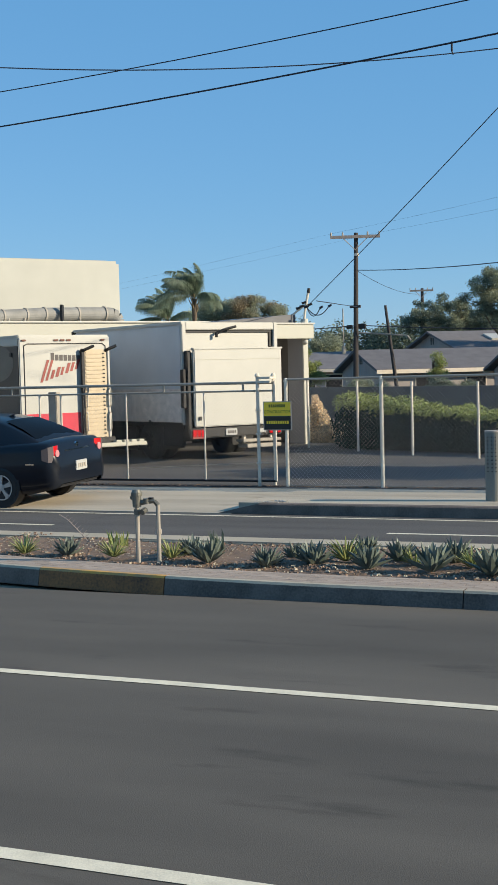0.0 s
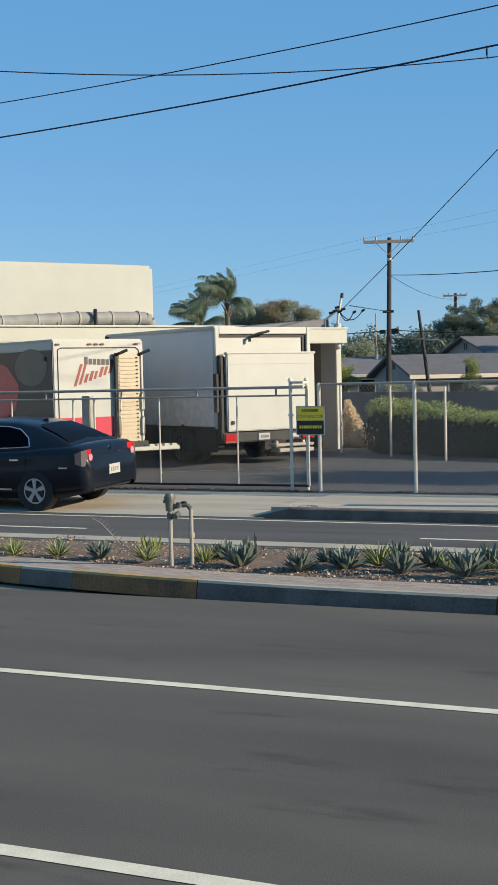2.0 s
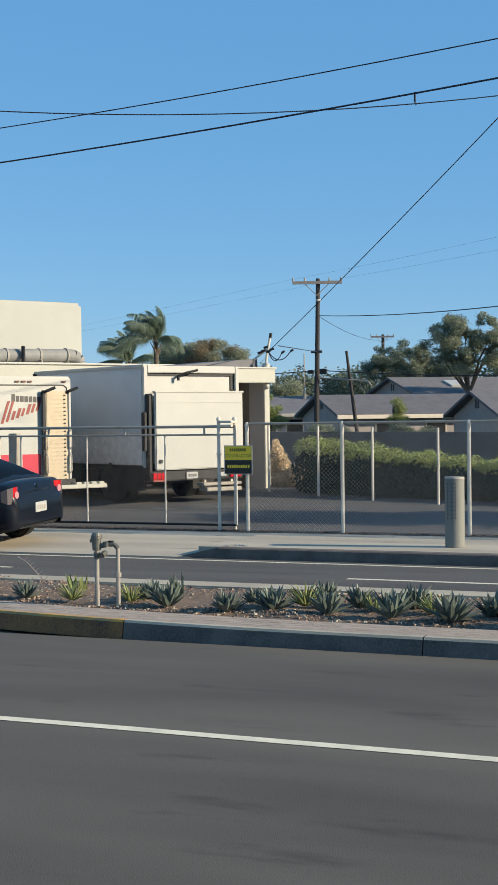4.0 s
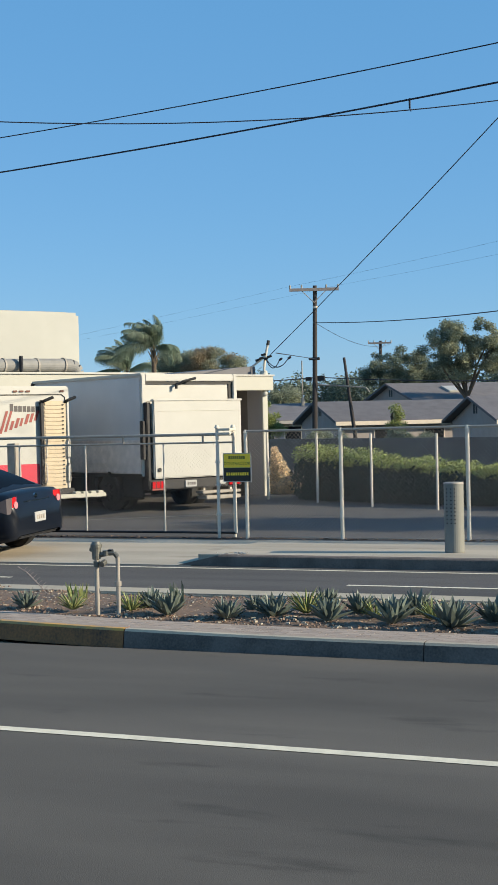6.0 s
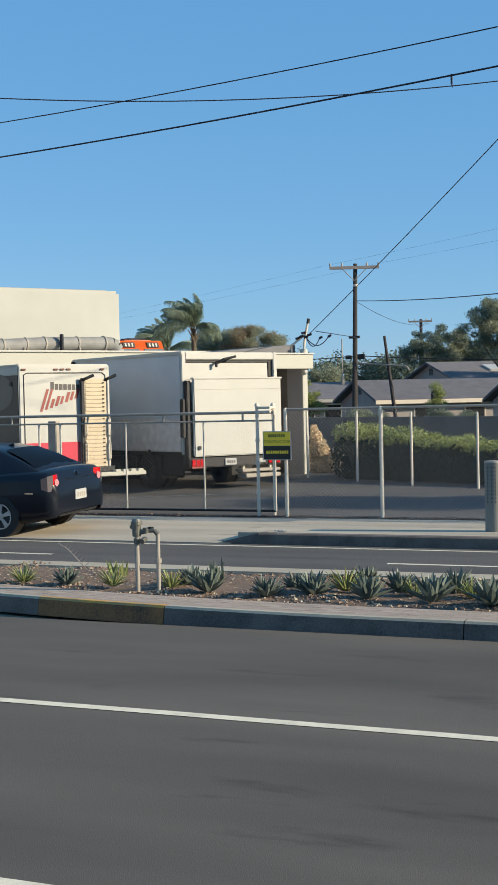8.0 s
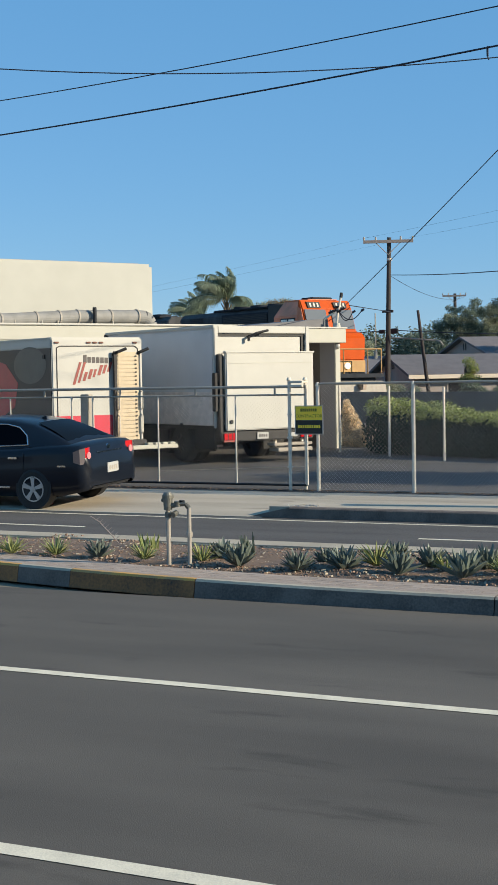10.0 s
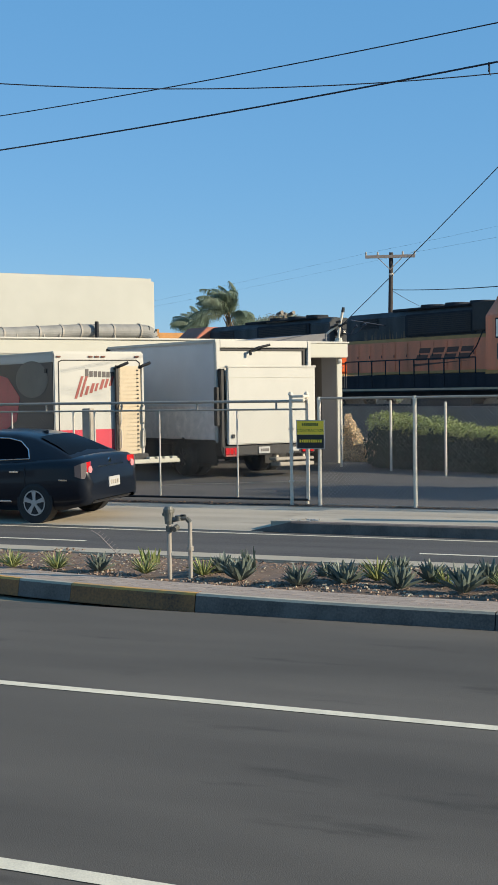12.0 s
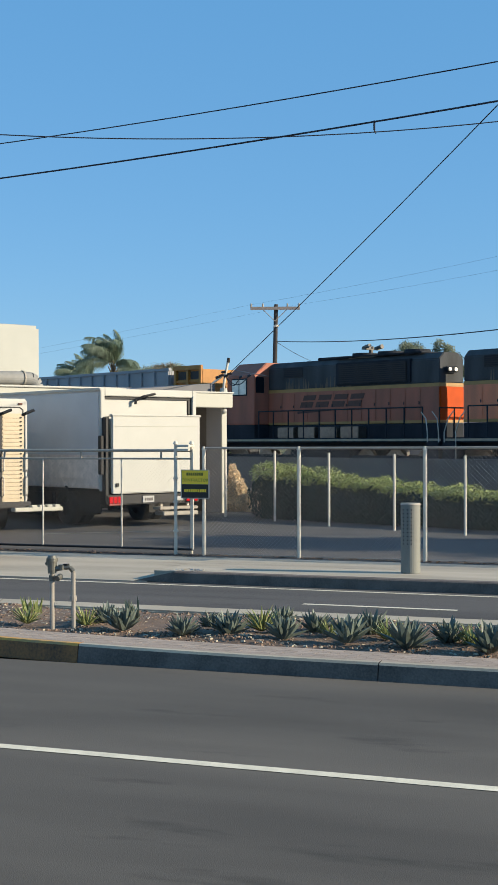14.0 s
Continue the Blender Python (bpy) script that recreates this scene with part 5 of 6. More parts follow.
v_, f_ = chain_mesh(-9.44, 11.6, 0.03, 1.82, 0.04, 0.072, 0.0014)
ob = new("chain_mesh", raw_mesh("chain_mesh", v_, f_, WIRE))
ob.parent = fence
tagged(ob, "woven diamond wire mesh", kind="stuff")

gate = thing("sliding_gate", pose(0, FY + 0.02, 0.13), "long galvanised sliding gate with chain-link mesh", "gate")
tube_part("top_rail", (-26, 0, 1.80), (-9.66, 0, 1.79), 0.025, gate, GALV_DULL)
tube_part("second_rail", (-26, 0, 1.65), (-9.66, 0, 1.65), 0.016, gate, GALV_DULL)
tube_part("bottom_rail", (-26, 0, 0.10), (-9.66, 0, 0.10), 0.02, gate, BLACK_STEEL)
for x in (-11.01, -12.57, -15.78, -17.34, -18.9, -20.5, -22.1, -23.7, -25.3):
    tube_part("upright", (x, 0, 0.10), (x, 0, 1.65), 0.015, gate)
for x in (-10.25, -11.8, -13.35, -15.0, -16.6, -18.2, -19.7):
    tube_part("rail_stub", (x, 0, 1.65), (x, 0, 1.79), 0.018, gate, GALV_DULL)
tube_part("end_upright", (-9.66, 0, 0.1), (-9.66, 0, 1.82), 0.022, gate)
tube_part("end_upright", (-13.94, 0, 0.1), (-13.94, 0, 1.66), 0.02, gate)
tube_part("end_upright", (-14.40, 0, 0.1), (-14.40, 0, 1.66), 0.02, gate)
part("roller_post", bx((-14.28, 0.10, -0.05), (-14.10, 0.26, 1.70), 0.012), GALV_DULL, gate, "square dull galvanised roller post")
for x, y in ((-9.95, -0.06), (-9.74, 0.14)):
    p = tube_part("gate_post", (x, y, -0.1), (x, y, 1.90), 0.028 if y < 0 else 0.024, gate)
    bm = B()
    rod(bm, (x, y, 1.90), (x, y, 1.95), 0.048, 0.025, 10)
    part("post_cap", bm, GALV, p)
for z in (1.87, 1.80):
    part("roller_guide", bx((-9.97, -0.09, z - 0.02), (-9.70, 0.18, z + 0.02), 0.008), GALV, gate)
for z in (0.4, 0.9, 1.3):
    tube_part("post_band", (-9.95, -0.06, z), (-9.95, -0.06, z + 0.03), 0.047, gate)
tube_part("truss_wire", (-12.57, 0.02, 0.3), (-9.7, 0.02, 0.42), 0.006, gate, GALV_DULL, 5)
v_, f_ = chain_mesh(-26, -9.68, 0.10, 1.65, 0.0, 0.072, 0.0008)
ob = new("chain_mesh", raw_mesh("gate_mesh", v_, f_, WIRE))
ob.parent = gate
tagged(ob, "woven diamond wire mesh", kind="stuff")

SIGN_OLIVE = mat("olive_sign_lettering", (0.16, 0.15, 0.02), 0.5, vary=0.1, bump=0)
sign = thing("contractor_sign", pose(-9.575, FY - 0.07, 1.35), "yellow and black contractor sign wired to the fence", "sign")
part("panel", bx((-0.262, -0.004, -0.247), (0.262, 0.008, 0.247), 0.003), PLATE, sign, "pale sign board edge")
part("yellow_field", bx((-0.245, -0.008, 0.0), (0.245, -0.004, 0.232)), SIGN_YELLOW, sign)
part("black_field", bx((-0.245, -0.008, -0.232), (0.245, -0.004, -0.004)), SIGN_BLACK, sign)
for z, w, h in ((0.145, 0.155, 0.05),):
    for k in range(8):
        part("text_bar", bx((-w + k * w / 4, -0.011, z), (-w + k * w / 4 + w / 5, -0.008, z + h)), SIGN_OLIVE, sign)
tx = bpy.data.curves.new("word", 'FONT')
tx.body, tx.size, tx.align_x = "CONTRACTOR", 0.072, 'CENTER'
tmp = bpy.data.objects.new("word", tx)
wd = new("word", bpy.data.meshes.new_from_object(tmp))
bpy.data.objects.remove(tmp)
wd.data.materials.clear()
wd.data.materials.append(SIGN_OLIVE)
wd.parent = sign
wd.matrix_basis = pose(0, -0.0105, 0.045, 90, 0, 0)
for k in range(10):
    part("text_bar", bx((-0.20 + k * 0.042, -0.011, -0.135), (-0.17 + k * 0.042, -0.008, -0.085)), SIGN_YELLOW, sign)

# ---- street furniture ----
BOLLARD = mat("painted_grey_steel", (0.20, 0.20, 0.175), 0.6, vary=0.2, scale=5, bump=0.08, streak=4)
bol = thing("steel_bollard", pose(-5.29, 20.04, 0.15), "grey perforated steel standpipe on the pavement", "bollard")
bm = B()
rod(bm, (0, 0, 0), (0, 0, 0.995), 0.143, seg=32)
part("pipe", bm, BOLLARD, bol, smooth=False)
bm = B()
rod(bm, (0, 0, 0.995), (0, 0, 1.02), 0.149, 0.14, 32)
part("cap", bm, GALV_DULL, bol)
bm = B()
for k in range(10):
    for a in (-0.05, 0.02, 0.075):
        ang = -math.pi / 2 - radians(10) + a / 0.145
        c, s = math.cos(ang), math.sin(ang)
        z = 0.43 + 0.055 * k
        rod(bm, (0.13 * c, 0.13 * s, z), (0.147 * c, 0.147 * s, z), 0.011, seg=8)
part("vent_holes", bm, BLACK_STEEL, bol, "rows of small dark vent holes")

val = thing("backflow_valve", pose(-7.1, 12.87, 0.14), "weathered irrigation backflow valve on two galvanised pipes", "valve")
tube_part("riser_pipe", (-0.10, -0.03, 0), (-0.10, -0.03, 0.60), 0.024, val, GALV_DULL)
tube_part("riser_pipe", (0.115, 0.03, 0), (0.115, 0.03, 0.60), 0.022, val, GALV_DULL)
tube_part("pipe_union", (0.115, 0.03, 0.30), (0.115, 0.03, 0.35), 0.034, val, GALV_DULL)
tube_part("pipe_union", (-0.10, -0.03, 0.50), (-0.10, -0.03, 0.56), 0.034, val, BRASS)
bm = B()
rod(bm, (-0.10, -0.03, 0.58), (-0.10, -0.03, 0.70), 0.045, 0.05, 14)
rod(bm, (-0.10, -0.03, 0.70), (-0.10, -0.03, 0.735), 0.06, seg=16)
rod(bm, (-0.10, -0.03, 0.735), (-0.10, -0.03, 0.765), 0.055, 0.04, 16)
part("valve_bonnet", bm, BRASS, val, "round weathered bronze bonnet")
bm = B()
tube(bm, [(-0.08, -0.025, 0.62), (0.02, 0.0, 0.64), (0.08, 0.02, 0.645), (0.115, 0.03, 0.60)], 0.026)
rod(bm, (0.0, -0.005, 0.615), (0.0, -0.005, 0.67), 0.036, seg=12)
part("body_pipe", bm, BRASS, val)
bm = B()
box(bm, (-0.17, -0.06, 0.66), (-0.12, -0.02, 0.70), 0.008)
part("test_cock", bm, BRASS, val)
bm = B()
rod(bm, (-0.02, -0.07, 0.53), (-0.02, 0.0, 0.55), 0.03, seg=10)
tube(bm, [(-0.10, -0.03, 0.545), (-0.06, -0.05, 0.54), (-0.02, -0.04, 0.54)], 0.016)
part("test_cock", bm, BRASS, val)
bm = B()
box(bm, (0.02, -0.02, 0.665), (0.07, 0.03, 0.68), 0.004)
part("shutoff_handle", bm, BLACK_STEEL, val)

# second fence before the hedge
HA, HB = Vector((-10.55, 28.6)), Vector((-9.03, 27.7))
inner = thing("inner_fence", pose(0, 0, 0), "low galvanised fence before the hedge", "fence")
for k in range(-1, 11):
    p = HA + (HB - HA) * k
    if k > 1:
        p = HB + Vector((1.56, -0.62)) * (k - 1)
    z = yard_z(p.y)
    q = tube_part("post", (p.x, p.y, z - 0.05), (p.x, p.y, z + 1.52), 0.026, inner)
# hedge
def leaf_cloud(rnd, blobs, n, size, flat=0.0, loose=0.0):
    """Leaves, two triangles each, scattered through the outer part of each blob: centre, radii."""
    verts, faces = [], []
    total = sum(b[1][0] * b[1][1] + b[1][0] * b[1][2] for b in blobs)
    for c, r in blobs:
        m = max(6, int(n * (r[0] * r[1] + r[0] * r[2]) / total))
        for _ in range(m):
            while True:
                u = Vector((rnd.gauss(0, 1), rnd.gauss(0, 1), rnd.gauss(0, 1)))
                if u.length > 0.01:
                    break
            u.normalize()
            d = rnd.uniform(0.55, 1.06) ** 0.6 + (rnd.gauss(0.0, loose) if loose else 0.0)
            p = Vector((c[0] + u.x * r[0] * d, c[1] + u.y * r[1] * d, c[2] + u.z * r[2] * d))
            a = Vector((rnd.gauss(0, 1), rnd.gauss(0, 1), rnd.gauss(0, 0.7))).normalized()
            face = Vector((rnd.gauss(0, 1), rnd.gauss(0, 1), rnd.gauss(0, 1)))
            if flat:       # clipped foliage: leaves lie in the clipped face
                face = Vector((-0.35, -0.93, 0.1)) + face * flat
                a = a.cross(face).normalized()
            b = a.cross(face).normalized()
            s = size * rnd.uniform(0.6, 1.35)
            i = len(verts)
            verts += [p - a * s, p + b * s * 0.45 - a * s * 0.1, p + a * s, p - b * s * 0.45 - a * s * 0.1]
            faces.append((i, i + 1, i + 2, i + 3))
    return [tuple(v) for v in verts], faces


def foliage(name, parent, rnd, blobs, n, size, material, label="", flat=0.0, loose=0.0):
    ob = new(name, raw_mesh(name, *leaf_cloud(rnd, blobs, n, size, flat, loose), material))
    ob.parent = parent
    if label:
        ob["label"] = label
    return ob


rnd = random.Random(5)
hedge = thing("hedge", pose(0, 0, 0), "long clipped green hedge with a ragged sunlit top", "hedge")
blobs = []
tops = []
HX = []
for k in range(64):
    t = k / 63
    x = -11.15 + 14.8 * t
    y = 29.35 - 4.4 * t ** 0.9
    HX.append((x, y))
    z0 = yard_z(y)
    h = 0.98 - 0.34 * min(1, t * 3) + rnd.uniform(-0.05, 0.05)
    for j in range(3):
        blobs.append(((x + rnd.uniform(-0.1, 0.1), y + 0.45 * j, z0 + h * 0.45), (0.34, 0.36, h * 0.5)))
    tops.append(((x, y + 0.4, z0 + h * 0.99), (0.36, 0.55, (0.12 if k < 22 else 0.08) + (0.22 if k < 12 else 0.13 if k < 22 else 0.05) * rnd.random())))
# dark leaves on the face, pale ones on top: shade and sun in colour
foliage("leaves", hedge, rnd, blobs, 46000, 0.05, LEAF_HEDGE_SHADED, "", 0.14)
foliage("new_growth", hedge, rnd, tops, 26000, 0.036, LEAF_LIGHT, "young top shoots, coloured pale yellow-green as sunlit")
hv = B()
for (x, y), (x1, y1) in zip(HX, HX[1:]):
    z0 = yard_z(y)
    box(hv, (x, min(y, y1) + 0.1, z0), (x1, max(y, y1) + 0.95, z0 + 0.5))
part("twig_core", hv, LEAF_HEDGE_SHADED, hedge, "dark twiggy inside")
for k in range(60):
    x, y = HX[int(rnd.uniform(1, 34))]
    z = yard_z(y) + rnd.uniform(0.55, 0.75)
    part("stray_stem", rod(B(), (x, y + 0.3, z), (x + rnd.uniform(-0.1, 0.1), y + 0.3, z + rnd.uniform(0.15, 0.35)), 0.008, 0.003, 5), LEAF_LIGHT, hedge)


def blade_bush(name, m, label, category, n, height, spread, material, seed, width=0.012):
    r = random.Random(seed)
    verts, faces = [], []
    for _ in range(n):
        a, d = r.uniform(0, 6.28), spread * math.sqrt(r.random())
        x, y = d * math.cos(a), d * math.sin(a)
        h = height * r.uniform(0.45, 1.05)
        lx, ly = r.uniform(-0.25, 0.25) * h, r.uniform(-0.25, 0.25) * h
        b = r.uniform(0, 3.14)
        wx, wy = width * math.cos(b), width * math.sin(b)
        i = len(verts)
        verts += [(x - wx, y - wy, 0), (x + wx, y + wy, 0), (x + lx * 0.5 + wx, y + ly * 0.5 + wy, h * 0.6), (x + lx * 0.5 - wx, y + ly * 0.5 - wy, h * 0.6), (x + lx, y + ly, h)]
        faces += [(i, i + 1, i + 2, i + 3), (i + 3, i + 2, i + 4)]
    ob = new(name, raw_mesh(name, verts, faces, material))
    ob.matrix_basis = m
    return tagged(ob, label, category)


def weed_bank(name, m, label, mounds, n, size, seed):
    """A matted bank of dry stems: short blades all through a row of mounds."""
    r = random.Random(seed)
    ob = new(name, raw_mesh(name, *leaf_cloud(r, mounds, n, size), DRY_GRASS))
    ob.matrix_basis = m
    return tagged(ob, label, "dry weeds")


weed_bank("dry_weeds", pose(-12.32, 31.1, 0.40), "tall matted dry golden weeds beside the canopy wall", [((-0.18, 0, 0.84), (0.13, 0.2, 0.17)), ((-0.12, 0, 0.62), (0.20, 0.2, 0.22)), ((-0.06, 0, 0.40), (0.27, 0.25, 0.24)), ((0.0, -0.05, 0.16), (0.36, 0.3, 0.20)), ((-0.22, 0, 1.02), (0.07, 0.12, 0.12)), ((0.24, -0.1, 0.10), (0.26, 0.2, 0.12))], 10000, 0.045, 3)
weed_bank("dry_weeds", pose(-11.86, 30.95, 0.40), "low matted dry golden weeds beside the hedge", [((0, 0, 0.24), (0.26, 0.26, 0.30)), ((0.16, -0.1, 0.12), (0.26, 0.2, 0.15))], 3200, 0.05, 4)


# ---- agaves and mulch in the median ----
def blade(name, material, width, curl, up):
    """One thick pointed leaf of length 1 along x, hollow above, with a keel below."""
    verts, faces = [], []
    n = 6
    for k in range(n + 1):
        t = k / n
        w = width * (0.75 + 0.9 * t - 1.65 * t ** 2.4) if t < 1 else 0.002
        w = max(w, 0.003)
        z = up * t - curl * t * t
        verts += [(t, -w, z + 0.25 * w), (t, 0, z), (t, w, z + 0.25 * w), (t, 0, z - 0.55 * w)]
    for k in range(n):
        a, b = 4 * k, 4 * k + 4
        for j in range(4):
            faces.append((a + j, a + (j + 1) % 4, b + (j + 1) % 4, b + j))
    return raw_mesh(name, verts, faces, material)


BLADES = {0: [blade("agave_leaf", AGAVE, 0.13, 0.12, 0.10), blade("agave_leaf", AGAVE, 0.12, -0.10, 0.0), blade("agave_leaf", AGAVE, 0.14, 0.0, 0.05)],
          1: [blade("pale_leaf", AGAVE_PALE, 0.050, 0.22, 0.12), blade("pale_leaf", AGAVE_PALE, 0.045, -0.05, 0.0), blade("pale_leaf", AGAVE_PALE, 0.055, 0.10, 0.0)]}


def rosette(kind, x, y, size, seed):
    r = random.Random(seed)
    label = ("dark blue-green agave rosette in the planted median", "yellow-green spiky succulent in the planted median")[kind]
    pl = thing("agave" if kind == 0 else "succulent", pose(x, y, 0.14, r.uniform(-6, 6), r.uniform(-6, 6), r.uniform(0, 360)), label, "agave" if kind == 0 else "succulent", "plants in the median")
    n = 40 if kind == 0 else 44
    for k in range(n):
        t = k / n
        ob = new("leaf", r.choice(BLADES[kind]))
        ob.parent = pl
        lift = 20 + (54 if kind == 0 else 52) * t ** 0.9 + r.uniform(-8, 8)
        s = 0.64 * size * (0.95 + 0.05 * t) * r.uniform(0.8, 1.1)
        a = radians(k * 137.5 + r.uniform(-12, 12))
        ob.matrix_basis = Matrix.Rotation(a, 4, 'Z') @ Matrix.Translation((0.02, 0, 0.02)) @ Matrix.Rotation(-radians(lift), 4, 'Y') @ Matrix.Scale(s, 4)
    return pl


PLANTS = [(1, -9.90, 13.3, 0.30), (1, -9.34, 13.05, 0.34), (1, -8.78, 13.1, 0.34), (0, -8.23, 13.1, 0.33), (1, -7.62, 13.05, 0.34), (1, -6.95, 13.1, 0.34), (0, -6.82, 13.35, 0.36),
          (0, -6.44, 12.95, 0.40), (0, -5.73, 12.82, 0.34), (0, -5.62, 13.35, 0.28), (0, -5.30, 13.02, 0.38), (1, -5.08, 13.35, 0.42), (0, -4.69, 12.92, 0.40), (0, -5.02, 13.8, 0.34),
          (0, -4.54, 13.45, 0.36), (1, -4.32, 13.25, 0.30), (0, -4.03, 12.88, 0.44), (0, -3.97, 13.5, 0.40), (1, -3.72, 13.2, 0.34), (0, -3.42, 12.75, 0.46), (0, -3.10, 13.15, 0.40),
          (1, -2.86, 13.05, 0.36), (0, -2.62, 12.72, 0.46), (0, -2.2, 13.2, 0.40), (0, -1.7, 12.85, 0.42), (1, -10.6, 13.4, 0.34), (0, -11.3, 13.6, 0.36), (1, -12.0, 13.9, 0.34)]
for i, (k, x, y, s) in enumerate(PLANTS):
    rosette(k, x, y, s, 40 + i)


def chips(name, material, n, size, seed, label, category):
    r = random.Random(seed)
    verts, faces = [], []
    for _ in range(n):
        x = r.uniform(-13, 0)
        f = kerb_y(x) + 0.66
        y = f + (14.74 - f) * r.random()
        z = 0.155 + 0.05 * noise.noise((x * 1.5, y * 1.5, 0))
        a, s = r.uniform(0, 6.28), size * r.uniform(0.5, 1.4)
        c, d = math.cos(a) * s, math.sin(a) * s
        e = s * r.uniform(0.25, 0.6)
        p, q = -math.sin(a) * e, math.cos(a) * e
        h = s * r.uniform(0.05, 0.22)
        i = len(verts)
        for sx, sy in ((-1, -1), (1, -1), (1, 1), (-1, 1)):
            verts.append((x + c * sx + p * sy, y + d * sx + q * sy, z - 0.01))
        for sx, sy in ((-1, -1), (1, -1), (1, 1), (-1, 1)):
            verts.append((x + 0.8 * (c * sx + p * sy), y + 0.8 * (d * sx + q * sy), z + h + r.uniform(0, 0.004)))
        faces += [(i + 4, i + 5, i + 6, i + 7), (i, i + 1, i + 5, i + 4), (i + 1, i + 2, i + 6, i + 5), (i + 2, i + 3, i + 7, i + 6), (i + 3, i, i + 4, i + 7)]
    tagged(new(name, raw_mesh(name, verts, faces, material)), label, category, kind="stuff")


chips("wood_chips", MULCH, 6000, 0.014, 1, "scattered reddish wood chips", "mulch")
chips("pale_stones", CONCRETE, 900, 0.014, 2, "scattered pale stones and dead leaves", "stones")
chips("pale_debris", CONCRETE, 320, 0.020, 9, "scattered pale dead leaves and scraps", "debris")


def litter(name, n, x0, x1, y0, y1, z, size, material, seed, label, category):
    r = random.Random(seed)
    verts, faces = [], []
    for _ in range(n):
        x, y = r.uniform(x0, x1), r.uniform(y0, y1) if r.random() < 0.5 else (y0 + y1) / 2 + r.gauss(0, 0.03)
        a, s = r.uniform(0, 6.28), size * r.uniform(0.4, 1.5)
        c, d = math.cos(a) * s, math.sin(a) * s
        i = len(verts)
        verts += [(x - c, y - d, z + 0.004), (x + d * 0.4, y - c * 0.4, z + s * r.uniform(0.1, 0.7)), (x + c, y + d, z + 0.006), (x - d * 0.4, y + c * 0.4, z + s * r.uniform(0.1, 0.7))]
        faces.append((i, i + 1, i + 2, i + 3))
    tagged(new(name, raw_mesh(name, verts, faces, material)), label, category, kind="stuff")


litter("leaf_litter", 1500, -16, 2, 21.92, 22.25, 0.135, 0.03, MULCH, 5, "dry leaf litter along the fence foot", "leaf litter")
litter("paper_scraps", 26, -8.75, -8.2, 19.0, 19.3, 0.165, 0.035, PLATE, 6, "pale paper scraps on the kerb corner", "litter")
blade_bush("weed", pose(-8.05, 13.9, 0.15), "thin green weed in the median", "weed", 30, 0.20, 0.10, LEAF_LIGHT, 8, 0.012)
blade_bush("weed", pose(-6.72, 13.75, 0.15), "thin green weed in the median", "weed", 24, 0.26, 0.08, LEAF, 9, 0.012)
tw = thing("dry_twig", pose(-8.62, 14.2, 0.15), "leaning dry grey weed stalk", "weed")
bm = B()
tube(bm, [(0, 0, 0), (-0.1, 0, 0.10), (-0.28, 0, 0.26), (-0.40, 0, 0.32)], 0.006, 5)
for k in range(8):
    a = (-0.05 - 0.04 * k, 0, 0.06 + 0.03 * k)
    rod(bm, a, (a[0] + 0.05, 0.02, a[2] + 0.05), 0.004, 0.002, 4)
part("stalk", bm, WOOD_ARM, tw)

# ---- far houses ----
def gable_house(name, x, y, rz, length, depth, eave, ridge, wall_material, label, skylight=False):
    """Ridge along local x; eaves and ridge are heights over the ground at 0.4."""
    h = thing(name, pose(x, y, 0.45, 0, 0, rz), label, "house")
    L3, D = length / 2, depth / 2
    part("wall", bx((-L3 + 0.35, -D + 0.4, -0.05), (L3 - 0.35, D - 0.4, eave), 0.0), wall_material, h)
    for s in (-1, 1):
        bm = B()
        xx = s * (L3 - 0.36)
        vs = [bm.verts.new(p) for p in ((xx, -D + 0.4, eave), (xx, D - 0.4, eave), (xx, 0, ridge - 0.12))]
        v2 = [bm.verts.new((v.co.x - s * 0.1, v.co.y, v.co.z)) for v in vs]
        bm.faces.new(vs)
        bm.faces.new(v2)
        for i in range(3):
            bm.faces.new((vs[i], vs[(i + 1) % 3], v2[(i + 1) % 3], v2[i]))
        bmesh.ops.recalc_face_normals(bm, faces=bm.faces)
        g = part("gable", bm, wall_material, h)
        for dy in (-0.22, 0.06):
            part("gable_vent", bx((xx - 0.01 if s < 0 else xx, dy, eave + 0.3), (xx if s < 0 else xx + 0.01, dy + 0.18, eave + 0.7)), BLACK_STEEL, g)
    for s in (-1, 1):
        bm = B()
        slope = [(s * D, eave - 0.08), (s * D, eave + 0.04), (0, ridge), (0, ridge - 0.12)]
        prism(bm, [(a, b) for a, b in slope], -L3, L3)
        rf = part("roof", bm, SHINGLE, h, "dark grey shingle roof slope", m=pose(0, 0, 0, 0, 0, 90) @ Matrix.Diagonal((1, -1, 1, 1)) @ Matrix.Diagonal((1, 1, 1, 1)))
        part("fascia_board", bx((-L3, s * D - 0.03, eave - 0.16), (L3, s * D + 0.03, eave + 0.02), 0.01), FASCIA, h)
    for k in range(3):
        wx = -L3 + length * (0.25 + 0.25 * k)
        wn_ = part("window", bx((wx - 0.5, -D + 0.36, 0.55), (wx + 0.5, -D + 0.41, eave - 0.25), 0.01), FASCIA, h)
        part("pane", bx((wx - 0.44, -D + 0.35, 0.6), (wx + 0.44, -D + 0.36, eave - 0.3)), WINDOW_DARK, wn_)
    if skylight:
        part("skylight", bx((-L3 + 3.1, -D * 0.62, -0.03), (-L3 + 4.5, -D * 0.30, 0.10), 0.02), TRUCK_WHITE, h, "white skylight", m=Matrix.Translation((0, 0, ridge)) @ Matrix.Rotation(math.atan2(ridge - eave - 0.04, D), 4, 'X'))
    return h


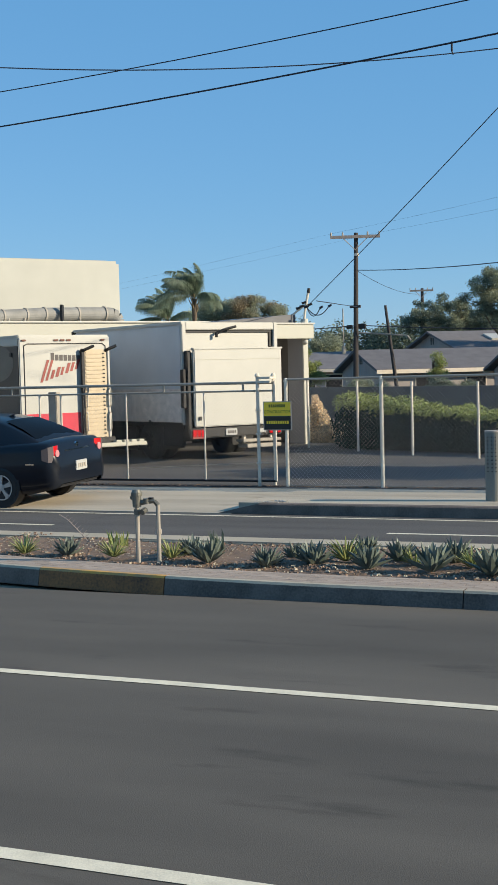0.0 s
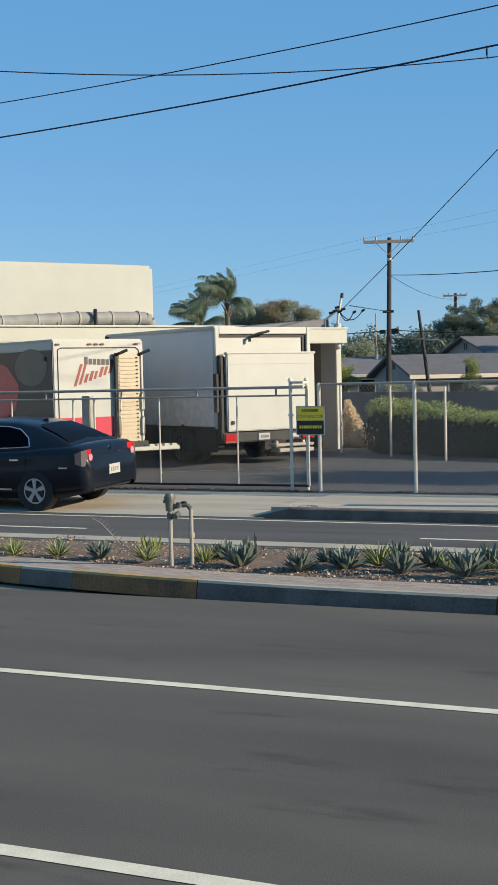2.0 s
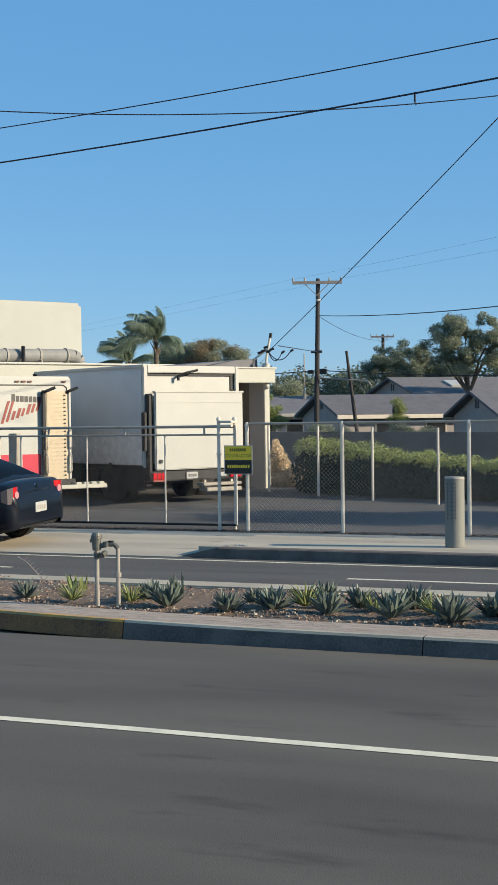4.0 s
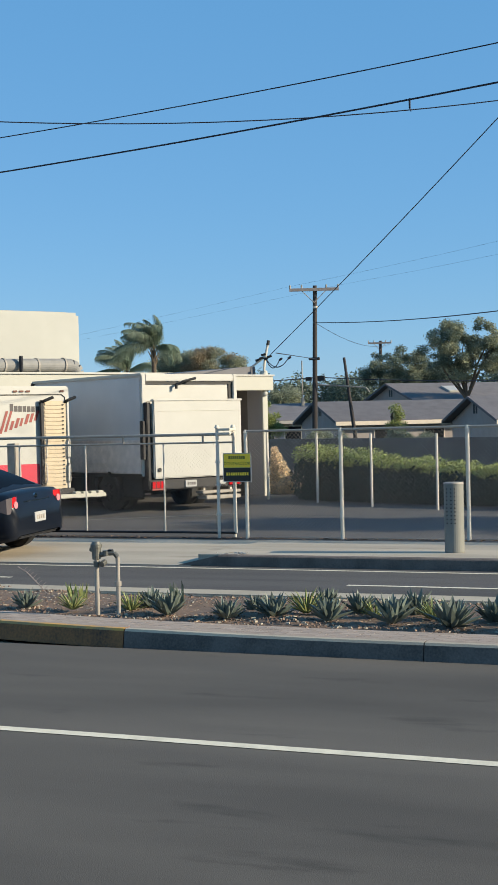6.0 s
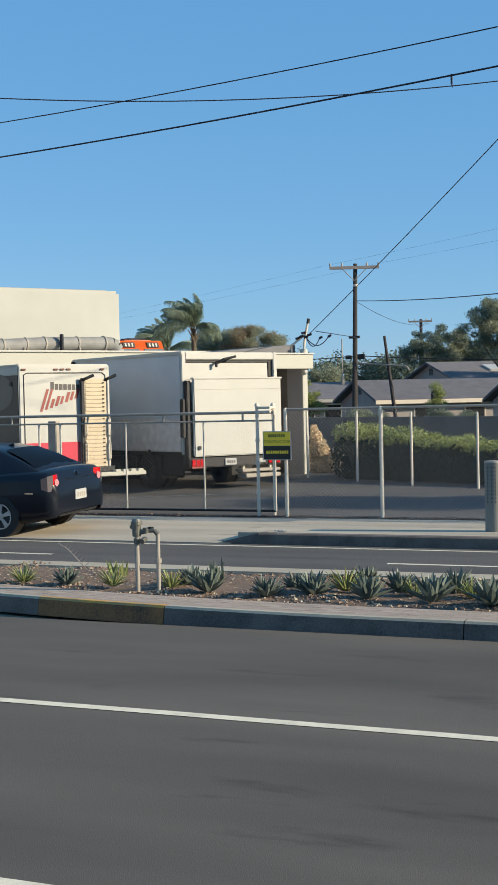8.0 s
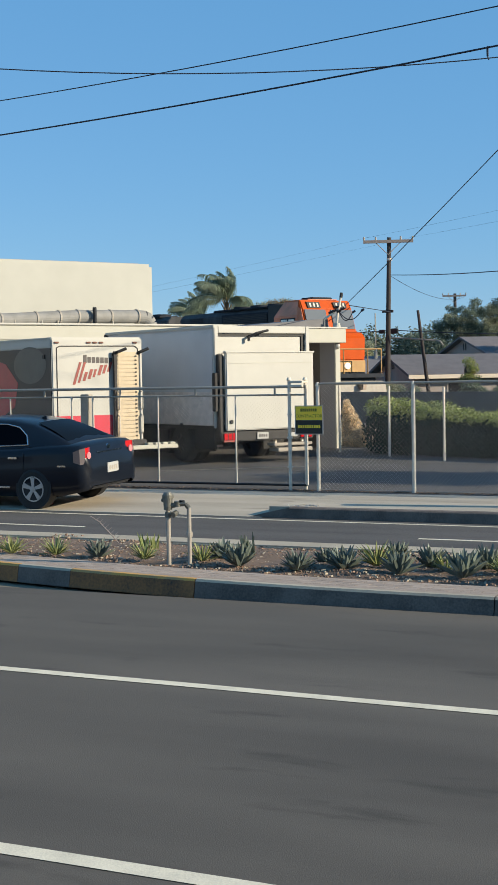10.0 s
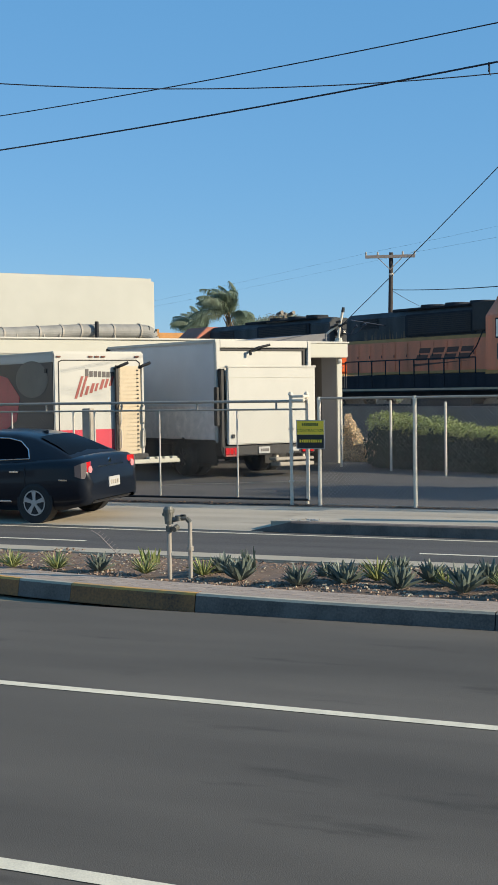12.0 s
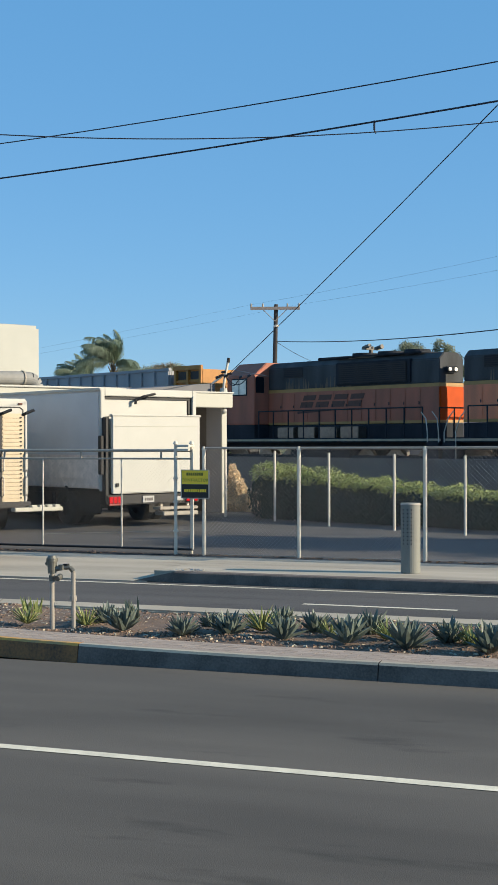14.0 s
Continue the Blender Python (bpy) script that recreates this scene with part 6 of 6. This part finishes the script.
gable_house("house", -19.1, 64.6, 36, 9.5, 7.4, 1.62, 2.6, STUCCO_GREY, "low grey stucco house with a dark shingle roof")
gable_house("house", -17.75, 86.95, 42, 20.0, 7.4, 2.75, 3.85, STUCCO_GREY, "grey house with a dark shingle roof and a skylight", skylight=True)
gable_house("house", -11.0, 60.8, 35, 9.0, 6.4, 1.55, 2.6, STUCCO_GREY, "grey stucco house with a grey shingle gable")
gable_house("house", -30.4, 74.5, 20, 6.0, 6.0, 1.75, 2.75, STUCCO_GREY, "far grey house with a dark roof")
wl = solid("boundary_wall", bx((-26, -0.1, -0.1), (44, 0.1, 1.12), 0.02), BLOCK_WALL, track_pose(0, -1.9, 0.40), "grey block wall between the yard and the railway", "wall", kind="structure")

# ---- trees ----
def tree(name, x, y, trunk_h, blobs, n, size, material, label, seed, extra=None):
    r = random.Random(seed)
    t = thing(name, pose(x, y, 0.4), label, "tree")
    bm = B()
    a = Vector((0, 0, 0))
    for k in range(5):
        b = a + Vector((r.uniform(-0.08, 0.08), r.uniform(-0.08, 0.08), trunk_h / 5))
        rod(bm, a, b, 0.20 - 0.022 * k, 0.20 - 0.022 * (k + 1), 10)
        a = b
    part("trunk", bm, BARK, t)
    for c, q in blobs[:9]:
        mid = (a + Vector(c)) / 2 + Vector((r.uniform(-0.2, 0.2), r.uniform(-0.2, 0.2), 0.1))
        bm = B()
        rod(bm, a, mid, 0.085, 0.055, 7)
        rod(bm, mid, c, 0.055, 0.02, 6)
        part("limb", bm, BARK, t)
    if extra:
        k = int(len(blobs) * 0.55)
        foliage("crown", t, r, blobs[:k], int(n * 0.55), size, material, "", 0.0, 0.24)
        foliage("sunlit_crown", t, r, blobs[k:], int(n * 0.45), size, extra, "", 0.0, 0.24)
    else:
        foliage("crown", t, r, blobs, n, size, material, "", 0.0, 0.24)
    return t


def clumps(seed, cx, cz, rx, ry, rz, n, r0=0.45):
    r = random.Random(seed)
    out = []
    for _ in range(n):
        while True:
            u = Vector((r.uniform(-1, 1), r.uniform(-1, 1), r.uniform(-1, 1)))
            if u.length < 1:
                break
        q = r0 * r.uniform(0.55, 1.25)
        out.append(((cx + u.x * rx, u.y * ry, cz + u.z * rz), (q, q, q * 0.75)))
    return out


tree("tree", -19.6, 77.5, 2.8, clumps(1, 0, 5.6, 2.5, 1.8, 1.75, 84, 0.38), 44200, 0.053, LEAF_OLIVE, "broad olive-green tree with gaps behind the houses", 11, LEAF)
tree("tree", -15.2, 79.5, 2.8, clumps(2, 0, 4.9, 2.4, 1.8, 1.5, 60, 0.42), 28600, 0.053, LEAF_OLIVE, "broad olive-green tree behind the houses", 12)
tree("tree", -26.3, 86.0, 3.0, clumps(3, 0, 5.0, 2.2, 1.8, 1.35, 70, 0.38), 39000, 0.050, LEAF, "dark green tree behind the houses", 13, LEAF_OLIVE)
tree("tree", -23.4, 88.0, 3.0, clumps(9, 0, 4.4, 1.8, 1.6, 1.2, 30, 0.5), 24700, 0.050, LEAF, "dark green tree behind the houses", 19)
tree("tree", -35.2, 77.5, 3.0, clumps(4, 0, 5.35, 2.2, 1.6, 0.85, 60, 0.40), 36400, 0.046, LEAF_BROWN, "rusty brown and green tree behind the railway", 14, LEAF_OLIVE)
tree("tree", -38.0, 78.5, 3.0, clumps(5, 0, 5.3, 1.9, 1.6, 0.9, 34, 0.5), 33800, 0.050, LEAF_OLIVE, "olive-green tree behind the railway", 15)
tree("tree", -31.6, 80.0, 2.2, clumps(6, 0, 2.9, 1.1, 1.2, 0.9, 20, 0.5), 23400, 0.050, LEAF_OLIVE, "olive-green tree beside the houses", 16)
tree("shrub", -25.1, 61.4, 0.8, clumps(7, 0, 1.75, 0.55, 0.6, 0.85, 16, 0.34), 10400, 0.043, LEAF_LIGHT, "yellow-green shrub beyond the railway", 17)
tree("young_tree", -17.7, 58.0, 1.4, clumps(8, 0, 1.7, 0.28, 0.3, 0.75, 12, 0.22), 3900, 0.037, LEAF_LIGHT, "slender young tree beyond the railway", 18)
tree("shrub", -20.9, 57.6, 0.5, clumps(10, 0, 0.9, 1.2, 0.5, 0.5, 16, 0.34), 10400, 0.043, LEAF_OLIVE, "olive shrub along the garden wall", 20)
tree("shrub", -16.6, 55.6, 0.5, clumps(12, 0, 0.85, 1.3, 0.5, 0.45, 16, 0.34), 10400, 0.043, LEAF, "dark shrub along the garden wall", 22)
# two unseen trees, placed to cast shadow bands over the yard
tree("unseen_tree", 6.0, 26.5, 3.6, clumps(31, 0, 4.9, 2.6, 0.7, 0.9, 34, 0.55), 5000, 0.14, LEAF, "unseen leafy tree added to shade the yard", 41)
tree("unseen_tree", 10.5, 27.2, 3.2, clumps(32, 0, 4.6, 2.4, 1.8, 1.2, 34, 0.65), 4000, 0.15, LEAF, "unseen leafy tree added to shade the yard", 42)
bl = []
rw = random.Random(77)
for k in range(70):
    x = -44 + 52 * k / 69
    h = rw.uniform(4.2, 5.6)
    bl.append(((x, 108 + rw.uniform(-3, 3), 0.4 + h / 2 + 0.6), (1.3, 1.2, h / 2)))
ob = new("far_trees", raw_mesh("far_trees", *leaf_cloud(rw, bl, 110000, 0.14, 0.0, 0.10), LEAF))
tagged(ob, "distant dark row of trees", "trees", kind="stuff")


WIND = Vector((-0.90, -0.44, 0.0))       # the fronds are blown this way


def feather_palm(name, x, y, top, n, reach, seed, label):
    """A palm whose long feather fronds rise from the crown and sweep over with the wind."""
    r = random.Random(seed)
    t = thing(name, pose(x, y, 0.4), label, "palm tree")
    bm = B()
    for k in range(8):
        rod(bm, (0, 0, top * k / 8), (0, 0, top * (k + 1) / 8), 0.17 - 0.006 * k, 0.17 - 0.006 * (k + 1), 12)
    part("trunk", bm, BARK, t)
    for k in range(12):
        a = k * 2.4
        z = top - 0.75 + 0.9 * (k / 12)
        part("leaf_base", rod(B(), (0.08 * math.cos(a), 0.08 * math.sin(a), z), (0.30 * math.cos(a), 0.30 * math.sin(a), z + 0.42), 0.05, 0.02, 5), PALM_SKIRT, t, "brown split leaf base")
    for k in range(n):
        a = k * 2.399 + r.uniform(-0.25, 0.25)
        up = r.uniform(0.75, 1.45) if k % 4 else r.uniform(0.0, 0.5)
        length = reach * r.uniform(0.75, 1.1)
        way = Vector((math.cos(a) * math.cos(up), math.sin(a) * math.cos(up), math.sin(up)))
        p = Vector((0.08 * math.cos(a), 0.08 * math.sin(a), top + 0.1))
        m = 14
        pts = [p.copy()]
        for j in range(m):
            p = p + way * (length / m)
            way = (way + WIND * r.uniform(0.05, 0.13) + Vector((0, 0, -0.03 - 0.13 * j / m))).normalized()
            pts.append(p.copy())
        verts, faces = [], []
        for j in range(1, m):
            ax = (pts[j + 1] - pts[j]).normalized()
            sd = ax.cross(Vector((0, 0, 1))).normalized()
            ll = 0.50 * math.sin(math.pi * (0.18 + 0.78 * j / m)) * reach / 1.8
            for q in range(10):
                base = pts[j] + (pts[j + 1] - pts[j]) * q / 10
                for s in (-1, 1):
                    l2 = ll * r.uniform(0.7, 1.15)
                    out = sd * s * l2 * 0.55 + ax * l2 * 0.55 + WIND * l2 * 0.25
                    knee = base + out * 0.55 + Vector((0, 0, l2 * 0.03))
                    tip = base + out + Vector((0, 0, -l2 * r.uniform(0.45, 1.25)))
                    i = len(verts)
                    verts += [tuple(base - ax * 0.009), tuple(base + ax * 0.009), tuple(knee + ax * 0.009), tuple(knee - ax * 0.009), tuple(tip)]
                    faces += [(i, i + 1, i + 2, i + 3), (i + 3, i + 2, i + 4)]
        for j in range(m):
            i = len(verts)
            sd = Vector((-math.sin(a), math.cos(a), 0)) * (0.022 - 0.0012 * j)
            verts += [tuple(pts[j] - sd), tuple(pts[j] + sd), tuple(pts[j + 1] + sd), tuple(pts[j + 1] - sd)]
            faces.append((i, i + 1, i + 2, i + 3))
        ob = new("frond", raw_mesh("frond", verts, faces, PALM))
        ob.parent = t
    return t


feather_palm("palm_tree", -33.72, 66.9, 5.7, 30, 2.15, 3, "feather palm with wind-swept grey-green fronds")
feather_palm("palm_tree", -37.1, 70.2, 4.7, 26, 2.0, 6, "low feather palm with drooping wind-swept fronds")

# ---- utility poles and cables ----
def utility_pole(name, x, y, z0, z1, lean, arm_half, arm_turn, r, label, low_arms=True):
    p = thing(name, pose(x, y, z0), label, "utility pole")
    h = z1 - z0
    bm = B()
    rod(bm, (-lean, 0, 0), (0, 0, h), r, r * 0.72, 12)
    part("pole", bm, WOOD_POLE, p)
    if arm_half:
        c, s = math.cos(radians(arm_turn)) * arm_half, math.sin(radians(arm_turn)) * arm_half
        bm = B()
        bmesh.ops.create_cube(bm, size=1, matrix=Matrix.Translation((0, -r, h - 0.18)) @ Matrix.Rotation(radians(arm_turn), 4, 'Z') @ Matrix.Diagonal((2 * arm_half, 0.1, 0.13, 1)))
        arm = part("crossarm", bm, WOOD_ARM, p, "pale wooden crossarm")
        for k in (-0.97, -0.5, 0.5, 0.97):
            bm = B()
            rod(bm, (c * k, s * k - r, h - 0.12), (c * k, s * k - r, h + 0.03), 0.045, 0.035, 8)
            part("insulator", bm, GALV_DULL, arm)
        for k in (-0.5, 0.5):
            bm = B()
            rod(bm, (c * k, s * k - r - 0.02, h - 0.22), (0, -r - 0.02, h - 0.75), 0.016, seg=6)
            part("brace", bm, WOOD_ARM, arm)
    if low_arms:
        part("pole_band", rod(B(), (0, 0, h - 1.0), (0, 0, h - 0.9), r * 0.9, seg=12), GALV, p)
        part("side_arm", bx((-0.30, -0.2, h * 0.575), (0.20, -0.1, h * 0.59), 0.01), WOOD_POLE, p)
        part("cable_box", bx((0.10, -0.25, h * 0.455), (0.42, -0.1, h * 0.485), 0.02), BLACK_STEEL, p)
        part("cable_box", bx((-0.45, -0.25, h * 0.458), (-0.2, -0.1, h * 0.48), 0.02), BLACK_STEEL, p)
    return p


utility_pole("utility_pole", -21.37, 58.21, 0.4, 8.08, 0.18, 1.08, 20, 0.125, "dark wooden utility pole with a pale crossarm")
utility_pole("utility_pole", -33.21, 104.9, 0.4, 8.3, 0.0, 0.9, 15, 0.16, "distant wooden utility pole with a crossarm", False)
lp = thing("leaning_pole", pose(-20.0, 58.7, 0.4), "leaning bare wooden pole beyond the railway", "utility pole")
bm = B()
rod(bm, (0.3, 0, 0), (-0.25, -0.05, 4.5), 0.10, 0.06, 10)
part("pole", bm, WOOD_POLE, lp)
bm = B()
tube(bm, [(-1.55, 0, 3.35), (-0.6, -0.1, 3.28), (0.75, -0.1, 3.15), (0.9, -0.1, 2.95)], 0.035, 6)
part("lamp_bracket", bm, GALV_DULL, lp)
fp = thing("antenna_mast", pose(-28.35, 74.8, 0.4), "thin grey mast among far roofs", "mast")
bm = B()
rod(bm, (0, 0, 0), (0, 0, 3.1), 0.11, seg=8)
rod(bm, (0, 0, 3.1), (0, 0, 5.2), 0.035, seg=8)
part("pole", bm, GALV_DULL, fp)


def cable(name, pts, r, label):
    """One unbroken round cable through the points."""
    bm = B()
    rings = []
    pts = [Vector(p) for p in pts]
    for i, p in enumerate(pts):
        way = (pts[min(i + 1, len(pts) - 1)] - pts[max(i - 1, 0)]).normalized()
        s = way.cross(Vector((0, 0, 1))).normalized()
        u = s.cross(way)
        rings.append([bm.verts.new(p + s * r * math.cos(k * math.pi / 3) + u * r * math.sin(k * math.pi / 3)) for k in range(6)])
    for a, b in zip(rings, rings[1:]):
        for k in range(6):
            bm.faces.new((a[k], a[(k + 1) % 6], b[(k + 1) % 6], b[k]))
    return solid(name, bm, CABLE, I4, label, "cable")


def span(a, b, sag, lo=-1.2, hi=2.2, n=40):
    a, b = Vector(a), Vector(b)
    out = []
    for k in range(n + 1):
        t = lo + (hi - lo) * k / n
        p = a.lerp(b, t)
        out.append((p.x, p.y, p.z - sag * 4 * t * (1 - t)))
    return out


cable("overhead_cable", span((-16.51, 23.08, 7.6), (-5.91, 21.0, 7.6), 0.055), 0.010, "thin black overhead cable")
cable("overhead_cable", span((-16.77, 23.4, 7.0), (-5.91, 20.94, 7.0), 0.045), 0.015, "thick black overhead cable")
cable("overhead_cable", span((-14.04, 19.65, 7.3), (-6.5, 23.04, 7.3), 0.16), 0.010, "thin black overhead cable crossing the others")
cl = thing("cable_clip", pose(-6.1, 21.0, 6.96), "small black clip hanging on a cable", "cable clip")
part("clip", bx((-0.012, -0.02, -0.09), (0.012, 0.02, 0.06), 0.005), CABLE, cl)
part("drip_loop", rod(B(), (0.0, 0, -0.09), (0.02, 0, -0.14), 0.01), CABLE, cl)
cable("service_drop", span((-12.5, 30.77, 3.66), (-4.23, 21.35, 7.2)  , 0.05, 0.0, 1.9, 30), 0.0085, "black service cable rising from the canopy mast")
cable("pole_cable", span((-21.3, 58.1, 6.45), (-10.33, 43.8, 5.42), 0.10, 0, 2.0, 30), 0.018, "sagging cable from the far utility pole")
cable("pole_cable", span((-21.3, 58.1, 4.85), (-12.4, 30.9, 3.75), 0.0, 0, 0.98, 4), 0.012, "thin cable between pole and canopy mast")
cable("pole_cable", span((-21.4, 58.1, 4.05), (-32, 53, 3.9), 0.15, 0, 2.0, 20), 0.022, "thick cable from the far pole")
cable("pole_cable", span((-21.2, 58.1, 4.05), (-4, 62, 3.9), 0.3, 0, 1.6, 20), 0.022, "thick cable from the far pole")
cable("pole_cable", span((-21.3, 58.2, 6.4), (-32.5, 105, 8.0), 0.5, 0, 1, 20), 0.011, "thin cable between two far poles")
cable("pole_cable", span((-22.354, 57.727, 8.06), (5, 50, 11.5), 0.3, 0, 1.5, 20), 0.003, "faint thin high overhead cable")
cable("pole_cable", span((-20.386, 58.443, 8.06), (6, 50, 10.9), 0.3, 0, 1.5, 20), 0.003, "faint thin high overhead cable")

cable("pole_cable", span((-22.354, 57.727, 8.06), (-48.0, 64.9, 5.5), 0.1, 0, 1, 12), 0.0022, "faint thin high overhead cable")
cable("pole_cable", span((-20.386, 58.443, 8.06), (-46.0, 66.7, 5.85), 0.1, 0, 1, 12), 0.0022, "faint thin high overhead cable")

# ---- pavers of the median's edge ----
PV = [raw_mesh("paver", [(-0.098, -0.047, 0), (0.098, -0.047, 0), (0.098, 0.047, 0), (-0.098, 0.047, 0), (-0.096, -0.045, 0.0012 + e), (0.096, -0.045, 0.0012 + f), (0.096, 0.045, 0.0012 + e), (-0.096, 0.045, 0.0012)],
               [(4, 5, 6, 7), (0, 1, 5, 4), (1, 2, 6, 5), (2, 3, 7, 6), (3, 0, 4, 7)], PAVER) for e, f in ((0, 0), (0.0008, 0), (0.0, 0.001))]
verts, faces = [], []
for i in range(180):
    x = -25.5 + 50 * i / 180
    y = kerb_y(x)
    verts += [(x, y + 0.15, 0.143), (x, y + 0.64, 0.145)]
for i in range(179):
    faces.append((2 * i, 2 * i + 2, 2 * i + 3, 2 * i + 1))
bed_ = tagged(new("paver_strip", raw_mesh("paver_strip", verts, faces, KERB_GREY)), "strip of reddish-grey brick pavers behind the kerb", "pavement", kind="structure")
rp_ = random.Random(21)
rest_v, rest_f = [], []
for row in range(5):
    for i in range(230):
        x = -25 + 0.2 * i + (0.1 if row % 2 else 0.0)
        y = kerb_y(x) + 0.21 + row * 0.098
        slope = math.atan2(kerb_y(x + 0.1) - kerb_y(x - 0.1), 0.2)
        if -10.2 < x < -1.6:
            ob = new("paver", rp_.choice(PV))
            ob.parent = bed_
            ob.matrix_basis = Matrix.Translation((x, y, 0.1475 + rp_.uniform(0, 0.0015))) @ Matrix.Rotation(slope, 4, 'Z')
        else:
            b = len(rest_v)
            me = PV[0]
            rest_v += [(x + v.co.x, y + v.co.y + slope * v.co.x, 0.148 + v.co.z) for v in me.vertices]
            rest_f += [tuple(b + k for k in p.vertices) for p in me.polygons]
ob = new("outer_pavers", raw_mesh("outer_pavers", rest_v, rest_f, PAVER))
ob.parent = bed_
tagged(ob, "more brick pavers", kind="stuff")
motions()
